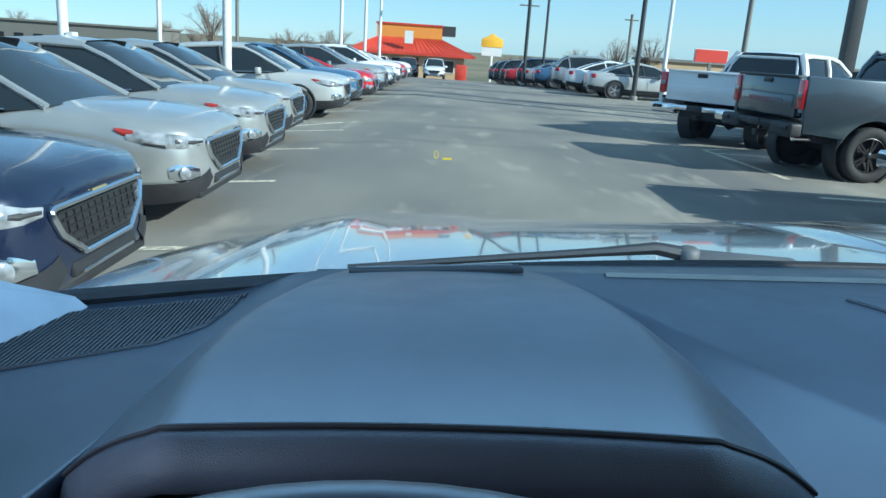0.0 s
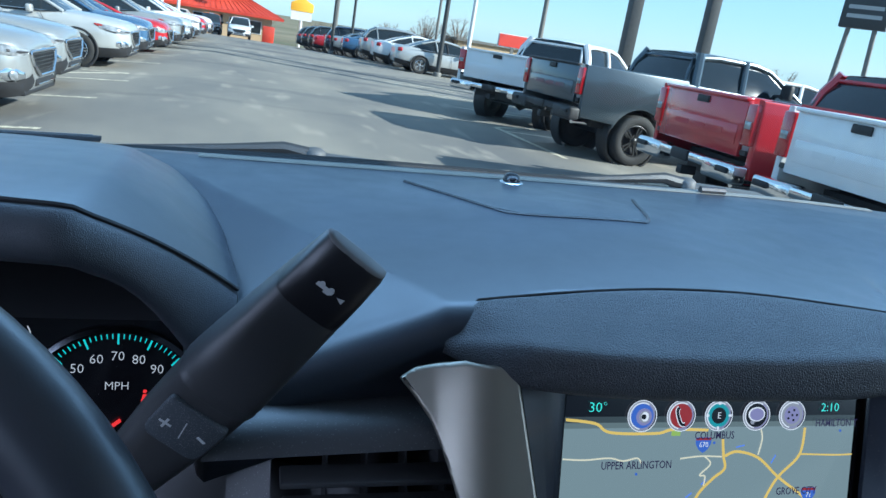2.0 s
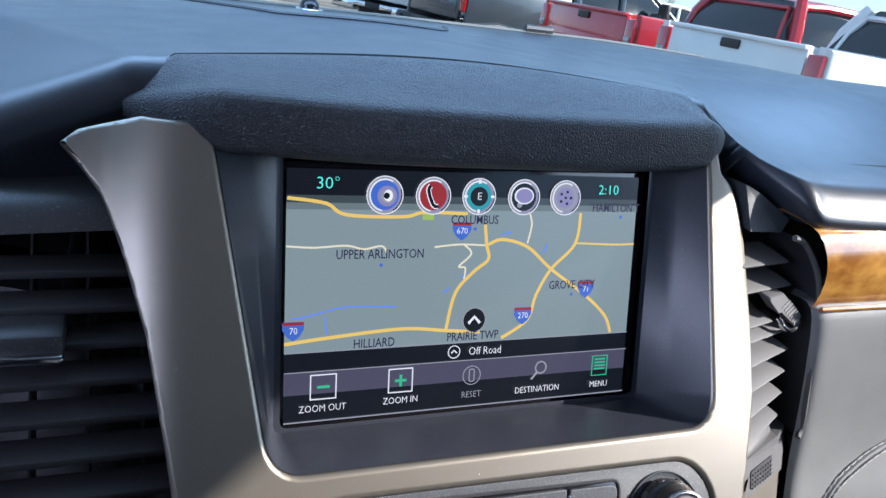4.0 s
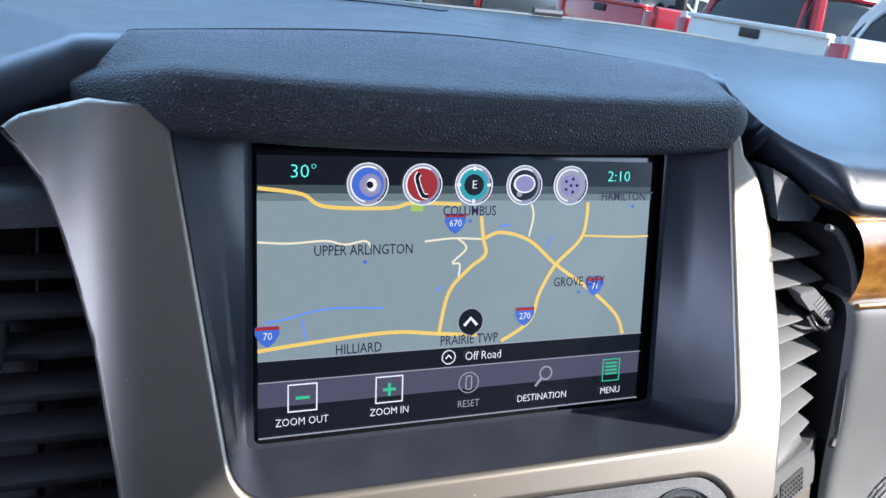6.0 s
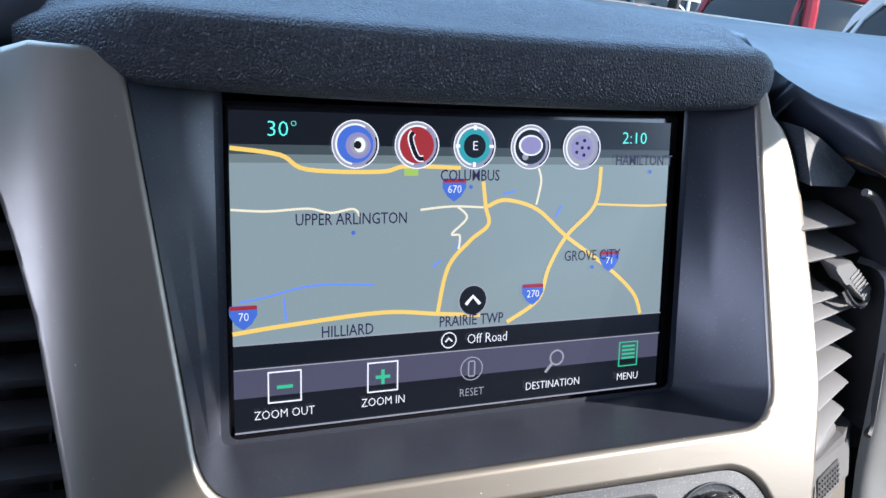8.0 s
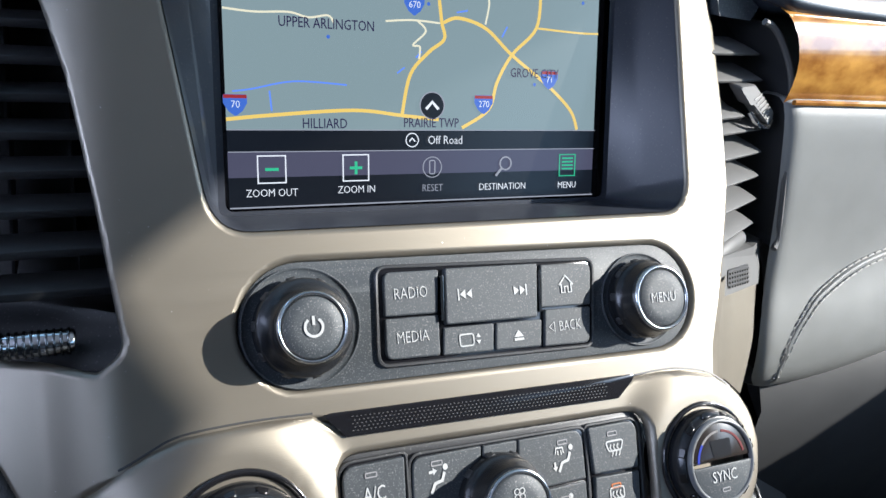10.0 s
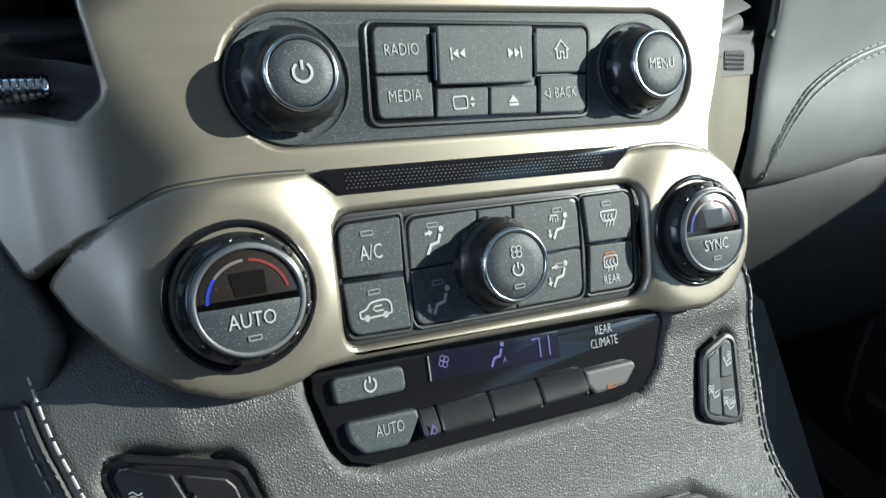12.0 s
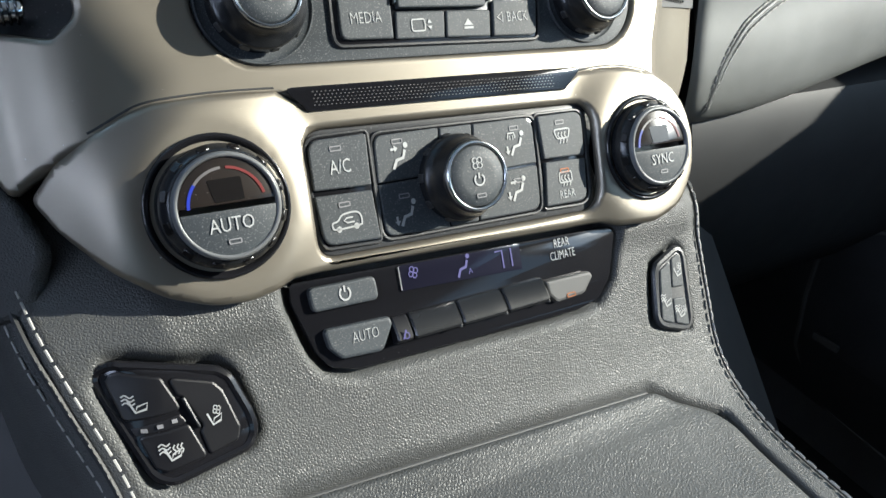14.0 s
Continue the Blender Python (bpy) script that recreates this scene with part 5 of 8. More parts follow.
# padded leather brow over the screen
brow_rows = []
NB = 60
for i in range(NB + 1):
    s = -1 + 2 * i / NB
    x = 0.153 * s
    edge = max(0, (abs(x) - 0.116) / 0.037)
    end_ = max(0, (abs(x) - 0.134) / 0.019)
    yb = brow_back(x)
    yf = -0.0255 + 0.0125 * min(1, abs(x) / 0.116) ** 3 + 0.032 * edge ** 1.35
    zb_ = 1.4020 + 0.012 * math.exp(-(x / 0.15) ** 2) - 0.014 * end_
    zf = 1.4035 - 0.0115 * edge ** 1.3
    zl = 1.3782 + 0.0050 * edge ** 1.5
    r = 0.5 * (zf - zl)
    sec = [(x, yb + 0.004, zb_ - 0.010), (x, yb, zb_ - 0.0006)]
    for t in (0.08, 0.2, 0.4, 0.6, 0.8, 0.92):
        sec.append((x, yb + (yf + 0.011 - yb) * t, zb_ + 0.0010 * (1 - t) + (zf - zb_) * t ** 1.25))
    for a in range(10, 181, 17):
        # a firm upper break, a nearly upright face and a round lower edge
        ca, sa = math.cos(radians(a)), math.sin(radians(a))
        sec.append((x, yf + 0.011 - 0.011 * math.copysign(abs(sa) ** 0.62, sa), zl + r + r * math.copysign(abs(ca) ** 0.75, ca)))
    sec.append((x, yf + 0.050, zl + 0.0008))
    brow_rows.append(sec)
part("screen_brow", loft(brow_rows, False, False), LEATHER, panel, "grained black leather brow over the screen", angle=60)
for s in (-1, 1):
    e = brow_rows[0] if s < 0 else brow_rows[-1]
    bmx = bmesh.new()
    bmx.faces.new([bmx.verts.new(p) for p in e])
    part("brow_end", bmx, LEATHER, panel)
part("brow_seam", tube([(p[1][0], p[1][1] + 0.0015, p[1][2] + 0.0002) for p in brow_rows], 0.0009, 6), DARK, panel)

# lid and sensor on the dash, groove along the glass
top = lambda x, y, o=0.0: Vector((x, y, dash_top(x, y) + o))
part("lid_seam", tube([top(*p, 0.0002) for p in spline([(-0.119, 0.338), (-0.095, 0.286), (-0.070, 0.226), (-0.056, 0.209), (-0.018, 0.202), (0.040, 0.204), (0.053, 0.207), (0.066, 0.230), (0.084, 0.280), (0.100, 0.322)], 6)], 0.0016, 6), DARK, panel)
lidp = [top(*p, 0.0003) for p in rpoly([(-0.116, 0.345), (-0.092, 0.288), (-0.066, 0.228), (-0.050, 0.212), (0.050, 0.210), (0.082, 0.282), (0.100, 0.345)], 0.01, 4)]
bmx = bmesh.new()
bmx.faces.new([bmx.verts.new(p) for p in lidp])
r = bmesh.ops.extrude_face_region(bmx, geom=bmx.faces[:])
bmesh.ops.translate(bmx, verts=[v for v in r["geom"] if isinstance(v, bmesh.types.BMVert)], vec=(0, 0, -0.004))
bmesh.ops.recalc_face_normals(bmx, faces=bmx.faces)
part("speaker_lid", bmx, DASH, panel, "raised lid in the dash top", smooth=False)
sensor = thing("light_sensor", "small round black light sensor on the dash", "sensor")
part("sensor_dome", lathe([(0.0085, -0.002), (0.0085, 0.003), (0.0075, 0.0065), (0.005, 0.009), (0, 0.010)], 24, pose(-0.006, 0.372, dash_top(-0.006, 0.372))), GLOSS, sensor)
part("sensor_base", lathe([(0.0115, -0.002), (0.0115, 0.001), (0.0085, 0.0015)], 24, pose(-0.006, 0.372, dash_top(-0.006, 0.372))), CHROME, sensor)
part("defrost_groove", loft([[top(-0.300 + 0.74 * i / 40, y, o) for i in range(41)] for y, o in ((0.388, 0.0004), (0.391, 0.0018), (0.398, 0.0018), (0.401, 0.0004))], False), plastic("groove_plastic", (0.13, 0.125, 0.105), 0.4), panel, "pale defroster groove")
part("defrost_slit", tube([top(0.215, 0.392, 0.004), top(0.245, 0.392, 0.004)], 0.004, 8), DARK, panel)

# ribbed speaker grille at the driver's corner
grille = thing("speaker_grille", "black finely ribbed speaker grille on the dash", "speaker grille")
GO = [(-0.790, 0.165), (-0.717, 0.201), (-0.637, 0.249), (-0.612, 0.285), (-0.598, 0.352), (-0.660, 0.325), (-0.735, 0.296), (-0.790, 0.27)]
for i in range(60):
    x = -0.786 + i * 0.0032
    ylo = float(np.interp(x, (-0.790, -0.717, -0.637, -0.612, -0.598), (0.165, 0.201, 0.249, 0.285, 0.352)))
    yhi = float(np.interp(x, (-0.790, -0.735, -0.660, -0.598), (0.27, 0.296, 0.325, 0.352)))
    if yhi - ylo > 0.01:
        part("rib", box(0.0018, yhi - ylo, 0.003, Matrix.Translation(top(x, (ylo + yhi) / 2, 0.0006))), DARK, grille, smooth=False)
part("grille_edge", tube([top(*p, 0.0004) for p in rpoly(GO, 0.02, 5)], 0.0016, 6, None, True), DARK, grille)

# ---- instrument hood ----
BLACKSLIT = plastic("slit_black", (0.008, 0.008, 0.009), 0.7)
XC = -0.445
hood_t = thing("instrument_hood", "black padded hood over the instruments with a stitched edge", "instrument hood", kind="structure")


HXC = -0.4385
HOOD_Y = (0.034, 0.10, 0.177, 0.256, 0.337, 0.385, 0.418)
HOOD_OX = (0.182, 0.178, 0.172, 0.160, 0.138, 0.116, 0.090)
HOOD_KX = (0.106, 0.112, 0.110, 0.100, 0.086, 0.072, 0.055)


def hood_section(f):
    """f = 0 at the glass end, 1 at the front edge."""
    y = 0.418 + (0.034 - 0.418) * f
    kx, ox = float(np.interp(y, HOOD_Y, HOOD_KX)), float(np.interp(y, HOOD_Y, HOOD_OX))
    zt = 1.3975 + (1.4485 - 1.3975) * math.sin(f * math.pi / 2) ** 0.9
    zo = 1.392 - 0.002 * f
    sec = []
    for s in np.linspace(-1, 1, 57):
        ax = abs(s) * ox
        t = max(0, (ax - kx) / (ox - kx))
        # soft crease between the flat top and the falling flanks
        z = zt + 0.003 * (1 - min(1, ax / kx) ** 2) + (zo - zt) * (0.62 * t + 0.38 * t * t) * smooth01(-0.02, 0.22, t + 0.06 * (ax > kx))
        sec.append((HXC + math.copysign(ax, s), y + 0.056 * t ** 1.15 * smooth01(0.62, 1.0, f), z))
    a, b = sec[0], sec[-1]
    return [(a[0] - 0.004, a[1] + 0.004, a[2] - 0.05)] + sec + [(b[0] + 0.004, b[1] + 0.004, b[2] - 0.06)]


hs = [hood_section(i / 40) for i in range(41)]
part("hood_top", loft(hs, False), DASH, hood_t, angle=70)
front_ = hs[-1][1:-1]
lip = [front_]
for dy, dz in ((-0.002, -0.0022), (-0.003, -0.0016), (-0.0065, -0.0030), (-0.0105, -0.0070), (-0.0130, -0.0125), (-0.0135, -0.018), (-0.0115, -0.0235), (-0.007, -0.0275), (0.001, -0.030), (0.03, -0.033), (0.085, -0.041)):
    lip.append([(x, y + dy, z + dz * (1 + 1.3 * smooth01(1.440, 1.395, z))) for x, y, z in front_])
part("hood_lip", loft(lip, False), HOODLEATHER, hood_t, "leather-wrapped front edge", angle=70)
part("hood_seam", tube([(x, y - 0.0012, z - 0.0010) for x, y, z in front_], 0.0013, 6), BLACKSLIT, hood_t)
part("display_slit", box(0.140, 0.022, 0.004, pose(-0.446, 0.352, 1.4160, -7, 0, 8), 0.0006), BLACKSLIT, hood_t, "dark head-up display slit")
part("slit_mesh", box(0.128, 0.005, 0.002, pose(-0.447, 0.357, 1.4172, -7, 0, 8)), SLATGREY, hood_t)

# ---- instrument cluster ----
cluster = thing("instrument_cluster", "dark instrument cluster with lit white and teal gauges", "instrument cluster")
CM = pose(XC, 0.125, 1.295, 78, 0, 0)
part("cave", loft([[(XC + s * 0.172, 0.075, z) for s in (-1, 1) for z in ((1.21, 1.375) if s < 0 else (1.375, 1.21))], [(XC + s * 0.166, 0.150, z) for s in (-1, 1) for z in ((1.21, 1.390) if s < 0 else (1.390, 1.21))]]), DARK, cluster)
part("faceplate", moved(flat(rect(-0.172, -0.09, 0.172, 0.085, 0.01), (), 0.002, 0.0002), CM), GLOSS, cluster)
G_TEAL, G_WHITE, G_RED = glowing("gauge_teal", (0.025, 0.275, 0.26), 0.9), glowing("gauge_white", (0.25, 0.26, 0.27), 0.8), glowing("gauge_red", (0.375, 0.015, 0.015), 1.0)
up = Matrix.Translation((0, 0, 0.0022))
for cx, nums, a0, a1, unit in ((0.1195, [str(10 * i) for i in range(15)], 225, -45, "MPH"), (-0.099, ["0", "1", "2", "3", "4", "5", "6"], 225, -45, "")):
    g = part("gauge_ring", moved(lathe([(0.056, 0), (0.056, 0.006), (0.053, 0.007), (0.052, 0.0)], 64), CM @ Matrix.Translation((cx, -0.004, 0.002))), DCHROME, cluster, "gauge with lit numerals")
    ticks = [stroke([(cx + r0 * math.cos(radians(a)), -0.004 + r0 * math.sin(radians(a))), (cx + 0.0505 * math.cos(radians(a)), -0.004 + 0.0505 * math.sin(radians(a)))], w) for i in range(73) for a in [a0 + (a1 - a0) * i / 72] for r0, w in [(0.044, 0.0011) if i % 6 == 0 else (0.0475, 0.0006)]]
    part("tick", moved(merge(*ticks), CM @ up), G_TEAL, g, smooth=False)
    for i, sx in enumerate(nums):
        a = radians(a0 + (a1 - a0) * i / (len(nums) - 1))
        part("numeral", moved(text(sx, 0.0082, 0.0001), CM @ Matrix.Translation((cx + 0.0365 * math.cos(a), -0.004 + 0.0365 * math.sin(a), 0.0024))), G_WHITE, g, smooth=False)
    if unit:
        part("numeral", moved(text(unit, 0.0072, 0.0001), CM @ Matrix.Translation((cx, 0.014, 0.0024))), G_WHITE, g, smooth=False)
    a = radians(222)
    part("needle", moved(stroke([(cx + 0.003, -0.0066), (cx - 0.026, -0.029)], 0.0022, 0.001), CM @ Matrix.Translation((0, 0, 0.004))), G_RED, g)
part("numeral", moved(text("0", 0.017, 0.0001), CM @ Matrix.Translation((0.012, 0.006, 0.0024))), G_WHITE, cluster, smooth=False)
for cx, lo, hi in ((-0.0385, "0", "80"), (0.008, "", ""), (0.055, "", "14")):
    g = part("small_gauge", moved(stroke(arc(cx, 0.042, 0.0165, 150, 390, 30), 0.0007), CM @ up), G_WHITE, cluster, smooth=False)
    for sx, dx in ((lo, -0.008), (hi, 0.008)):
        if sx:
            part("numeral", moved(text(sx, 0.0065, 0.0001), CM @ Matrix.Translation((cx + dx, 0.0335, 0.0024))), G_WHITE, g, smooth=False)

part("warning_lamp", moved(merge(flat(arc(0.1357, 0.0108, 0.0012, 0, 330, 9), (), 0.0001, 0), flat([(0.1335, 0.0045), (0.1379, 0.0045), (0.1368, 0.0090), (0.1346, 0.0090)], (), 0.0001, 0)), CM @ up), G_RED, cluster, "red seat belt lamp", False)
part("door_lamp", moved(merge(flat(rpoly([(0.0795, 0.056), (0.0829, 0.056), (0.0829, 0.0645), (0.0795, 0.0645)], 0.001, 3), (), 0.0001, 0), stroke([(0.0785, 0.0585), (0.0785, 0.0610)], 0.0008)), CM @ up), G_WHITE, cluster, "white open-door lamp", False)
for x0 in (-0.036, 0.062):
    part("level_gauge", moved(merge(stroke([(x0, -0.02), (x0, 0.002)], 0.0005), stroke([(x0 + 0.004, -0.02), (x0 + 0.004, 0.002)], 0.0005), stroke([(x0 - 0.001, 0.002), (x0 + 0.005, 0.002)], 0.0010)), CM @ up), G_TEAL, cluster, "", False)

# ---- steering wheel ----
wheel = thing("steering_wheel", "black leather steering wheel", "steering wheel")
WM = pose(-0.452, -0.157, 1.308, 66, 0, 0)
rim = [WM @ Vector((0.188 * math.cos(2 * math.pi * i / 96), 0.188 * math.sin(2 * math.pi * i / 96), 0)) for i in range(96)]
part("rim", tube(rim, 0.0165, 18, None, True), WHEELLEATHER, wheel, angle=80)
part("hub", moved(box(0.16, 0.13, 0.05, None, 0.02, 3), WM @ Matrix.Translation((0, -0.01, -0.03))), DARK, wheel)
for a in (0, 180, 270):
    part("spoke", moved(box(0.115, 0.035, 0.016, None, 0.005, 2), WM @ Matrix.Rotation(radians(a), 4, "Z") @ Matrix.Translation((0.125, 0, -0.018))), DARK, wheel)
part("rim_stitch", tube([WM @ Vector((0.172 * math.cos(2 * math.pi * i / 96), 0.172 * math.sin(2 * math.pi * i / 96), 0.0045)) for i in range(96)], 0.0010, 6, None, True), DARK, wheel)

# ---- column shift lever ----
lever = thing("shift_lever", "black column shift lever with tow button and plus minus switch", "shift lever")
p1, p0 = Vector((-0.2098, -0.0395, 1.4558)), Vector((-0.325, 0.030, 1.290))
ax = (p1 - p0).normalized()
side = Vector((0.80, -0.05, -0.60))
side = (side - ax * side.dot(ax)).normalized()
nrm = ax.cross(side)
if nrm.y > 0:
    nrm, side = -nrm, -side
LM = Matrix(((side.x, ax.x, nrm.x, p0.x), (side.y, ax.y, nrm.y, p0.y), (side.z, ax.z, nrm.z, p0.z), (0, 0, 0, 1)))
LEN = (p1 - p0).length
rowsl = []
back_ = lambda f: 1 - 0.85 * smooth01(0.80, 1.0, f)
lever_p = lambda w, f, d, a, o=0.0: LM @ Vector((w * math.copysign(abs(math.cos(a)) ** 0.55, math.cos(a)), LEN * f + o, d * math.copysign(abs(math.sin(a)) ** 0.70, math.sin(a)) * (1 if math.sin(a) > 0 else back_(f))))
for f, w, d in ((0, 0.012, 0.011), (0.20, 0.0150, 0.0125), (0.40, 0.0185, 0.0145), (0.555, 0.0196, 0.0152), (0.560, 0.0200, 0.0156), (0.572, 0.0204, 0.0160), (0.582, 0.0198, 0.0155), (0.592, 0.0203, 0.0158), (0.66, 0.0195, 0.0150), (0.75, 0.0182, 0.0138), (0.90, 0.0163, 0.0112), (0.975, 0.0152, 0.0085), (0.992, 0.0148, 0.0078), (1.0, 0.0140, 0.0068)):
    rowsl.append([lever_p(w, f, d, 2 * math.pi * i / 36) for i in range(36)])
part("lever_body", loft(rowsl, True, True), plastic("lever_plastic", (0.028, 0.029, 0.031), 0.42), lever, angle=50)
btn = []
for f, w, d in ((0.858, 0.0166, 0.0122), (0.866, 0.0168, 0.0125), (0.93, 0.0160, 0.0109), (0.985, 0.0151, 0.0086), (1.0, 0.0143, 0.0074)):
    btn.append([lever_p(w, f, d, math.pi * (0.04 + 0.92 * i / 24)) for i in range(25)])
part("end_button", loft(btn, False), SEATKEY, lever, "black tow-mode button", angle=50)
part("end_cap", loft([[lever_p(0.0146 * g, 1.0, 0.0076 * g, 2 * math.pi * i / 32, o) for i in range(32)] for g, o in ((1.0, -0.0005), (0.97, 0.0004), (0.80, 0.0009), (0.40, 0.0011), (0.02, 0.0012))]), SLATGREY, lever, "pale satin end cap", angle=60)
truck_i = merge(flat([(-0.0052, -0.0012), (-0.0010, -0.0012), (0.0022, -0.0012), (0.0022, 0.0004), (0.0006, 0.0022), (-0.0014, 0.0022), (-0.0014, 0.0006), (-0.0052, 0.0006)], (), 0.0002, 0), flat(arc(-0.0034, -0.0014, 0.0011, 0, 330, 9), (), 0.0002, 0), flat(arc(0.0008, -0.0014, 0.0011, 0, 330, 9), (), 0.0002, 0), flat([(0.0044, 0.0), (0.0072, -0.0012), (0.0072, 0.0014)], (), 0.0002, 0))
part("legend", moved(truck_i, LM @ Matrix.Translation((0.0, LEN * 0.925, 0.0112)) @ Matrix.Rotation(math.pi, 4, "Z") @ Matrix.Rotation(radians(-6), 4, "X") @ Matrix.Scale(1.05, 4)), LEGEND, lever, smooth=False)
part("shift_switch", moved(flat(rpoly([(-0.0140, -0.0135), (0.0140, -0.0135), (0.0148, 0.0130), (-0.0148, 0.0130)], [0.006, 0.006, 0.003, 0.003], 4), (), 0.004, 0.0014), LM @ Matrix.Translation((0.0, LEN * 0.470, 0.0126))), PANEL, lever, "plus minus switch")
pm = merge(moved(merge(stroke([(-0.003, 0), (0.003, 0)], 0.0012), stroke([(0, -0.003), (0, 0.003)], 0.0012)), Matrix.Translation((-0.0085, 0.0015, 0))), stroke([(-0.0015, -0.005), (0.0005, 0.005)], 0.0005), stroke([(0.0062, -0.0015), (0.0105, -0.0005)], 0.0014))
pm = moved(pm, Matrix.Rotation(math.pi, 4, "Z"))
part("legend", moved(pm, LM @ Matrix.Translation((0.0, LEN * 0.470, 0.0167))), LEGEND, lever, smooth=False)

# ---- passenger side of the dash ----
def side_section(x):
    """Front profile of the passenger dash from the pad down to the glove box."""
    b = smooth01(0.18, 0.40, x)
    return [(x, -0.020, 1.362), (x, -0.034, 1.356), (x, -0.040 + 0.004 * b, 1.335), (x, -0.040, 1.3125)]


xs2 = [0.163 + (0.80 - 0.163) * i / 50 for i in range(51)]
wood_rows = list(zip(*[[Vector(p) + Vector((max(0, 0.189 - x) * 0.95 * math.sin(math.pi / 2 * k / 12), -0.006 * math.sin(math.pi * k / 12), 0)) for k, p in enumerate(spline(side_section(x), 4))] for x in xs2]))
part("wood_trim", loft(wood_rows, False), WOOD, panel, "glossy burl wood inlay")
part("wood_edge", tube([(0.190 + (0.80 - 0.190) * i / 30, -0.0445, 1.3135) for i in range(31)], 0.0015, 6), WOOD, panel, "rounded lower edge of the wood")
PAD = ((-0.030, 1.3145, 0.186), (-0.044, 1.312, 0.188), (-0.046, 1.28, 0.196), (-0.047, 1.245, 0.2025), (-0.050, 1.215, 0.2045), (-0.057, 1.190, 0.2030), (-0.060, 1.170, 0.2040), (-0.057, 1.150, 0.210), (-0.045, 1.135, 0.228), (-0.020, 1.125, 0.238), (0.05, 1.120, 0.25))


def pad_lift(x, z):
    return 0.035 * smooth01(0.24, 0.5, x) * (1 - smooth01(1.235, 1.275, z))


def pad_y(x, z):
    """Depth of the knee pad's front at a point of it."""
    z0 = z
    for _ in range(6):
        z0 = z - pad_lift(x, z0)
    zs, ys, ls = zip(*[(p[1], p[0], p[2]) for p in reversed(PAD)])
    lx = float(np.interp(z0, zs, ls))
    return float(np.interp(z0, zs, ys)) + 0.02 * ((x - lx) / (0.80 - lx)) ** 2


pad_rows = []
for y, z, lx in spline(PAD, 4):
    xs3 = [lx + (0.80 - lx) * (i / 60) ** 1.5 for i in range(61)]
    pad_rows.append([Vector((lx + 0.085, y + 0.06, z))] + [Vector((x, y + 0.02 * ((x - lx) / (0.80 - lx)) ** 2 + 0.004 * math.exp(-(x - lx) / 0.0025), z + pad_lift(x, z))) for x in xs3])
part("knee_pad", loft(pad_rows, False), PADLEATHER, panel, "grey-black leather knee pad", angle=70)
stitch_line = [(x, pad_y(x, z) - 0.0005, z) for x, z in spline([(0.2250, 1.1430), (0.2215, 1.1620), (0.2235, 1.1778), (0.2321, 1.1929), (0.2480, 1.2072), (0.2858, 1.2237), (0.35, 1.2345), (0.45, 1.2400)], 14)]
stitch_low = [(x, pad_y(x, z) - 0.0005, z) for x, z in spline([(0.2285, 1.1430), (0.2255, 1.1600), (0.2278, 1.1740), (0.2365, 1.1885), (0.2520, 1.2020), (0.2890, 1.2180), (0.35, 1.2285), (0.45, 1.2340)], 14)]


def stitches(name, pts_, parent, length=0.0042, gap=0.0016, r=0.0006):
    """Separate thread stitches along a line."""
    out = bmesh.new()
    ps = [Vector(p) for p in pts_]
    start = ps[0]
    on, left = True, length
    for a, b in zip(ps, ps[1:]):
        seg = (b - a).length
        d = (b - a).normalized()
        pos = 0.0
        while seg - pos > left:
            pos += left
            here = a + d * pos
            if on:
                tube([start, (start + here) / 2 + Vector((0, -0.0002, 0.0002)), here], r, 5, out)
            start = here
            on = not on
            left = length if on else gap
        left -= seg - pos
    return part(name, out, THREAD, parent, "pale thread stitching")


stitches("stitching", stitch_line, panel)
stitches("stitching", stitch_low, panel)
part("seam_ridge", tube([((ax + bx) / 2, (ay + by) / 2 + 0.0006, (az + bz) / 2) for (ax, ay, az), (bx, by, bz) in zip(stitch_line, stitch_low)], 0.0016, 8), PADLEATHER, panel)
part("glove_box", loft([[(0.232 + (0.80 - 0.232) * i / 30, y, z) for i in range(31)] for y, z in ((0.02, 1.150), (-0.040, 1.142), (-0.050, 1.12), (-0.048, 1.08), (-0.03, 0.98), (0.05, 0.87))], False), DARK, panel, "black glove box lid")

# ---- centre console ----
console = thing("centre_console", "black leather centre console with pale stitching and padded lid", "console")
CP = [(-0.050, 1.205), (-0.090, 1.175), (-0.1345, 1.145), (-0.1460, 1.125), (-0.1615, 1.100), (-0.1770, 1.0795), (-0.195, 1.067), (-0.225, 1.060), (-0.28, 1.056), (-0.40, 1.048), (-0.62, 1.040)]
CL = [-0.188, -0.182, -0.172, -0.164, -0.154, -0.150, -0.149, -0.149, -0.150, -0.152, -0.155]
CR = [0.150, 0.146, 0.143, 0.140, 0.139, 0.138, 0.138, 0.136, 0.138, 0.142, 0.146]
NCON = 140
rowsc = []
for (y, z), xl, xr in zip(CP, CL, CR):
    row = [(xl - 0.012, y + 0.03, z - 0.30), (xl - 0.010, y + 0.012, z - 0.06), (xl - 0.007, y + 0.006, z - 0.018), (xl - 0.002, y + 0.003, z - 0.006)]
    row += [(xl + (xr - xl) * t, y, z + 0.0005) for t in np.linspace(0.02, 0.98, NCON)]
    row += [(xr + 0.002, y + 0.003, z - 0.006), (xr + 0.007, y + 0.006, z - 0.018), (xr + 0.010, y + 0.012, z - 0.06), (xr + 0.012, y + 0.03, z - 0.30)]
    rowsc.append([(px_, py_ + 0.5 * max(0, -px_ - 0.128) * smooth01(1.10, 1.17, z) + 0.8 * max(0, px_ - 0.128) * smooth01(1.10, 1.17, z), pz_) for px_, py_, pz_ in row])
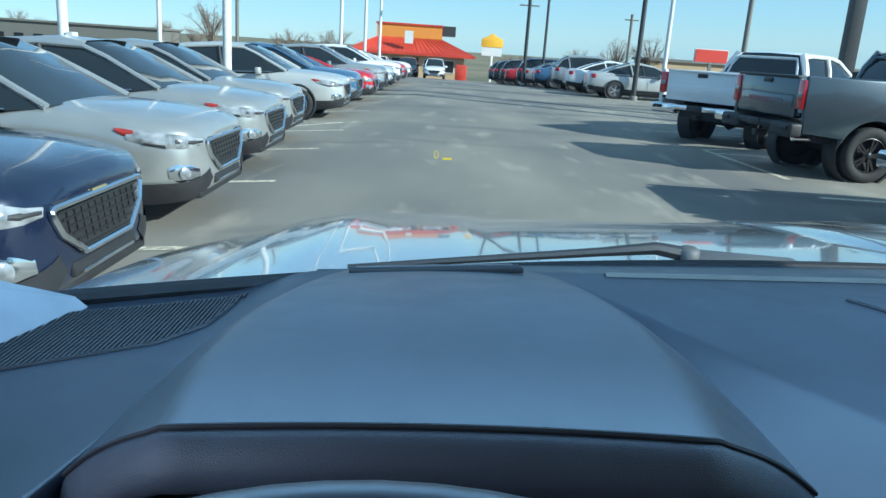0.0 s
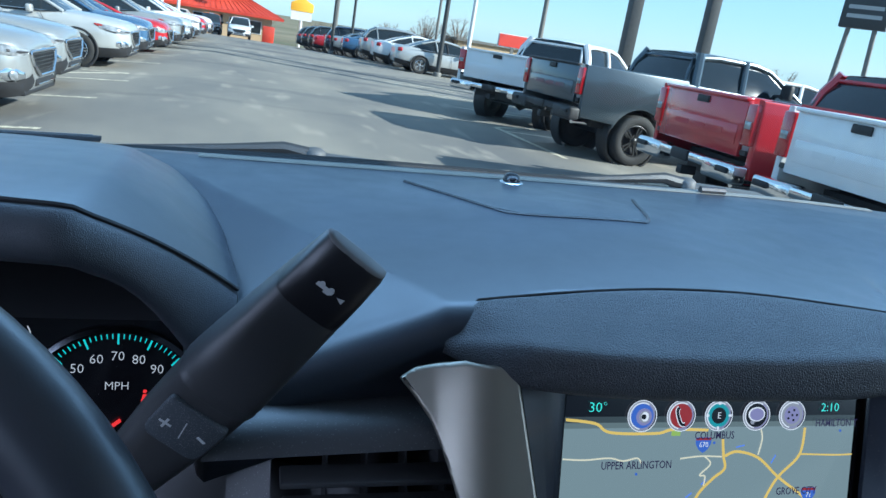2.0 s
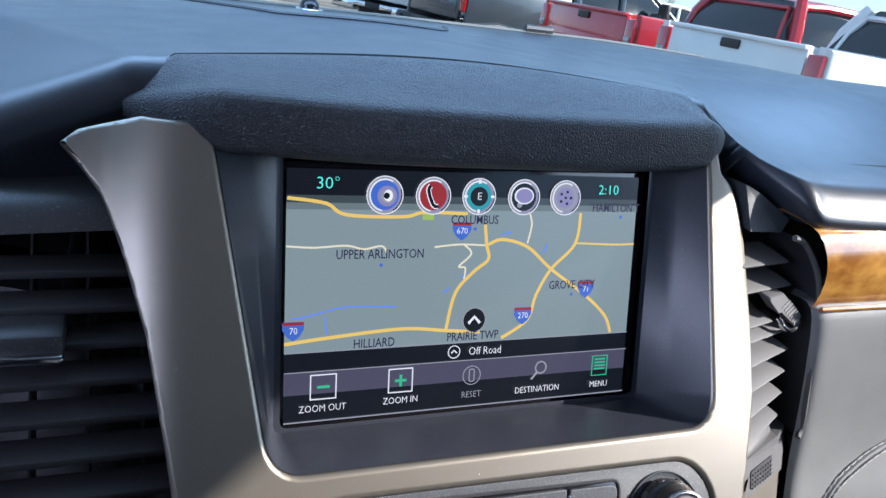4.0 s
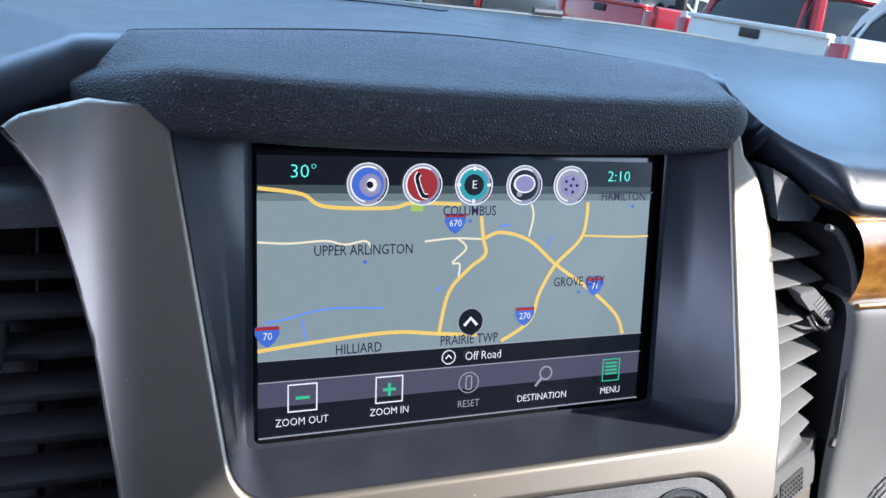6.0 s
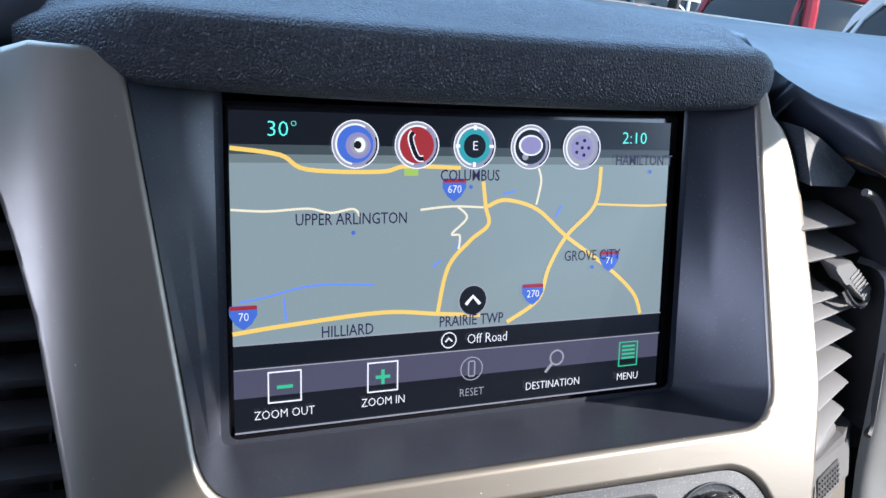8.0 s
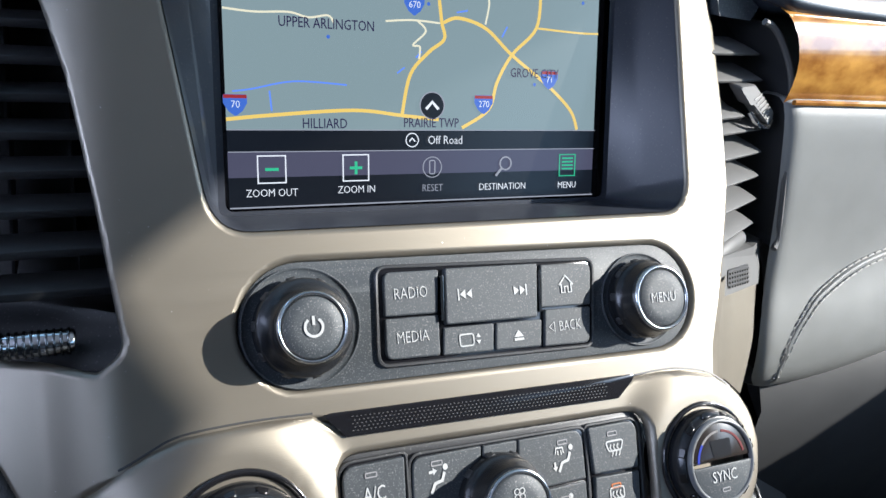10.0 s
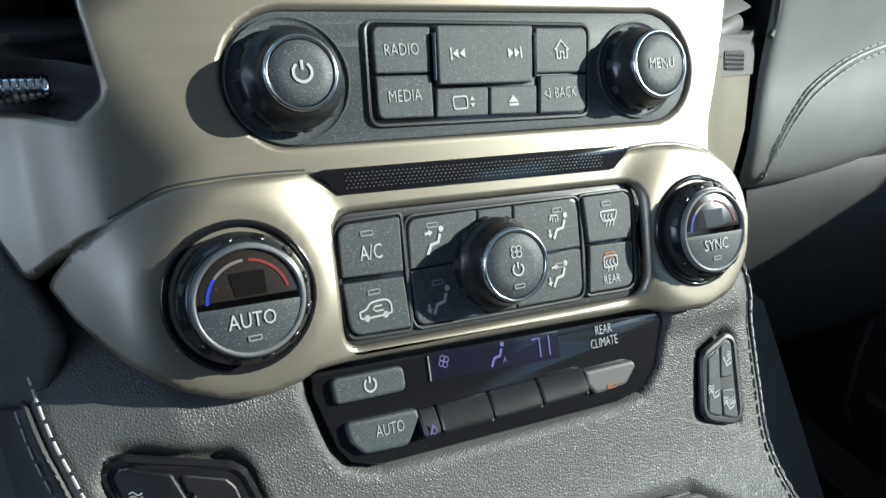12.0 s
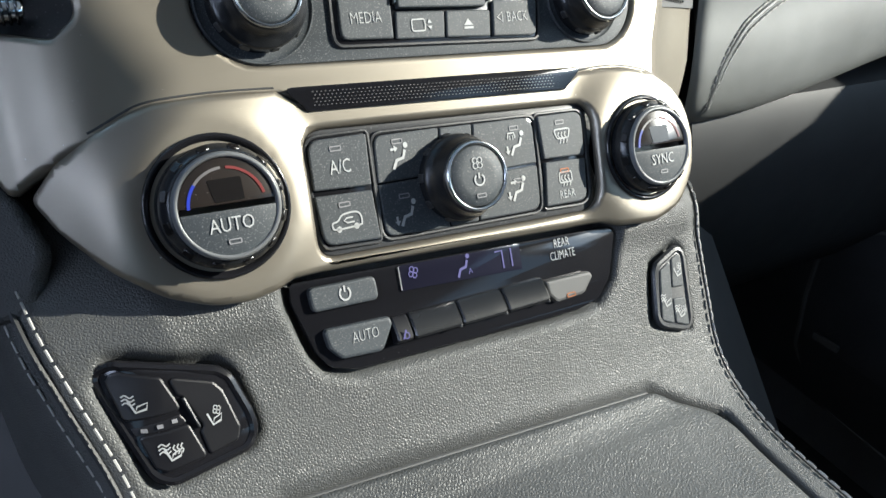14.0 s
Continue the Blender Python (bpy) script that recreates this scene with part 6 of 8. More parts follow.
def inset(outline, a, b):
    """How far a point lies outside an outline (negative: inside)."""
    best, hit_, n_ = 1e9, False, len(outline)
    for i in range(n_):
        (x0, y0), (x1, y1) = outline[i], outline[(i + 1) % n_]
        t = max(0, min(1, ((a - x0) * (x1 - x0) + (b - y0) * (y1 - y0)) / ((x1 - x0) ** 2 + (y1 - y0) ** 2)))
        best = min(best, math.hypot(x0 + (x1 - x0) * t - a, y0 + (y1 - y0) * t - b))
        if (y0 > b) != (y1 > b) and a < x0 + (x1 - x0) * (b - y0) / (y1 - y0):
            hit_ = not hit_
    return -best if hit_ else best


DRIVER_SW = [(-0.1490, 1.1250), (-0.1455, 1.1318), (-0.1395, 1.1322), (-0.1130, 1.1262), (-0.1088, 1.1212), (-0.1050, 1.1075), (-0.1045, 1.1035), (-0.1080, 1.1000), (-0.1340, 1.0962), (-0.1385, 1.0985)]
PASSENGER_SW = [(0.1015, 1.1192), (0.1168, 1.1246), (0.1203, 1.1220), (0.1184, 1.0896), (0.0968, 1.0960)]
LID = [(-0.122, -0.186), (-0.098, -0.1770), (0.082, -0.1845), (0.115, -0.206), (0.127, -0.60), (-0.132, -0.60)]
fine = []
for j in range(len(rowsc[0])):
    fine.append([Vector(p) for p in spline([r_[j] for r_ in rowsc], 12)])
# the leather rolls down into the hollows for panel, switches and lid
for j in range(4, 4 + NCON):
    for q in fine[j]:
        if q.z > 1.085 and -0.17 < q.x < 0.14:
            sunk = 0.0
            for outline, deep, lip_ in ((REAR_OUT, 0.009, 0.0050), (DRIVER_SW, 0.0065, 0.0050), (PASSENGER_SW, 0.0045, 0.0035)):
                sunk = max(sunk, deep * (1 - smooth01(-0.0008, lip_, inset(outline, q.x, q.z))))
            q -= face_n(0, 1.11) * sunk
        if q.y < -0.155:
            q.z -= 0.014 * (1 - smooth01(-0.0030, 0.0040, inset(LID, q.x, q.y)))
part("console_body", loft(fine, False), LEATHER2, console, angle=70)
for idx, lift in ((4, -1), (3 + NCON, 1)):
    ln = [p + Vector((lift * 0.0010, -0.0008, 0.0012)) for p in fine[idx]]
    stitches("stitching", ln[19:], console, 0.0046, 0.0016, 0.0005)
    part("edge_seam", tube([p + Vector((lift * 0.0045, 0.001, -0.0035)) for p in fine[idx]][14:], 0.0011, 6), DARK, console)
    stitches("stitching", [p + Vector((lift * 0.0075, 0.002, -0.0090)) for p in fine[idx]][19:], console, 0.0046, 0.0016, 0.00045)


def con_z(y):
    return float(np.interp(-y, [-p[0] for p in CP], [p[1] for p in CP]))


lid_out = rpoly([(-0.1205, -0.1875), (-0.0970, -0.1785), (0.0815, -0.1860), (0.1135, -0.2070), (0.1255, -0.60), (-0.1305, -0.60)], [0.008, 0.008, 0.018, 0.03, 0.02, 0.02], 7)
lb = flat(lid_out, (), 0.012, 0.004)
for k in range(12):
    bmesh.ops.bisect_plane(lb, geom=lb.verts[:] + lb.edges[:] + lb.faces[:], plane_co=(0, -0.17 - 0.012 * k, 0), plane_no=(0, 1, 0))
for v in lb.verts:
    v.co.z += con_z(v.co.y) - 0.0088
part("lid", lb, leather("lid_leather", (0.058, 0.060, 0.060), 720, 0.00026), console, "padded black leather lid", angle=60)
part("lid_strip", tube([(-0.094, -0.1790, con_z(-0.179) + 0.0006), (0.078, -0.1862, con_z(-0.1862) + 0.0006)], 0.0012, 6), SLATGREY, console, "worn grey edge strip")




def seat_switch(name, outline, keys, marks, label):
    s = thing(name, label, "switch", Matrix.Translation(face_n(0, 1.11) * (-0.0034 if "driver" in name else -0.0018)))
    low_ = 0.0 if "driver" in name else -0.0024
    # passenger block takes greyer plastics: the sun on it is put into the colour
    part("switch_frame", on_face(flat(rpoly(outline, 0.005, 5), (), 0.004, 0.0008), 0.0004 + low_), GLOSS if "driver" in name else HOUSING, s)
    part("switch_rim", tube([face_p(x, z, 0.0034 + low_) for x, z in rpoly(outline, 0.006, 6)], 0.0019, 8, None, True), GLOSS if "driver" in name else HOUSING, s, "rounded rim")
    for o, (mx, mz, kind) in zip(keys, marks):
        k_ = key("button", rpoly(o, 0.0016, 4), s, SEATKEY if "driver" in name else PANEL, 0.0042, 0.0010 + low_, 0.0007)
        icon_ = [stroke([(-0.0030, 0.0022), (-0.0012, -0.0024), (0.0024, -0.0014)], 0.0008), stroke([(-0.0012, -0.0024), (0.0024, -0.0014), (0.0032, 0.0010), (-0.0004, -0.0002)], 0.0005, 0.0001, True)]
        if kind == "fan":
            icon_ += [stroke(arc(0.0014 + 0.0010 * math.cos(a), 0.0028 + 0.0010 * math.sin(a), 0.0008, 0, 330, 8), 0.0004, 0.0001, True) for a in (0.4, 1.97, 3.54, 5.1)]
        else:
            icon_ += [stroke(spline([(-0.0050, 0.0034 - i * 0.0014), (-0.0036, 0.0042 - i * 0.0014), (-0.0022, 0.0032 - i * 0.0014), (-0.0008, 0.0040 - i * 0.0014)], 4), 0.0005) for i in range(3)]
        if kind == "both":
            icon_ += [stroke(spline([(0.0000 + i * 0.0015, -0.0006), (0.0008 + i * 0.0015, 0.0006), (0.0000 + i * 0.0015, 0.0018), (0.0008 + i * 0.0015, 0.0030)], 4), 0.0005) for i in range(3)]
        legend(moved(merge(*icon_), Matrix.Scale(0.80, 4)), mx, mz, k_, 0.0053 + low_)
    return s


seat_switch("driver_seat_switch", [(-0.1492, 1.1298), (-0.1430, 1.1328), (-0.1130, 1.1255), (-0.1090, 1.1226), (-0.1045, 1.1106), (-0.1035, 1.1045), (-0.1070, 1.1000), (-0.1335, 1.0965), (-0.1385, 1.0985), (-0.1480, 1.1225)],
            [[(-0.1446, 1.1300), (-0.1421, 1.1308), (-0.1312, 1.1278), (-0.1267, 1.1168), (-0.1434, 1.1157), (-0.1462, 1.1272)], [(-0.1296, 1.1274), (-0.1147, 1.1225), (-0.1119, 1.1193), (-0.1083, 1.1070), (-0.1100, 1.1029), (-0.1206, 1.1011), (-0.1223, 1.1088), (-0.1209, 1.1103), (-0.1258, 1.1205), (-0.1274, 1.1210)], [(-0.1408, 1.1113), (-0.1254, 1.1121), (-0.1214, 1.1010), (-0.1349, 1.0996), (-0.1379, 1.1014)]],
            [(-0.1387, 1.1204, "heat"), (-0.1166, 1.1117, "fan"), (-0.1320, 1.1049, "both")], "dark seat heating switch block set in leather")
sw_ = bpy.data.objects["driver_seat_switch"]
key("indicator_strip", rpoly([(-0.1424, 1.1135), (-0.1277, 1.1156), (-0.1258, 1.1126), (-0.1413, 1.1112)], 0.0006, 3), sw_, SEATKEY, 0.0036, 0.0010, 0.0004, "narrow strip with three small lamps")
for x, z in ((-0.1386, 1.1128), (-0.1342, 1.1134), (-0.1298, 1.1140)):
    legend(flat(rect(-0.0009, -0.0006, 0.0009, 0.0006, 0.0002, 2), (), 0.0001, 0), x, z, sw_, 0.0048, LEGEND_DIM)
part("slider_bar", on_face(flat(rpoly([(-0.1266, 1.1204), (-0.1252, 1.1206), (-0.1217, 1.1104), (-0.1228, 1.1098)], 0.0005, 3), (), 0.0058, 0.0006), 0.0006), GRIP, sw_, "thin raised bar between the keys")
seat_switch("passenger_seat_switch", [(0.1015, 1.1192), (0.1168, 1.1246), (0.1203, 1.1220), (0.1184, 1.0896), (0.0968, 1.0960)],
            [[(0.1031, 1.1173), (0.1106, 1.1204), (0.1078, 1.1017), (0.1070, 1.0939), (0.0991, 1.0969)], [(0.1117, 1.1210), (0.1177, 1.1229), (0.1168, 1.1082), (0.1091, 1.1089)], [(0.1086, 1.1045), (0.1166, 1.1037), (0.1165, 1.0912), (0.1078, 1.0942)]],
            [(0.1045, 1.1040, "heat"), (0.1145, 1.1150, "fan"), (0.1125, 1.0980, "both")], "seat heating switch block set in leather, coloured paler for full sun")

# ---- the cabin shell ----
TRIM = plastic("cabin_trim", (0.50, 0.51, 0.52), 0.7, 0.0004, 600)
PILLAR = plastic("pillar_trim_grey", (0.30, 0.31, 0.32), 0.6, 0.0004, 600)
CARPET = plastic("carpet", (0.012, 0.012, 0.013), 0.95, 0.001, 400)


def wall_x(name, x, outline, holes, thick, material, label):
    """An upright side wall with openings, from y, z outlines."""
    b = flat(outline, holes, thick, 0.0)
    for v in b.verts:
        v.co = Vector((x + v.co.z, v.co.x, v.co.y))
    return tagged(part(name, b, material, None, "", False), label, "car door", "", "structure")


SIDE = [(0.50, 0.50), (0.50, 1.16), (0.24, 1.33), (0.20, 1.44), (-0.02, 1.86), (-3.0, 1.86), (-3.0, 0.50)]
HOLE_R = [(0.087, 1.34), (-0.317, 1.720), (-0.34, 1.736), (-0.37, 1.741), (-0.525, 1.780), (-0.555, 1.776), (-0.563, 1.722), (-0.59, 1.706), (-0.85, 1.684), (-0.89, 1.34)]
HOLE_L = [(0.10, 1.37), (-0.10, 1.62), (-0.40, 1.74), (-0.78, 1.74), (-0.82, 1.36)]
DOORT = plastic("door_trim", (0.10, 0.10, 0.105), 0.6, 0.0003, 500)
BACKW = [(-1.0, 1.36), (-1.0, 1.74), (-1.70, 1.74), (-1.75, 1.36)]
wall_x("wall_right", 0.76, SIDE, [HOLE_R, BACKW], 0.06, DOORT, "dark passenger side door and pillar trim")
wall_x("wall_left", -0.98, SIDE, [HOLE_L, BACKW], 0.06, DOORT, "dark driver side door and pillar trim")
for nm, sx, sy, sz, m in (("floor", 1.7, 4.0, 0.04, pose(-0.05, -1.0, 0.52)), ("ceiling", 1.7, 3.05, 0.04, pose(-0.05, -1.5, 1.88)), ("wall_rear", 1.7, 0.04, 1.4, pose(-0.05, -3.0, 1.2)), ("wall_front", 1.62, 0.03, 0.62, pose(-0.05, 0.62, 0.86))):
    tagged(part(nm, box(sx, sy, sz, m), CARPET if nm in ("floor", "wall_front") else TRIM, None, "", False), {"floor": "black carpet floor", "ceiling": "grey cloth headliner", "wall_rear": "dark rear of the cabin", "wall_front": "black firewall carpet"}[nm], "cabin", "", "structure")
for s, x in ((-1, -0.90), (1, 0.80)):
    p = tube([(x + 0.03 * s, 0.235, 1.350), (x + 0.02 * s, 0.125, 1.58), (x - 0.02 * s, -0.03, 1.84)], [0.036, 0.036, 0.034], 12)
    tagged(part("pillar_trim", p, TRIM), "grey windscreen pillar trim", "pillar trim", "", "structure")
tagged(part("pillar_foot", loft([[(-0.712, 0.318, 1.386), (-0.724, 0.270, 1.386), (-0.738, 0.225, 1.386), (-0.758, 0.170, 1.386), (-0.780, 0.10, 1.386)], [(-0.724, 0.316, 1.3985), (-0.738, 0.268, 1.401), (-0.754, 0.222, 1.404), (-0.775, 0.168, 1.410), (-0.798, 0.10, 1.416)], [(-0.772, 0.308, 1.412), (-0.785, 0.262, 1.424), (-0.798, 0.215, 1.436), (-0.815, 0.160, 1.455), (-0.835, 0.095, 1.480)], [(-0.860, 0.30, 1.445), (-0.868, 0.25, 1.470), (-0.876, 0.20, 1.50), (-0.886, 0.15, 1.53), (-0.896, 0.09, 1.57)]], False), PILLAR, None, "", True, 80), "pale grey pillar trim foot at the dash corner", "pillar trim", "", "structure")
door = thing("passenger_door", "black passenger door card with a speaker panel", "car door")
part("door_card", box(0.03, 0.95, 0.62, pose(0.700, -0.30, 0.98, 0, 3, 0), 0.012), DARK, door)
SPK = [(-0.30, 0.66), (-0.03, 0.675), (0.023, 0.700), (0.049, 0.732), (0.062, 0.80), (0.066, 0.85), (0.058, 0.895), (0.006, 0.925), (-0.30, 0.95)]
spk = flat(rpoly(SPK, 0.03, 5), (), 0.012, 0.004)
for v in spk.verts:
    v.co = Vector((0.685 - v.co.z, v.co.x, v.co.y))
bmesh.ops.recalc_face_normals(spk, faces=spk.faces)
part("speaker_panel", spk, HOUSING, door)
part("speaker_trim", tube([(0.674, y, z) for y, z in rpoly(SPK, 0.03, 5)], 0.0035, 6, None, True), SLATGREY, door, "pale trim line round the speaker")
part("speaker_badge", box(0.006, 0.036, 0.010, pose(0.672, 0.014, 0.760, -2, 0, 0), 0.002), SLATGREY, door)
part("seat_edge", box(0.40, 0.40, 0.10, pose(0.42, -0.62, 0.90, 4, 0, 0), 0.04, 3), CARPET, door)

wind = bmesh.new()
loft([[(x, glass_y(x) + 0.012, 1.380), (x, 0.24 - 0.14 * x * x, 1.615), (x, -0.03 - 0.04 * (x + 0.05) ** 2, 1.858)] for x in np.linspace(-0.93, 0.82, 16)], False, False, wind)
g = tagged(part("window_1", wind, GLASS), "clear windscreen glass", "windscreen", "", "structure")
g.visible_shadow = False
hud = thing("head_up_display", "small yellow speed reading on the windscreen", "display")
HUDM = pose(-0.4466, 0.30, 1.517, 82, 0, 0)
HY = glowing("hud_yellow", (0.38, 0.31, 0.03), 1.0)
part("numeral", moved(text("0", 0.0088, 0.0), HUDM), HY, hud, smooth=False)
part("unit_bar", moved(stroke([(0.0045, -0.0025), (0.0110, -0.0025)], 0.0016), HUDM), HY, hud, smooth=False)

# ---- bonnet, cowl and wipers ----
CARPAINT = paint("bonnet_silver_paint", (0.46, 0.48, 0.50), 0.75, 0.22, 1.0)
bonnet = thing("bonnet", "silver car bonnet reflecting the sky", "car bonnet", kind="structure")


def bonnet_z(x, y):
    z = 1.316 - 0.078 * (y - 0.65) - 0.074 * (y - 0.65) ** 2
    ax = abs(x + 0.05)
    z += 0.014 * smooth01(0.50, 0.60, ax) * (1 - smooth01(0.66, 0.80, ax)) - 0.010 * (1 - smooth01(0.30, 0.36, ax))
    z -= 0.24 * max(0, ax - 0.45) ** 1.6
    return z


def fall(x):
    return 0.24 * max(0, abs(x + 0.05) - 0.45) ** 1.6


bx = [-1.02 + 1.94 * i / 90 for i in range(91)]
rb_ = [[(x, y, bonnet_z(x, y)) for x in bx for y in [glass_y(x) + 0.165 + (1.78 - 0.22 * x * x - glass_y(x) - 0.165) * j / 30]] for j in range(31)]
rb_.append([(x, 1.83 - 0.22 * x * x, bonnet_z(x, 1.78) - 0.05) for x in bx])
rb_.append([(x, 1.87 - 0.22 * x * x, bonnet_z(x, 1.78) - 0.55) for x in bx])
part("bonnet_skin", loft(rb_, False), CARPAINT, bonnet, angle=60)
part("cowl", loft([[(x, glass_y(x) + 0.016, 1.370 - 0.5 * fall(x)), (x, glass_y(x) + 0.08, 1.358 - fall(x)), (x, glass_y(x) + 0.16, 1.334 - fall(x)), (x, glass_y(x) + 0.175, 1.30 - fall(x)), (x, glass_y(x) + 0.18, 1.22 - fall(x))] for x in np.linspace(-0.98, 0.90, 30)], False), DARK, bonnet, "black plastic cowl")
part("glass_edge", tube([(x, glass_y(x) + 0.012, 1.3850 - 0.012 * x) for x in np.linspace(-0.93, 0.82, 30)], 0.0075, 8), BLACKSLIT, bonnet, "black windscreen edge")
for xa, xb in ((-0.190, -0.54), (0.28, -0.08)):
    w_ = thing("windscreen_wiper", "black wiper arm parked on the cowl", "wiper", group="windscreen wipers")
    part("wiper_arm", tube([(xa, 0.532, 1.384), (xa - 0.03, 0.530, 1.390), (xa - 0.09, 0.524, 1.386), (xb, 0.515, 1.366)], [0.008, 0.007, 0.005, 0.003], 8), DARK, w_)
    part("wiper_blade", tube([(xa - 0.03, 0.514, 1.374), (xb - 0.03, 0.506, 1.362)], 0.004, 6), DARK, w_)
    part("pivot_cap", lathe([(0.012, 0), (0.012, 0.008), (0.007, 0.012), (0, 0.012)], 20, pose(xa + 0.005, 0.532, 1.380)), SLATGREY, w_)
    part("pivot_cover", box(0.13, 0.035, 0.014, pose(xa + 0.060, 0.540, 1.374, 0, 3, -4), 0.005), SLATGREY, w_, "grey pivot cover")

# ---- the parking lot ----
# the car leans a little on it: the lot has its own frame
LX = Vector((1, 0, -0.044)).normalized()
LZ = Vector((0.044, 0.014, 1)).normalized()
LY = LZ.cross(LX)
LOT = Matrix(((LX.x, LY.x, LZ.x, 0), (LX.y, LY.y, LZ.y, 0), (LX.z, LY.z, LZ.z, 0.041), (0, 0, 0, 1)))


def lot_z(x, y):
    # falls away beyond the lot, and to the left of the aisle for drainage
    return -0.036 * max(0, min(y, 110) - 36) + 0.085 * max(-8, min(0, x + 1.6)) * (1 - smooth01(26, 60, y))


def lot_pose(x, y, rz=0.0, z=0.0):
    return LOT @ pose(x, y, lot_z(x, y) + z, 0, 0, rz)


def bay_pose(x, y):
    """Where a car stands on the left bays, that lean away from the aisle."""
    return LOT @ pose(x, y, lot_z(x, y), 0, -4.8 * (1 - smooth01(26, 60, y)), 0)


m = Mat("asphalt", (0.075, 0.078, 0.080), 0.85)
m.base(m.noise(0.35, 6, (1, 0.45, 1)), 0.36, 0.68, (0.140, 0.136, 0.128), (0.275, 0.252, 0.208))
m.speckle(m.noise(1.1, 8, (1.6, 0.5, 1)), 0.57, 0.80, (0.40, 0.36, 0.29))
m.speckle(m.noise(0.22, 6, (0.35, 1.4, 1)), 0.56, 0.64, (0.105, 0.104, 0.102))
m.speckle(m.noise(120, 2), 0.62, 0.72, (0.31, 0.30, 0.28))
m.bump(m.noise(90, 3), 0.006)
ASPHALT = m.m
m = Mat("dry_field", (0.16, 0.14, 0.09), 0.95)
m.base(m.noise(0.05, 5), 0.35, 0.65, (0.10, 0.10, 0.05), (0.22, 0.18, 0.11))
FIELD = m.m
gx = [-400, -150, -60, -30, -15, -9.6, -8, -4, -1.6, 0, 4, 8, 15, 30, 60, 150, 400]
gy = [-80, -30, -10, 0, 5, 10, 15, 20, 25, 30, 36, 40, 50, 60, 70, 80, 90, 110, 140, 200, 400, 1500]
b = loft([[(x, y, lot_z(x, y)) for x in gx] for y in gy], False)
for f in b.faces:
    c = f.calc_center_median()
    if f.normal.z < 0:
        f.normal_flip()
    f.material_index = 1 if c.y > 95 or abs(c.x) > 80 else 0
g = part("ground", b, [ASPHALT, FIELD], None)
g.matrix_world = LOT
tagged(g, "worn grey asphalt parking lot with sandy stains", "asphalt", "", "structure")
m = Mat("line_paint", (0.52, 0.48, 0.36), 0.8)
m.base(m.noise(14, 5), 0.38, 0.60, (0.34, 0.31, 0.25), (0.72, 0.66, 0.50))
LINEP = m.m


def line(x0, y0, x1, y1, w=0.12):
    a, c = Vector((x0, y0, 0)), Vector((x1, y1, 0))
    d = (c - a).normalized()
    s = Vector((-d.y, d.x, 0)) * w / 2
    bb = loft([[p + s + Vector((0, 0, lot_z(p.x, p.y) + 0.005)), p - s + Vector((0, 0, lot_z(p.x, p.y) + 0.005))] for p in (a, c)], False)
    for f in bb.faces:
        if f.normal.z < 0:
            f.normal_flip()
    ob = part("parking_line", bb, LINEP, None, "", False)
    ob.matrix_world = LOT
    tagged(ob, "worn pale painted parking line on asphalt", "parking line", "parking lines", "structure")


for y in (2.4, 5.30, 8.33, 11.25, 13.95, 18.5, 21.4, 24.2, 27.0, 29.8, 32.6):
    line(-2.43, y, -7.6, y)
line(-2.66, 15.50, -3.7, 14.85), line(-2.66, 15.50, -3.7, 15.8)
for y in (3.4, 6.1, 9.3, 13.6, 17.4, 20.2, 23.0, 25.8):
    line(4.3, y, 9.6, y)
line(4.35, 14.05, 4.55, 10.8), line(4.35, 14.05, 6.3, 15.3)

# ---- vehicles ----
TYRE_R, RIMM = RUBBER, Mat("alloy_rim", (0.55, 0.56, 0.57), 0.25, 0.9).m
RIMD = Mat("dark_rim", (0.05, 0.05, 0.05), 0.3, 0.6).m
CARGLASS = Mat("tinted_glass", (0.015, 0.020, 0.024), 0.04, 0.0, 0.6).m
BLACKT = plastic("black_trim", (0.020, 0.020, 0.022), 0.55, 0.0002, 300)
LAMPR = Mat("red_lamp", (0.42, 0.012, 0.018), 0.12, 0, 0.5, 1.0).m
m = Mat("clear_lamp", (0.40, 0.42, 0.44), 0.08, 0.3, 0.5, 1.0)
m.base(m.noise(9, 2), 0.35, 0.65, (0.16, 0.17, 0.18), (0.46, 0.48, 0.50))
LAMPW = m.m
LAMPA = Mat("amber_marker", (0.30, 0.022, 0.012), 0.15, 0, 0.5, 1.0).m
PAINTS = {"silver": paint("silver_paint", (0.40, 0.41, 0.405), 0.55, 0.28), "navy": paint("navy_paint", (0.012, 0.020, 0.050), 0.3, 0.2), "white": paint("white_paint", (0.74, 0.75, 0.76), 0.0, 0.35), "grey": paint("satin_grey_paint", (0.055, 0.075, 0.092), 0.4, 0.30),
          "red": paint("red_paint", (0.45, 0.016, 0.026), 0.2, 0.25), "black": paint("black_paint", (0.012, 0.012, 0.013), 0.1, 0.2), "blue": paint("blue_paint", (0.07, 0.15, 0.27), 0.4, 0.25), "pale": paint("pale_silver_paint", (0.50, 0.51, 0.50), 0.3, 0.3)}


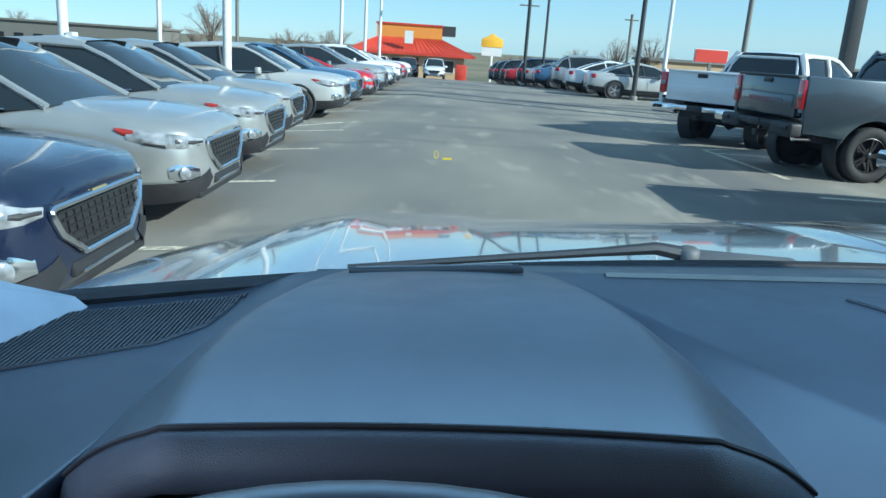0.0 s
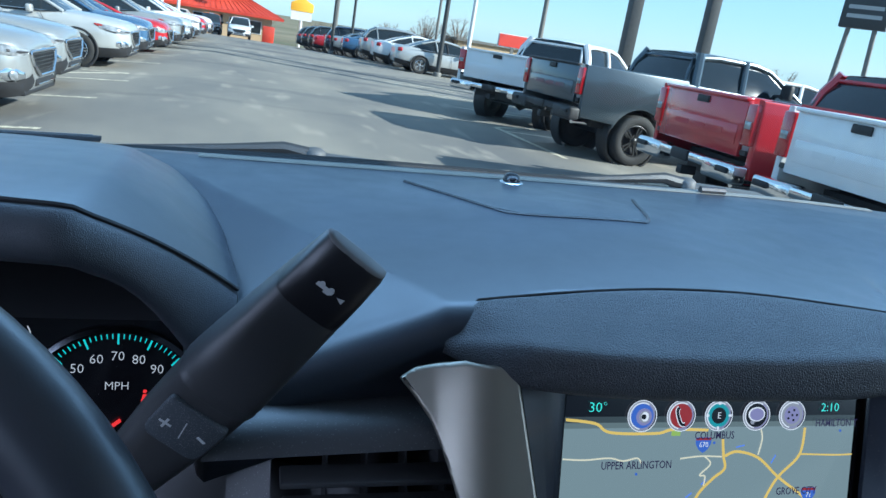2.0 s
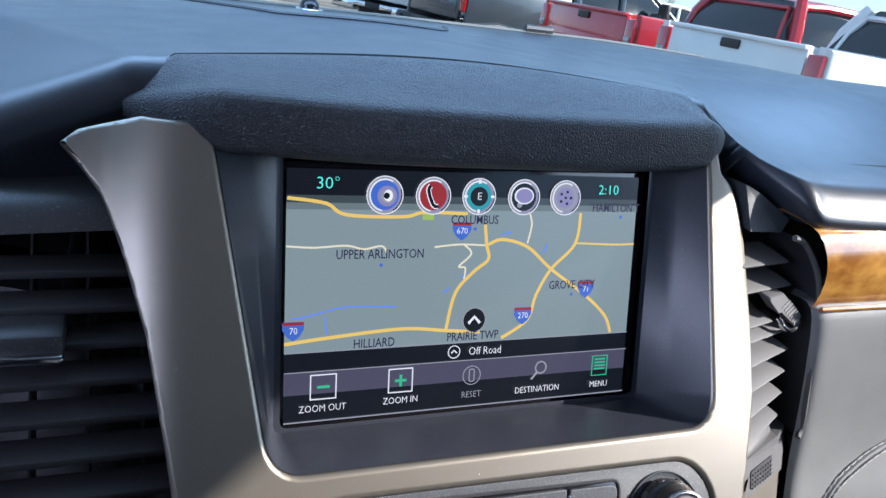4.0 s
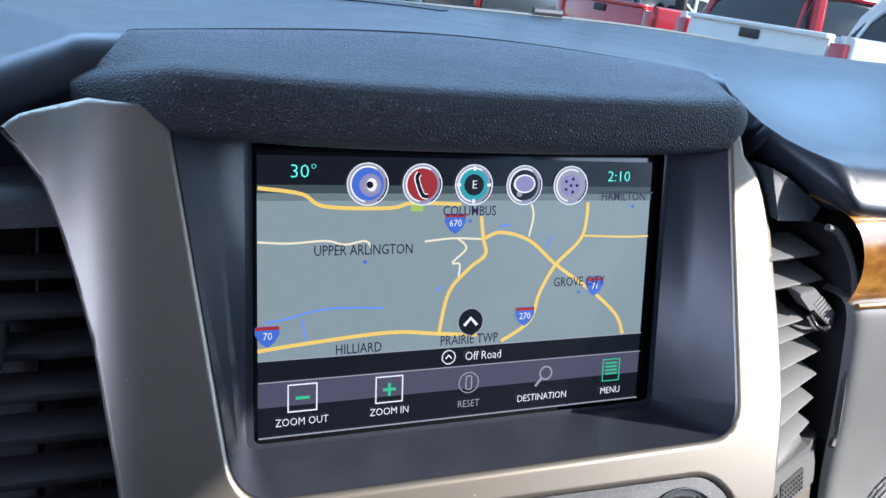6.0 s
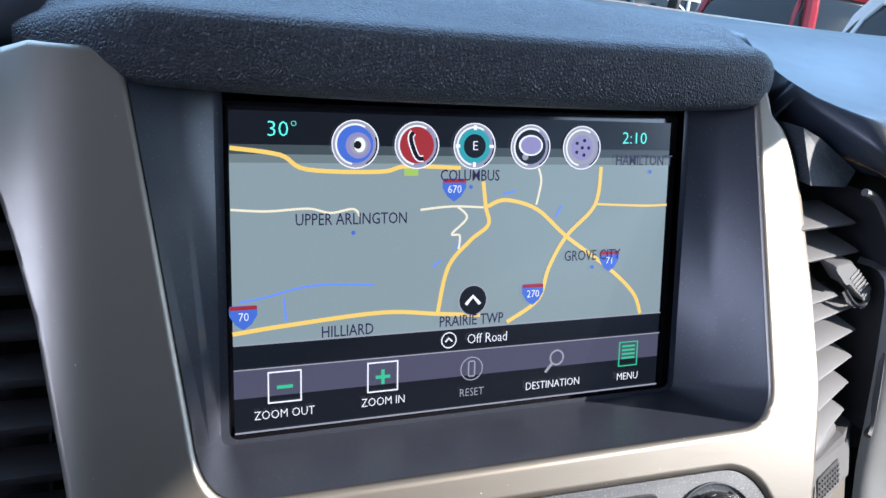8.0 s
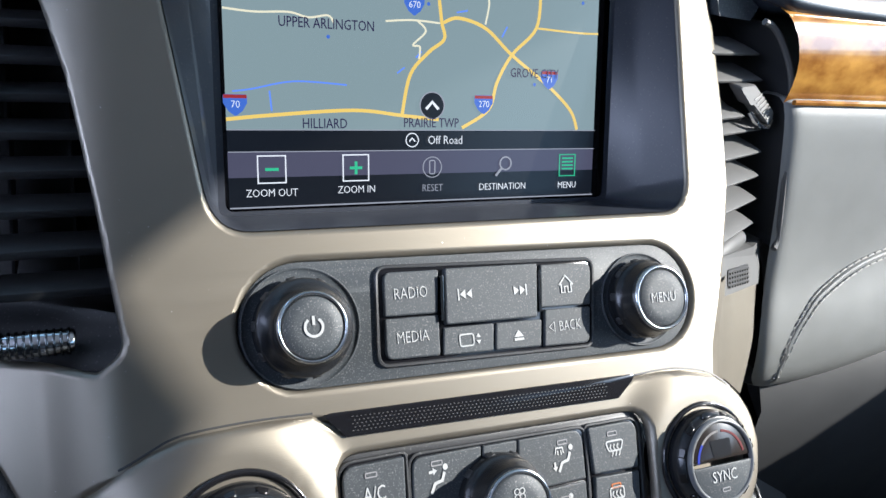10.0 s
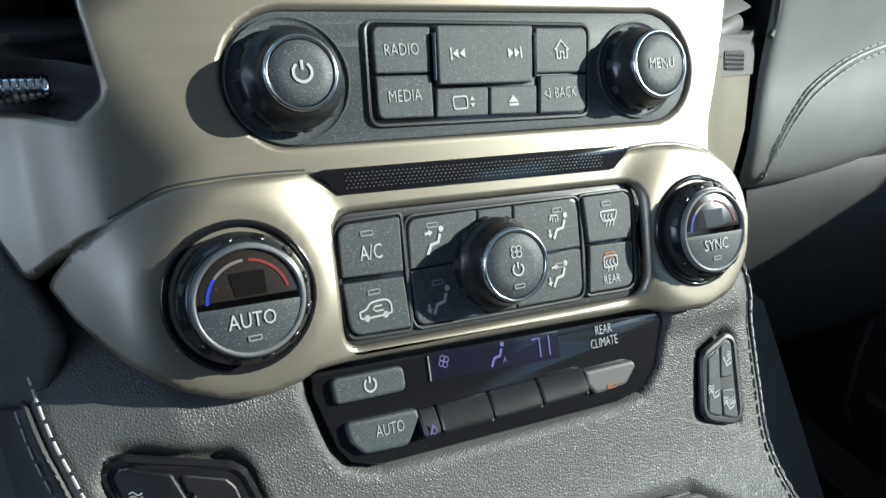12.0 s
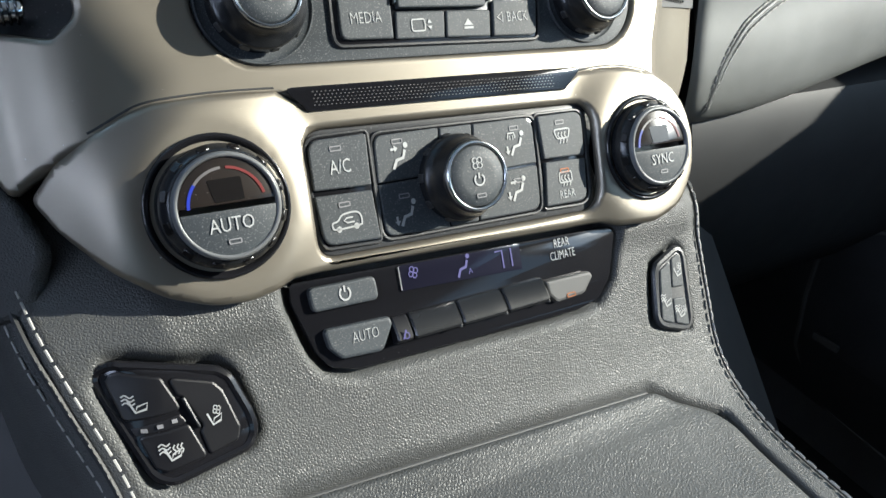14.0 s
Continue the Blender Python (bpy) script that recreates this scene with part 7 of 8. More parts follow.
def wheel_at(x, y, r, w, parent, rim_mat, spokes=5):
    s = 1 if y > 0 else -1
    m = pose(x, y, r, 90 * s * -1, 0, 0)
    t = part("wheel", lathe([(r * 0.62, -w / 2), (r * 0.93, -w / 2), (r, -w * 0.38), (r, w * 0.38), (r * 0.95, w / 2), (r * 0.66, w / 2), (r * 0.62, w * 0.40), (r * 0.60, w * 0.15)], 40, m), TYRE_R, parent, "black tyre")
    rim = lathe([(r * 0.64, w * 0.44), (r * 0.60, w * 0.46), (r * 0.57, w * 0.30), (r * 0.56, w * 0.1)], 40, m)
    for i in range(spokes):
        for d in (-0.16, 0.16):
            box(r * 0.52, r * 0.075, 0.03, m @ Matrix.Rotation(2 * math.pi * i / spokes + d, 4, "Z") @ Matrix.Translation((r * 0.33, 0, w * 0.34)), 0, 1, rim)
    lathe([(r * 0.14, w * 0.3), (r * 0.13, w * 0.42), (0, w * 0.42)], 20, m, rim)
    part("rim", rim, rim_mat, t, "alloy rim")
    part("wheel_hollow", lathe([(r * 0.60, w * 0.12), (0, w * 0.10)], 30, m), BLACKT, t)
    return t


def car(m, color, label, kind="suv", group="parked cars on the left"):
    """Nose at the origin, body behind it along local -x."""
    c = thing("parked_car", label, "car", m, group)
    P = PAINTS[color]
    if kind == "suv":
        ST = [(0.035, 0.50, 0.40, 0.70), (0.025, 0.58, 0.34, 0.76), (-0.005, 0.68, 0.29, 0.80), (-0.07, 0.775, 0.25, 0.835), (-0.18, 0.85, 0.235, 0.865), (-0.34, 0.895, 0.225, 0.90), (-0.60, 0.915, 0.22, 0.945), (-1.0, 0.92, 0.22, 0.995), (-1.35, 0.92, 0.22, 1.03), (-2.6, 0.92, 0.22, 1.06), (-3.9, 0.915, 0.22, 1.10), (-4.35, 0.88, 0.28, 1.08), (-4.60, 0.78, 0.36, 1.00), (-4.66, 0.60, 0.42, 0.85)]
        GH = [(-1.15, 1.03, 0.80), (-1.45, 1.24, 0.76), (-1.78, 1.46, 0.70), (-2.05, 1.60, 0.66), (-2.6, 1.665, 0.645), (-3.4, 1.66, 0.63), (-4.0, 1.61, 0.61), (-4.30, 1.45, 0.62), (-4.52, 1.10, 0.68)]
        wr, wx, L = 0.345, (-0.94, -3.66), 4.66
    else:
        ST = [(0.02, 0.42, 0.34, 0.56), (0.0, 0.58, 0.28, 0.66), (-0.08, 0.74, 0.24, 0.74), (-0.30, 0.86, 0.20, 0.82), (-1.0, 0.90, 0.19, 0.90), (-1.5, 0.905, 0.19, 0.93), (-3.0, 0.905, 0.19, 0.96), (-4.0, 0.895, 0.20, 0.99), (-4.6, 0.84, 0.28, 0.98), (-4.80, 0.74, 0.34, 0.90), (-4.84, 0.56, 0.42, 0.76)]
        GH = [(-1.35, 0.92, 0.78), (-1.75, 1.15, 0.72), (-2.20, 1.36, 0.62), (-2.75, 1.44, 0.58), (-3.2, 1.42, 0.57), (-3.75, 1.24, 0.60), (-4.25, 1.00, 0.66)]
        wr, wx, L = 0.335, (-0.95, -3.80), 4.84
    rows = []
    for x, w, zb, zs in ST:
        h = zs - zb
        half = [(0, zb), (w * 0.86, zb), (w * 0.955, zb + h * 0.14), (w * 0.985, zb + h * 0.40), (w, zb + h * 0.62), (w * 0.985, zb + h * 0.80), (w * 0.95, zs - h * 0.06), (w * 0.88, zs + 0.012), (w * 0.60, zs + 0.030), (w * 0.54, zs + 0.045), (w * 0.25, zs + 0.054), (0, zs + 0.057)]
        rows.append([(x, a, z) for a, z in half] + [(x, -a, z) for a, z in reversed(half[1:-1])])
    part("body", loft(rows, True, True), P, c, angle=50)
    clad = []
    for x, w, zb, zs in ST:
        clad.append([(x + 0.004 * (x > -0.2), a, z) for a, z in ((-w * 0.88, zb - 0.012), (-w * 0.972, zb + 0.13 * (zs - zb)), (-w * 0.992, zb + 0.26 * (zs - zb)))])
    for s in (1, -1):
        part("sill_cladding", loft([[(p[0], p[1] * s, p[2]) for p in r_] for r_ in clad], False), BLACKT, c, "black lower cladding")
    rows = []
    for x, z, w in GH:
        zb = 1.02 if kind == "suv" else 0.92
        wb = 0.875 if -1.4 > x > -4.2 else 0.80
        z = max(z, zb + 0.02)
        rows.append([(x, -wb, zb), (x, -(wb * 0.55 + w * 0.45), zb + (z - zb) * 0.5), (x, -w, zb + (z - zb) * 0.90), (x, -w * 0.86, z), (x, 0, z + 0.02), (x, w * 0.86, z), (x, w, zb + (z - zb) * 0.90), (x, wb * 0.55 + w * 0.45, zb + (z - zb) * 0.5), (x, wb, zb)])
    part("greenhouse", loft(rows, False), CARGLASS, c, "dark tinted glass", angle=35)
    i0, i1 = (3, 7) if kind == "suv" else (2, 5)
    part("roof", loft([[Vector(p) + Vector((0, 0, 0.012)) for p in r_[2:7]] for r_ in rows[i0 - 0:i1]], False), P, c)
    for s in (2, 6):
        ys = 1 if s == 6 else -1
        part("pillar", tube([Vector(r_[s]) + Vector((0, 0.004 * ys, 0.0)) for r_ in rows[:i0 + 1]], [0.035] * (i0 + 1), 8), P, c)
        part("roof_rail", tube([Vector(r_[s]) + Vector((0, 0.004 * ys, 0.004)) for r_ in rows[i0:]], 0.035, 8), P, c)
        for q in (i0 + 1, i1 - 1):
            r_ = rows[q]
            e = 8 if s == 6 else 0
            mid_ = 7 if s == 6 else 1
            part("pillar", tube([Vector(r_[e]) + Vector((0.10, 0.006 * ys, 0)), Vector(r_[mid_]) + Vector((0.05, 0.006 * ys, 0)), Vector(r_[s])], 0.035, 6), P if q != i0 + 1 else BLACKT, c)
        mirror = part("mirror", moved(box(0.12, 0.20, 0.15, None, 0.04, 3), pose(rows[1][4][0] - 0.25, 1.0 * ys, 1.06 if kind == "suv" else 0.98)), P, c, "door mirror")
        part("mirror_stalk", box(0.05, 0.14, 0.04, pose(rows[1][4][0] - 0.24, 0.90 * ys, 1.00 if kind == "suv" else 0.92)), BLACKT, mirror)
    part("belt_strip", merge(*[tube([(rows[1][0][0], 0.885 * s, 1.03 if kind == "suv" else 0.94), (-2.5, 0.925 * s, 1.07 if kind == "suv" else 0.95), (-4.1, 0.91 * s, 1.09 if kind == "suv" else 0.97)], 0.010, 6) for s in (1, -1)]), CHROME, c)
    for x in wx:
        for s in (1, -1):
            part("wheel_arch", lathe([(wr * 1.22, 0), (wr * 1.22, 0.012), (wr * 1.10, 0.016), (wr * 1.08, 0.004), (0, 0.003)], 36, pose(x, s * 0.907, wr + 0.01, -90 * s, 0, 0)), BLACKT, c)
            wheel_at(x, s * 0.835, wr, 0.20, c, RIMM)
    # nose
    dz, kz = (0.0, 1.0) if kind == "suv" else (-0.12, 0.9)

    def skin(x, z, out=0.0):
        """A point on the side of the body at a station and a height."""
        w = float(np.interp(-x, [-q[0] for q in ST], [q[1] for q in ST]))
        zb = float(np.interp(-x, [-q[0] for q in ST], [q[2] for q in ST]))
        zs = float(np.interp(-x, [-q[0] for q in ST], [q[3] for q in ST]))
        f = (z - zb) / (zs - zb)
        return Vector((x + out * 0.5, w * float(np.interp(f, (0, 0.14, 0.40, 0.62, 0.80, 0.94, 1.02), (0.86, 0.955, 0.985, 1.0, 0.985, 0.95, 0.88))) + out, z))

    def patch(name, stations, mat_, parent, s, out, label=""):
        """A lens or panel that follows the body round its corner."""
        return part(name, loft([[Vector((p.x, p.y * s, p.z)) for k in range(5) for p in [skin(x, z0 + (z1 - z0) * k / 4, out * (0.2 if k in (0, 4) else 1.0))]] for x, z0, z1 in stations], False), mat_, parent, label, angle=80)

    G = [(-0.27, -0.150), (0.27, -0.150), (0.46, -0.02), (0.53, 0.105), (-0.53, 0.105), (-0.46, -0.02)]
    gm = pose(0.020, 0, 0.600 + dz, 86, 0, 90)
    gr = part("grille", moved(flat(rpoly(G, 0.03, 4), (), 0.03, 0.006), gm), BLACKT, c, "black grille")
    part("grille_frame", moved(tube([(p[0] * 1.03, p[1] * 1.05, 0.030) for p in rpoly(G, 0.03, 4)], 0.020, 8, None, True), gm), CHROME, gr, "chrome grille frame")
    bars = bmesh.new()
    for i in range(6):
        box(0.015, 0.60 + 0.075 * i, 0.013, pose(0.056 - 0.002 * i, 0, 0.475 + dz + 0.042 * i), 0, 1, bars)
    for i in range(11):
        box(0.012, 0.013, 0.20 if abs(i - 5) < 4 else 0.12, pose(0.051, -0.40 + 0.08 * i, 0.60 + dz + (0 if abs(i - 5) < 4 else 0.03), 0, -4, 0), 0, 1, bars)
    part("grille_bar", bars, DCHROME, gr)
    part("upper_grille", moved(box(0.03, 0.96, 0.034, None, 0.008), pose(0.022, 0, 0.722 + dz, 0, -18, 0)), BLACKT, c)
    part("badge", moved(box(0.012, 0.17, 0.034, None, 0.005), pose(0.046, 0, 0.724 + dz, 0, -18, 0)), Mat("badge_gold", (0.55, 0.42, 0.14), 0.3, 0.7).m if color == "navy" else CHROME, c, "plain badge")
    part("lower_intake", moved(box(0.05, 0.78, 0.085, None, 0.02), pose(0.022, 0, 0.365 + dz * 0.5)), BLACKT, c, "black lower intake")
    part("skid_strip", moved(box(0.03, 0.62, 0.022, None, 0.006), pose(0.048, 0, 0.345 + dz * 0.5)), CHROME, c)
    part("chin", moved(box(0.10, 1.30, 0.07, None, 0.025, 2), pose(-0.06, 0, 0.265 + dz * 0.3)), BLACKT, c)
    for s in (1, -1):
        hl = patch("headlight", [(0.024, 0.690 + dz, 0.735 + dz), (-0.01, 0.675 + dz, 0.752 + dz), (-0.08, 0.672 + dz, 0.785 + dz), (-0.20, 0.685 + dz, 0.812 + dz), (-0.34, 0.718 + dz, 0.838 + dz), (-0.50, 0.770 + dz, 0.862 + dz)], LAMPW, c, s, 0.014, "clear swept headlight")
        # dark bits within the lens, laid on as black patches
        patch("lamp_dark_patch", [(0.022, 0.700 + dz, 0.726 + dz), (-0.02, 0.692 + dz, 0.742 + dz), (-0.13, 0.715 + dz, 0.760 + dz)], BLACKT, hl, s, 0.020)
        patch("lamp_dark_patch", [(-0.20, 0.690 + dz, 0.720 + dz), (-0.36, 0.728 + dz, 0.750 + dz)], BLACKT, hl, s, 0.020)
        patch("amber_marker", [(-0.44, 0.812 + dz, 0.846 + dz), (-0.52, 0.802 + dz, 0.862 + dz), (-0.59, 0.844 + dz, 0.868 + dz)], LAMPA, hl, s, 0.018)
        fl = patch("fog_lamp_bay", [(0.0, 0.40 + dz * 0.6, 0.50 + dz * 0.6), (-0.06, 0.39 + dz * 0.6, 0.54 + dz * 0.6), (-0.14, 0.40 + dz * 0.6, 0.55 + dz * 0.6), (-0.20, 0.43 + dz * 0.6, 0.52 + dz * 0.6)], CHROME, c, s, 0.010, "chrome fog lamp bezel")
        q = skin(-0.09, 0.47 + dz * 0.6, 0.012)
        part("fog_lamp", moved(lathe([(0.055, -0.01), (0.050, 0.012), (0.030, 0.020), (0, 0.022)], 20), Matrix.Translation((q.x, q.y * s, q.z)) @ Vector((0.75, 0.66 * s, 0)).to_track_quat("Z", "Y").to_matrix().to_4x4()), LAMPW, fl)
        part("tail_light", moved(box(0.20, 0.30, 0.16, None, 0.04, 3), pose(-L + 0.22, 0.70 * s, 0.98 + dz, 0, 0, 30 * s)), LAMPR, c, "red tail light")
        for hx_ in (-2.25, -3.30):
            part("door_handle", box(0.17, 0.03, 0.03, pose(hx_, 0.925 * s, 0.93 + dz), 0.008), P, c)
        part("door_seam", tube([(-1.36, 0.918 * s, 0.34), (-1.40, 0.926 * s, 0.70 + dz), (-1.55, 0.905 * s, 1.02 + dz)], 0.006, 5), BLACKT, c)
        part("door_seam", tube([(-2.48, 0.913 * s, 0.32), (-2.48, 0.928 * s, 0.72 + dz), (-2.50, 0.905 * s, 1.03 + dz)], 0.006, 5), BLACKT, c)
    return c


def truck(m, color, label, lift=0.0, dark_bumper=False, cab=None):
    """Tail at the origin, nose along local +x."""
    t = thing("pickup_truck", label, "truck", m, "pickup trucks parked tail out")
    P = PAINTS[color]
    C = PAINTS[cab or color]
    r = 0.405 + lift * 0.1
    L = lift
    ax, fx = 1.18, 4.92
    arch = lambda cx: [(cx + (r + 0.09) * math.cos(radians(a)), max(0.50 + L, r + (r + 0.09) * math.sin(radians(a)))) for a in range(0, 181, 12)]
    side_ = [(0.04, 0.62 + L), (ax - r - 0.10, 0.56 + L)] + list(reversed(arch(ax))) + [(2.0, 0.52 + L), (4.2, 0.52 + L)] + list(reversed(arch(fx))) + [(5.62, 0.62 + L), (5.72, 0.95 + L), (5.62, 1.22 + L), (4.45, 1.33 + L), (2.0, 1.38 + L), (1.98, 1.425 + L), (0.02, 1.425 + L)]
    for s in (1, -1):
        sb = flat(side_, (), 0.10, 0.03)
        for v in sb.verts:
            bul = 0.035 * math.sin(math.pi * min(1, max(0, (v.co.y - 0.5) / 0.95)))
            v.co = Vector((v.co.x, s * (0.90 + v.co.z + bul), v.co.y))
        bmesh.ops.recalc_face_normals(sb, faces=sb.faces)
        part("side_panel", sb, P, t, angle=35)
    part("bed_floor", box(2.0, 1.82, 0.05, pose(1.02, 0, 0.88 + L)), BLACKT, t)
    part("bed_front", box(0.06, 1.82, 0.60, pose(2.0, 0, 1.14 + L)), P, t)
    tg = part("tailgate", box(0.06, 1.62, 0.585, pose(0.02, 0, 1.120 + L), 0.018, 2), P, t, "tailgate")
    part("gate_recess", box(0.012, 1.46, 0.20, pose(-0.012, 0, 1.04 + L), 0.005), P, tg)
    part("gate_spoiler", box(0.10, 1.62, 0.04, pose(0.00, 0, 1.408 + L), 0.015, 2), BLACKT if dark_bumper else P, tg)
    part("gate_handle", box(0.03, 0.22, 0.075, pose(-0.018, 0, 1.335 + L), 0.01), BLACKT, tg, "black gate handle")
    for k in range(3):
        part("gate_letter_bar", box(0.006, 0.28, 0.06, pose(-0.019, -0.34 + 0.34 * k, 1.05 + L)), P, tg)
    BM = BLACKT if dark_bumper else CHROME
    bp = part("rear_bumper", merge(box(0.20, 0.56, 0.20, pose(-0.06, 0.74, 0.66 + L), 0.04, 3), box(0.20, 0.56, 0.20, pose(-0.06, -0.74, 0.66 + L), 0.04, 3), box(0.16, 1.0, 0.10, pose(-0.07, 0, 0.70 + L), 0.02, 2)), BM, t, "rear step bumper")
    for s in (1, -1):
        part("corner_step", box(0.10, 0.20, 0.06, pose(-0.14, 0.86 * s, 0.69 + L), 0.015), BLACKT, bp)
        lamp = part("tail_light", box(0.12, 0.15, 0.42, pose(0.035, 0.905 * s, 1.165 + L), 0.02, 2), LAMPR, t, "red tail light")
        part("reverse_lamp", box(0.02, 0.10, 0.08, pose(-0.022, 0.900 * s, 1.16 + L), 0.006), LAMPW, lamp)
    part("plate_bay", box(0.04, 0.34, 0.12, pose(-0.150, 0, 0.70 + L), 0.01), BLACKT, bp)
    part("hitch", box(0.20, 0.10, 0.10, pose(-0.02, 0, 0.53 + L), 0.01), BLACKT, t)
    part("underbody", box(4.9, 1.5, 0.26, pose(2.9, 0, 0.60 + L)), BLACKT, t)
    part("axle", tube([(ax, -0.85, r), (ax, -0.15, r), (ax, 0, r), (ax, 0.15, r), (ax, 0.85, r)], [0.06, 0.06, 0.14, 0.06, 0.06], 10), BLACKT, t)
    part("exhaust", tube([(0.15, -0.62, 0.52 + L), (0.75, -0.62, 0.52 + L)], 0.045, 10), CHROME, t)
    # cab
    GH = [(2.03, 1.36, 0.92, 0.92), (2.10, 1.60, 0.86, 0.80), (2.30, 1.86, 0.80, 0.70), (2.7, 1.905, 0.80, 0.70), (3.5, 1.90, 0.80, 0.70), (3.85, 1.83, 0.80, 0.71), (4.25, 1.58, 0.85, 0.78), (4.55, 1.36, 0.90, 0.86)]
    rows = []
    zb = 1.34 + L
    for x, z, w, wt in GH:
        z += L
        rows.append([(x, -0.93, zb), (x, -(0.93 + wt) / 2 - 0.01, zb + (z - zb) * 0.5), (x, -wt - 0.01, zb + (z - zb) * 0.92), (x, -wt * 0.9, z), (x, 0, z + 0.02), (x, wt * 0.9, z), (x, wt + 0.01, zb + (z - zb) * 0.92), (x, (0.93 + wt) / 2 + 0.01, zb + (z - zb) * 0.5), (x, 0.93, zb)])
    part("cab_glass", loft(rows, False), CARGLASS, t, "dark tinted glass", angle=35)
    part("roof", loft([[Vector(p) + Vector((0, 0, 0.012)) for p in r_[2:7]] for r_ in rows[2:6]], False), C, t)
    for s, e, md in ((2, 0, 1), (6, 8, 7)):
        ys = 1 if s == 6 else -1
        part("roof_edge", tube([Vector(r_[s]) + Vector((0, 0.006 * ys, 0)) for r_ in rows[2:]], 0.045, 8), C, t)
        for xq, mt_ in ((2.20, C), (3.20, C)):
            rr = rows[2]
            part("pillar", tube([(xq - 0.05, 0.945 * ys, zb - 0.03), (xq + 0.0, 0.865 * ys, zb + 0.27), (xq + 0.10, 0.725 * ys, zb + 0.53)], 0.075 if xq < 3 else 0.05, 8), mt_, t)
        mi = part("mirror", box(0.12, 0.22, 0.26, pose(3.95, 1.13 * ys, 1.50 + L), 0.04, 3), BLACKT, t, "black door mirror")
        part("door_handle", box(0.16, 0.03, 0.04, pose(3.0, 1.00 * ys, 1.22 + L), 0.01), C, t)
        part("mirror_arm", box(0.06, 0.20, 0.05, pose(3.95, 0.99 * ys, 1.42 + L)), BLACKT, mi)
    part("rear_window_frame", tube([(2.045, -0.80, zb + 0.05), (2.11, -0.74, zb + 0.28), (2.22, -0.66, zb + 0.45), (2.22, 0.66, zb + 0.45), (2.11, 0.74, zb + 0.28), (2.045, 0.80, zb + 0.05)], 0.03, 6), C, t)
    part("cab_back", box(0.10, 1.84, 0.80, pose(2.06, 0, 0.96 + L)), C, t)
    part("bonnet", loft([[(x, y, z + L - 0.05 * abs(y) ** 3) for y in np.linspace(-0.92, 0.92, 9)] for x, z in ((4.40, 1.36), (5.0, 1.34), (5.5, 1.27), (5.68, 1.15), (5.72, 0.7))], False), P, t)
    for x in (ax, fx):
        for s in (1, -1):
            wheel_at(x, s * 0.885, r, 0.27, t, RIMD if dark_bumper else RIMM, 5)
            part("arch_liner", lathe([(r + 0.10, -0.30), (r + 0.10, 0.0), (r + 0.07, 0.0)], 30, pose(x, s * 0.93, r, -90 * s, 0, 0)), BLACKT, t)
    return t


for y, x, col, lb_ in ((3.85, -2.38, "navy", "dark navy SUV parked nose out, chrome grille"), (6.75, -2.53, "silver", "silver SUV parked nose out beside a navy one"), (9.75, -2.74, "silver", "silver SUV parked nose out"), (12.55, -3.00, "silver", "silver SUV parked nose out"),
                       (17.2, -2.80, "pale", "pale silver SUV parked past a gap"), (20.1, -2.85, "blue", "blue SUV parked nose out")):
    car(bay_pose(x, y), col, lb_)
for i, (y, col, kind) in enumerate(((22.9, "red", "sedan"), (25.8, "silver", "suv"), (28.6, "pale", "sedan"), (31.4, "white", "suv"), (34.2, "red", "sedan"), (37.0, "white", "sedan"))):
    car(bay_pose(-2.70 + 0.06 * i, y), col, "%s %s parked nose out in the row" % (col.replace("pale", "pale grey"), "SUV" if kind == "suv" else "sedan car"), kind)
# far right row, tails to the aisle
for i, (y, x, col, kind) in enumerate(((31.9, 9.95, "pale", "sedan"), (34.9, 9.5, "white", "sedan"), (37.8, 9.1, "silver", "suv"), (40.7, 8.7, "blue", "sedan"), (43.6, 8.4, "silver", "sedan"), (46.5, 8.1, "navy", "suv"), (49.4, 7.8, "red", "sedan"), (52.3, 7.5, "black", "suv"), (55.2, 7.2, "black", "suv"), (58.1, 7.0, "grey", "suv"))):
    car(lot_pose(x, y), col, "%s %s parked tail to the aisle" % (col.replace("pale", "pale grey"), "SUV" if kind == "suv" else "sedan car"), kind, "parked cars on the right")
truck(lot_pose(4.45, 4.85), "white", "white pickup truck parked tail out, red roof behind")
truck(lot_pose(4.50, 7.28), "red", "red pickup truck with a chrome bumper, parked tail out")
truck(lot_pose(4.42, 11.75, 8), "grey", "dark grey pickup truck with knobbly tyres, parked tail out", 0.06, True)
truck(lot_pose(4.45, 15.0, 38), "white", "white pickup truck parked tail out beyond a gap")
truck(lot_pose(11.2, 19.2), "white", "white pickup truck parked in the second row")
truck(lot_pose(11.2, 6.4), "red", "red pickup truck parked in the second row")
car(lot_pose(-1.9, 66, -90), "white", "white van driving lane side, parked by the restaurant", "suv", "cars by the restaurant")
car(lot_pose(-4.4, 68, -90), "black", "black SUV parked by the restaurant", "suv", "cars by the restaurant")
car(lot_pose(-7.2, 70, -90), "white", "white SUV parked by the restaurant", "suv", "cars by the restaurant")

# ---- poles, signs, wires ----
POLEW = plastic("pale_pole_paint", (0.62, 0.63, 0.62), 0.5, 0.0003, 60)
POLED = plastic("dark_pole_paint", (0.035, 0.037, 0.038), 0.5, 0.0003, 60)
POLEG = plastic("grey_pole_paint", (0.16, 0.155, 0.14), 0.6, 0.0003, 60)


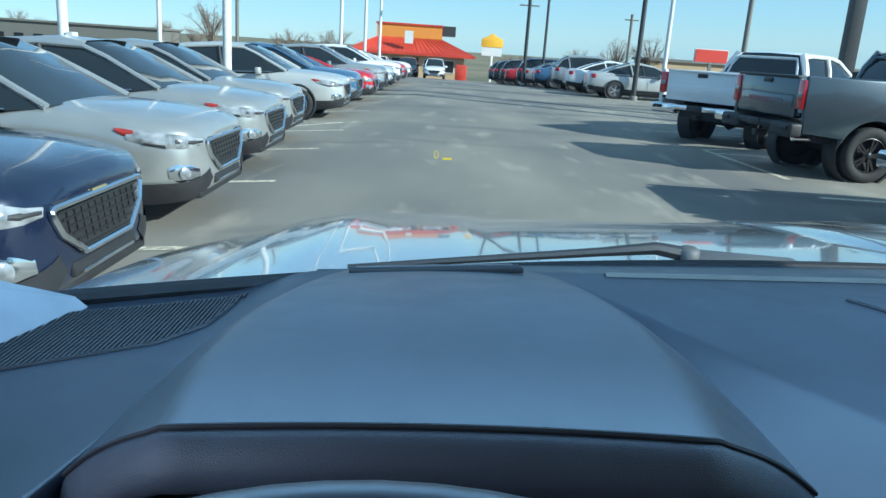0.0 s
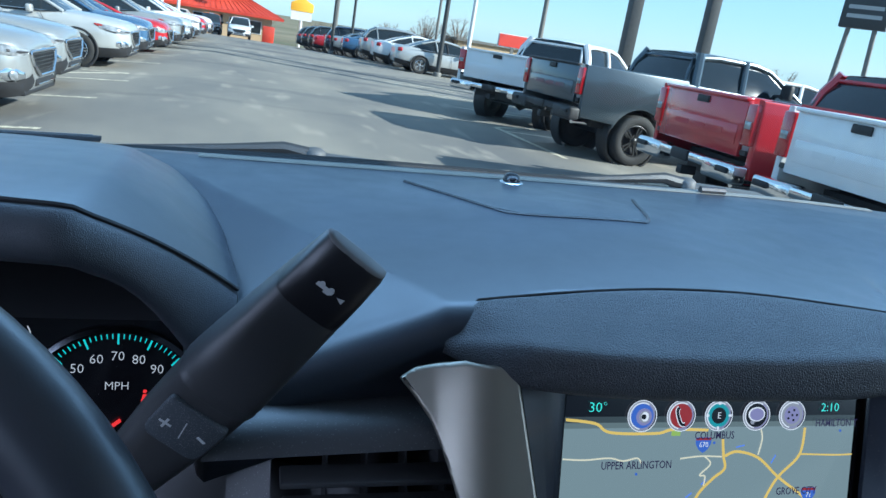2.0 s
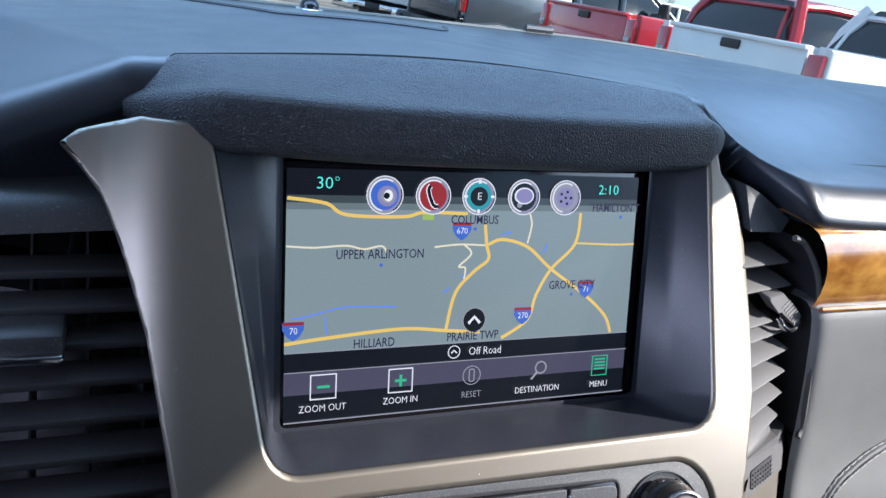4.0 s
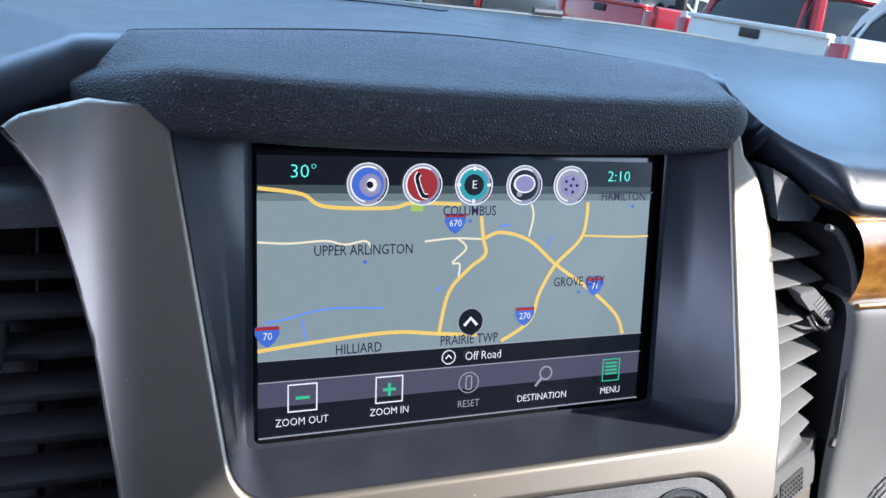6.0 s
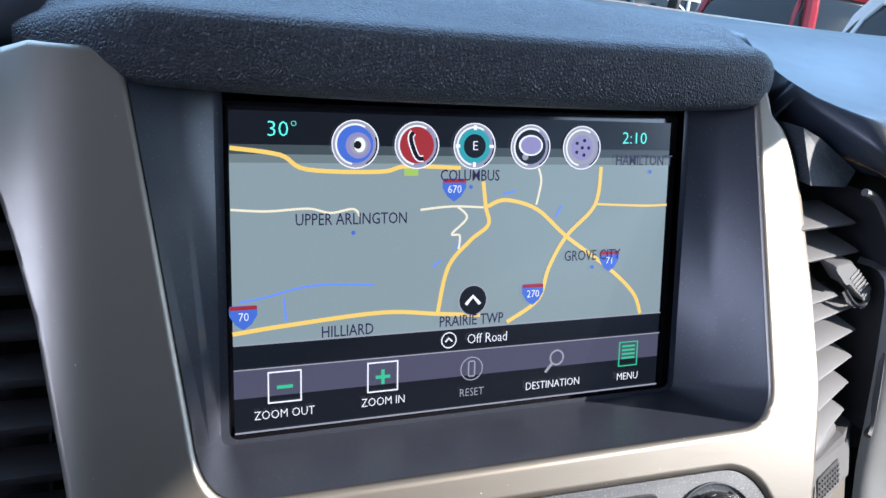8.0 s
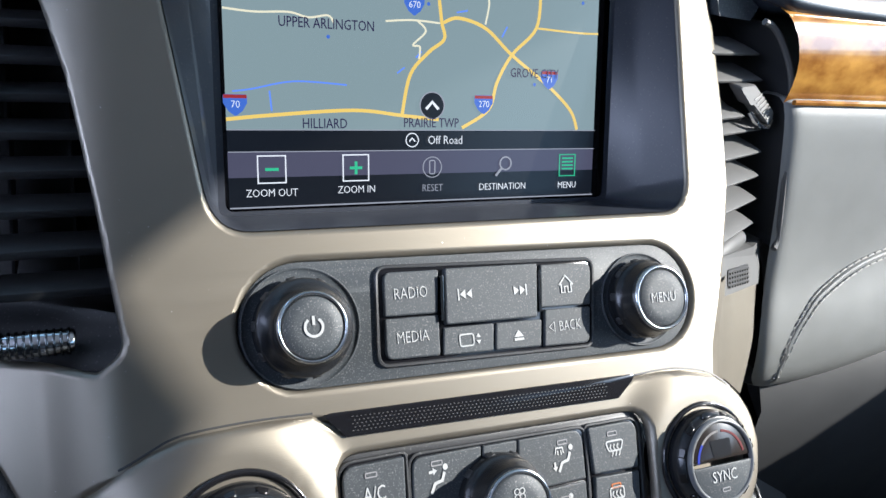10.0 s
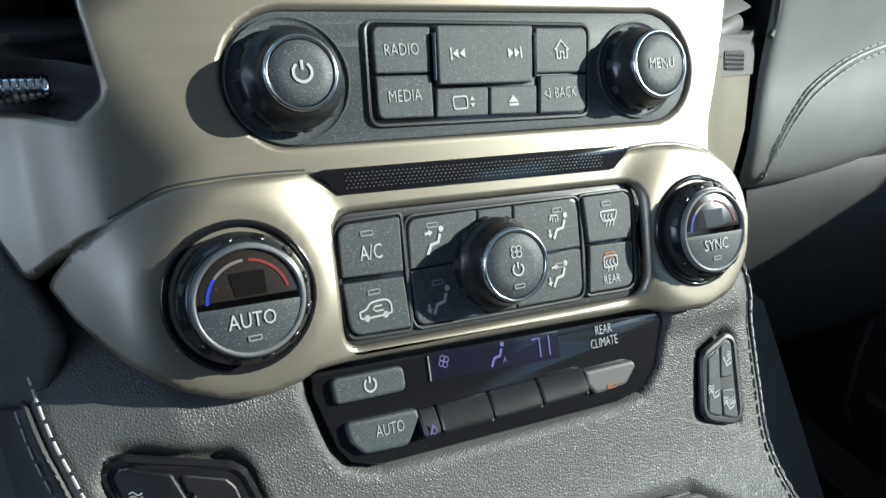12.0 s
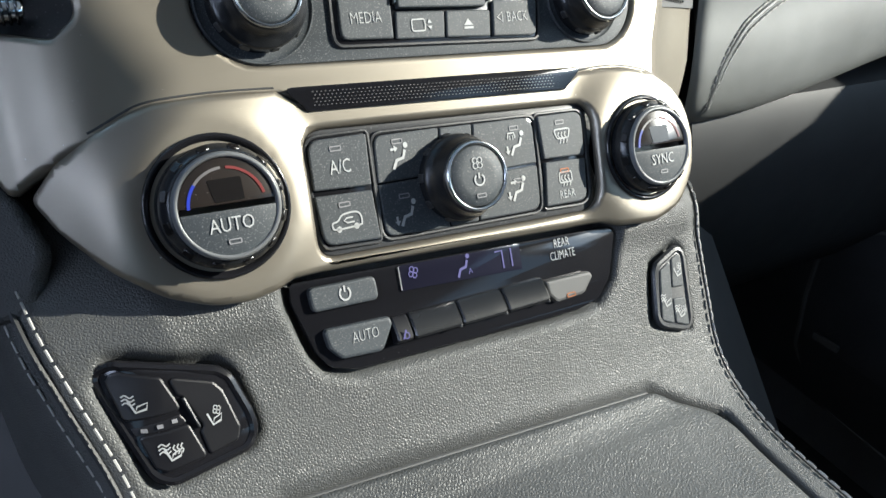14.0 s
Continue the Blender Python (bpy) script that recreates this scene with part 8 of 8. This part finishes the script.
def pole(x, y, h, r, mat, label, head=True, square=False):
    p_ = thing("light_pole", label, "light pole", lot_pose(x, y), "light poles")
    part("mast", box(r * 2, r * 2, h, pose(0, 0, h / 2), r * 0.15) if square else tube([(0, 0, 0), (0, 0, h * 0.5), (0, 0, h)], [r, r * 0.9, r * 0.7], 12), mat, p_)
    part("foot", lathe([(r * 1.7, 0), (r * 1.7, 0.12), (r * 1.5, 0.18), (0, 0.18)], 16), POLEG, p_, "concrete foot")
    if head:
        part("lamp_head", box(1.2, 0.35, 0.14, pose(0, 0, h), 0.04), mat, p_)
    return p_


pole(-4.75, 14.5, 8.5, 0.085, POLEW, "pale painted steel light pole")
s_ = pole(-6.1, 11.0, 8.5, 0.075, POLEW, "pale painted steel light pole with a box")
part("box_on_pole", box(0.10, 0.16, 0.34, pose(0.12, 0, 1.62)), POLEW, s_)
pole(-9.2, 23.0, 9.0, 0.07, POLEW, "pale painted steel light pole")
pole(-6.3, 40.5, 9.0, 0.10, POLEW, "pale painted steel light pole")
pole(-5.6, 45.5, 9.0, 0.10, POLEW, "pale painted steel light pole")
pole(-5.2, 50.5, 9.0, 0.10, POLEW, "pale painted steel light pole")
pole(6.9, 30.8, 9.5, 0.10, POLED, "dark painted steel light pole")
pole(3.4, 41.0, 9.5, 0.085, POLED, "dark painted steel light pole")
pole(4.9, 45.5, 9.5, 0.085, POLED, "dark painted steel light pole")
pole(10.5, 40.0, 9.0, 0.12, POLEW, "pale painted tall light pole")
pole(11.1, 31.0, 9.0, 0.11, POLEG, "weathered grey wooden pole", False)
pole(9.35, 19.3, 9.0, 0.16, POLED, "tall dark square sign column", False, True)
pole(12.2, 20.2, 9.0, 0.16, POLED, "tall dark square sign column", False, True)
up_ = thing("utility_pole", "grey wooden utility pole with cross arms", "utility pole", lot_pose(9.4, 105))
part("mast", tube([(0, 0, 0), (0, 0, 12.5)], 0.22, 10), POLEG, up_)
for z in (10.2, 11.6):
    part("cross_arm", box(2.6, 0.15, 0.18, pose(0, 0, z)), POLEG, up_)
for x, y in ((22, 100), (-22, 78), (-36, 60)):
    u_ = thing("utility_pole", "distant grey wooden utility pole", "utility pole", lot_pose(x, y))
    part("mast", tube([(0, 0, 0), (0, 0, 9.5)], 0.18, 8), POLEG, u_)
    part("cross_arm", box(1.8, 0.15, 0.16, pose(0, 0, 8.8)), POLEG, u_)
wire = part("overhead_cable", tube([LOT @ Vector((9.4 + (60 - 9.4) * f, 105 - 60 * f, 9.0 + 18 * f * f - 6 * f)) for f in [i / 20 for i in range(21)]], 0.035, 5), POLED)
tagged(wire, "black overhead cable sagging between poles", "cable")
bs = thing("dealer_sign", "dark box sign on two steel legs", "sign", lot_pose(21.2, 24.7, 40))
part("sign_box", box(0.35, 1.6, 1.2, pose(0, 0, 4.95), 0.03), POLED, bs)
for k in (-0.22, 0.10):
    part("sign_bar", box(0.37, 1.2, 0.14, pose(0, 0, 5.0 + k)), LEGEND, bs)
for y in (-0.45, 0.45):
    part("leg", tube([(0, y * 1.4, 0), (0, y, 4.4)], 0.09, 8), POLEG, bs)

# ---- the restaurant ----
m = Mat("red_metal_roof", (0.50, 0.045, 0.02), 0.45)
m.base(m.noise(0.8, 3), 0.3, 0.7, (0.42, 0.035, 0.018), (0.56, 0.06, 0.03))
REDROOF = m.m
STUCCO_O = plastic("orange_stucco", (0.62, 0.24, 0.04), 0.85, 0.004, 30)
STUCCO_T = plastic("tan_stucco", (0.46, 0.33, 0.20), 0.85, 0.004, 30)
rest = thing("restaurant", "low restaurant with a red hipped roof and orange parapet", "restaurant", lot_pose(-5.0, 85))
part("wall", box(11.8, 9, 3.0, pose(0, 4.5, 1.5)), STUCCO_T, rest, "tan stucco wall")
rf = bmesh.new()
EV = [(-7.1, -1.0), (7.1, -1.0), (7.1, 10), (-7.1, 10)]
TP = [(-3.9, 1.8), (3.4, 1.8), (3.4, 7.5), (-3.9, 7.5)]
part("roof", loft([[(x, y, 2.35) for x, y in EV], [(x, y, 2.60) for x, y in EV], [(x, y, 4.15) for x, y in TP]], True, True), REDROOF, rest, "red standing-seam hipped roof", smooth=False)
for i in range(24):
    f = (i + 0.5) / 24
    part("roof_seam", tube([(-7.1 + 14.2 * f, -1.0, 2.63), (-3.9 + 7.3 * f, 1.8, 4.18)], 0.03, 4), REDROOF, rest)
part("parapet", box(7.2, 5.6, 1.6, pose(-0.3, 4.6, 4.75)), STUCCO_O, rest, "orange stucco parapet")
part("parapet_cap", box(7.5, 5.9, 0.18, pose(-0.3, 4.6, 5.60)), REDROOF, rest)
part("roof_unit", box(1.6, 1.6, 1.1, pose(4.0, 3.0, 5.1)), POLED, rest, "dark rooftop unit")
for x in (-5.0, -3.2, -1.4, 2.2, 4.2):
    w_ = part("window", box(1.2, 0.10, 1.2, pose(x, -0.03, 1.35)), CARGLASS, rest, "dark window")
    part("window_frame", box(1.36, 0.06, 1.36, pose(x, -0.01, 1.35)), POLEW, w_)
d_ = part("door", box(1.0, 0.10, 2.1, pose(0.4, -0.03, 1.05)), CARGLASS, rest)
part("sign_panel", box(0.9, 0.3, 1.3, pose(-0.2, -0.8, 4.2)), POLEW, rest)
part("red_kiosk", box(1.2, 0.8, 1.7, pose(5.6, -2.5, 0.85), 0.1), REDROOF, rest)
sg = thing("restaurant_sign", "yellow and white roadside sign on a post", "sign", lot_pose(4.1, 90))
part("post", tube([(0, 0, 0), (0, 0, 3.0)], 0.16, 8), POLEW, sg)
part("yellow_panel", moved(flat(rpoly([(-1.25, 0), (1.25, 0), (1.25, 0.9), (0.5, 1.25), (0, 1.6), (-0.5, 1.25), (-1.25, 0.9)], 0.2, 4), (), 0.3, 0.05), pose(0, 0.1, 3.9, 90, 0, 0)), Mat("sign_yellow", (0.75, 0.42, 0.03), 0.5).m, sg)
part("white_panel", box(2.3, 0.28, 0.9, pose(0, 0, 3.4)), POLEW, sg)
part("sign_bar", box(1.7, 0.32, 0.22, pose(0, 0, 4.5)), REDROOF, sg)

# low buildings and a red banner to the right
for x, y, w, h, mt_, lb_ in ((30, 88, 16, 3.6, STUCCO_T, "low tan shop building far off"), (52, 95, 22, 4.2, POLEW, "low white shop building far off"), (-60, 120, 30, 4.0, POLEG, "low grey building far off"), (18, 118, 12, 3.4, STUCCO_O, "low brick-coloured building far off")):
    b_ = thing("far_building", lb_, "building", lot_pose(x, y), "far buildings")
    part("wall", box(w, 8, h, pose(0, 4, h / 2)), mt_, b_)
    part("roof", box(w + 0.6, 8.6, 0.3, pose(0, 4, h + 0.15)), POLEG, b_)
    for k in range(int(w / 3)):
        part("window", box(1.4, 0.1, 1.3, pose(-w / 2 + 1.8 + 3 * k, -0.03, 1.6)), CARGLASS, b_)
bn = thing("banner_sign", "red and white shop sign far off", "sign", lot_pose(25.4, 78))
part("panel", box(3.2, 0.2, 1.2, pose(0, 0, 4.0)), Mat("banner_red", (0.60, 0.05, 0.03), 0.5).m, bn)
part("panel_edge", box(3.4, 0.15, 1.4, pose(0, 0.05, 4.0)), POLEW, bn)
part("post", box(0.3, 0.2, 3.5, pose(0, 0.1, 1.75)), POLEG, bn)

# ---- bare winter trees along the far edge ----
BARK = plastic("bare_twigs", (0.16, 0.125, 0.10), 0.9, 0.002, 40)


def tree(x, y, h, spread):
    rng = random.Random(int(x * 13 + y * 7))
    t = thing("bare_tree", "leafless brown winter tree far off", "tree", lot_pose(x, y), "bare trees")
    part("trunk", tube([(0, 0, 0), (0.1, 0, h * 0.35), (0, 0, h * 0.6)], [h * 0.03, h * 0.022, h * 0.01], 7), BARK, t)
    limbs = bmesh.new()
    twigs = bmesh.new()
    for i in range(18):
        a = rng.uniform(0, 6.28)
        z0 = h * rng.uniform(0.12, 0.45)
        f = rng.uniform(0.3, 1)
        e = Vector((math.cos(a) * spread * f, math.sin(a) * spread * f, h * (1.02 - 0.45 * f * f) * rng.uniform(0.8, 1.0)))
        s0 = Vector((0, 0, z0))
        mid_ = s0.lerp(e, 0.5) + Vector((0, 0, h * 0.04))
        tube([s0, mid_, e], [h * 0.012, h * 0.008, h * 0.003], 5, limbs)
        for k in range(44):
            p = s0.lerp(e, rng.uniform(0.3, 1.02)) + Vector((rng.gauss(0, 1), rng.gauss(0, 1), rng.gauss(0, 1))) * h * 0.03
            d = Vector((rng.uniform(-1, 1), rng.uniform(-1, 1), rng.uniform(-0.2, 1))).normalized() * h * rng.uniform(0.05, 0.12)
            w_ = d.orthogonal().normalized() * h * 0.0035
            twigs.faces.new([twigs.verts.new(p + w_), twigs.verts.new(p - w_), twigs.verts.new(p + d)])
    part("limbs", limbs, BARK, t)
    part("crown", twigs, BARK, t, "", False)


rng = random.Random(4)
for i in range(34):
    tree(-80 + i * 5.4 + rng.uniform(-2, 2), rng.uniform(120, 160), rng.uniform(4.0, 6.6), rng.uniform(2.2, 3.4))
for x, y, h in ((-19, 60, 5.0), (-11.5, 75, 4.6), (15, 95, 5.0), (19, 92, 6.2), (22.5, 90, 6.8), (45, 60, 5), (52, 56, 5)):
    tree(x, y, h, h * 0.5)

# ---- the outside of the car that carries the camera ----
shell = thing("car_shell", "silver outer shell and wheels of the car", "car body")
part("roof_skin", loft([[(-0.05 + 0.93 * t, y, 1.905 + 0.035 * (1 - t * t) - 0.05 * max(0, (y + 0.25) / 0.25)) for t in np.linspace(-1, 1, 13)] for y in (-3.05, -2.5, -1.5, -0.6, -0.25, -0.02)], False), CARPAINT, shell)
for s in (1, -1):
    xs_o = -0.05 + 0.96 * s
    part("side_skin", loft([[(xs_o + 0.05 * s * math.sin(math.pi * (z - 0.35) / 1.1), y, z) for z in (0.35, 0.50, 0.65, 0.80, 0.92, 0.98)] for y in (-3.05, -2.0, -1.0, 0.0, 0.45, 1.2, 1.75)], False), CARPAINT, shell)
    for y in (-2.1, 1.05):
        gz = 0.041 - 0.044 * xs_o - 0.014 * y
        hold = part("wheel_hub", lathe([(0, -0.02), (0.10, -0.02), (0.10, 0.02), (0, 0.02)], 16, pose(xs_o, y, gz + 0.40, 0, 90, 0)), BLACKT, shell)
        part("tyre", lathe([(0.26, -0.13), (0.37, -0.13), (0.40, -0.10), (0.40, 0.10), (0.37, 0.13), (0.26, 0.13)], 40, pose(xs_o, y, gz + 0.40, 0, 90, 0)), RUBBER, hold, "black tyre")
        part("rim", lathe([(0.27, 0.12 * s), (0.24, 0.10 * s), (0.08, 0.11 * s), (0, 0.12 * s)], 40, pose(xs_o, y, gz + 0.40, 0, 90, 0)), RIMM, hold, "alloy rim")
part("underbody", box(1.6, 4.6, 0.14, pose(-0.05, -0.7, 0.44)), BLACKT, shell)
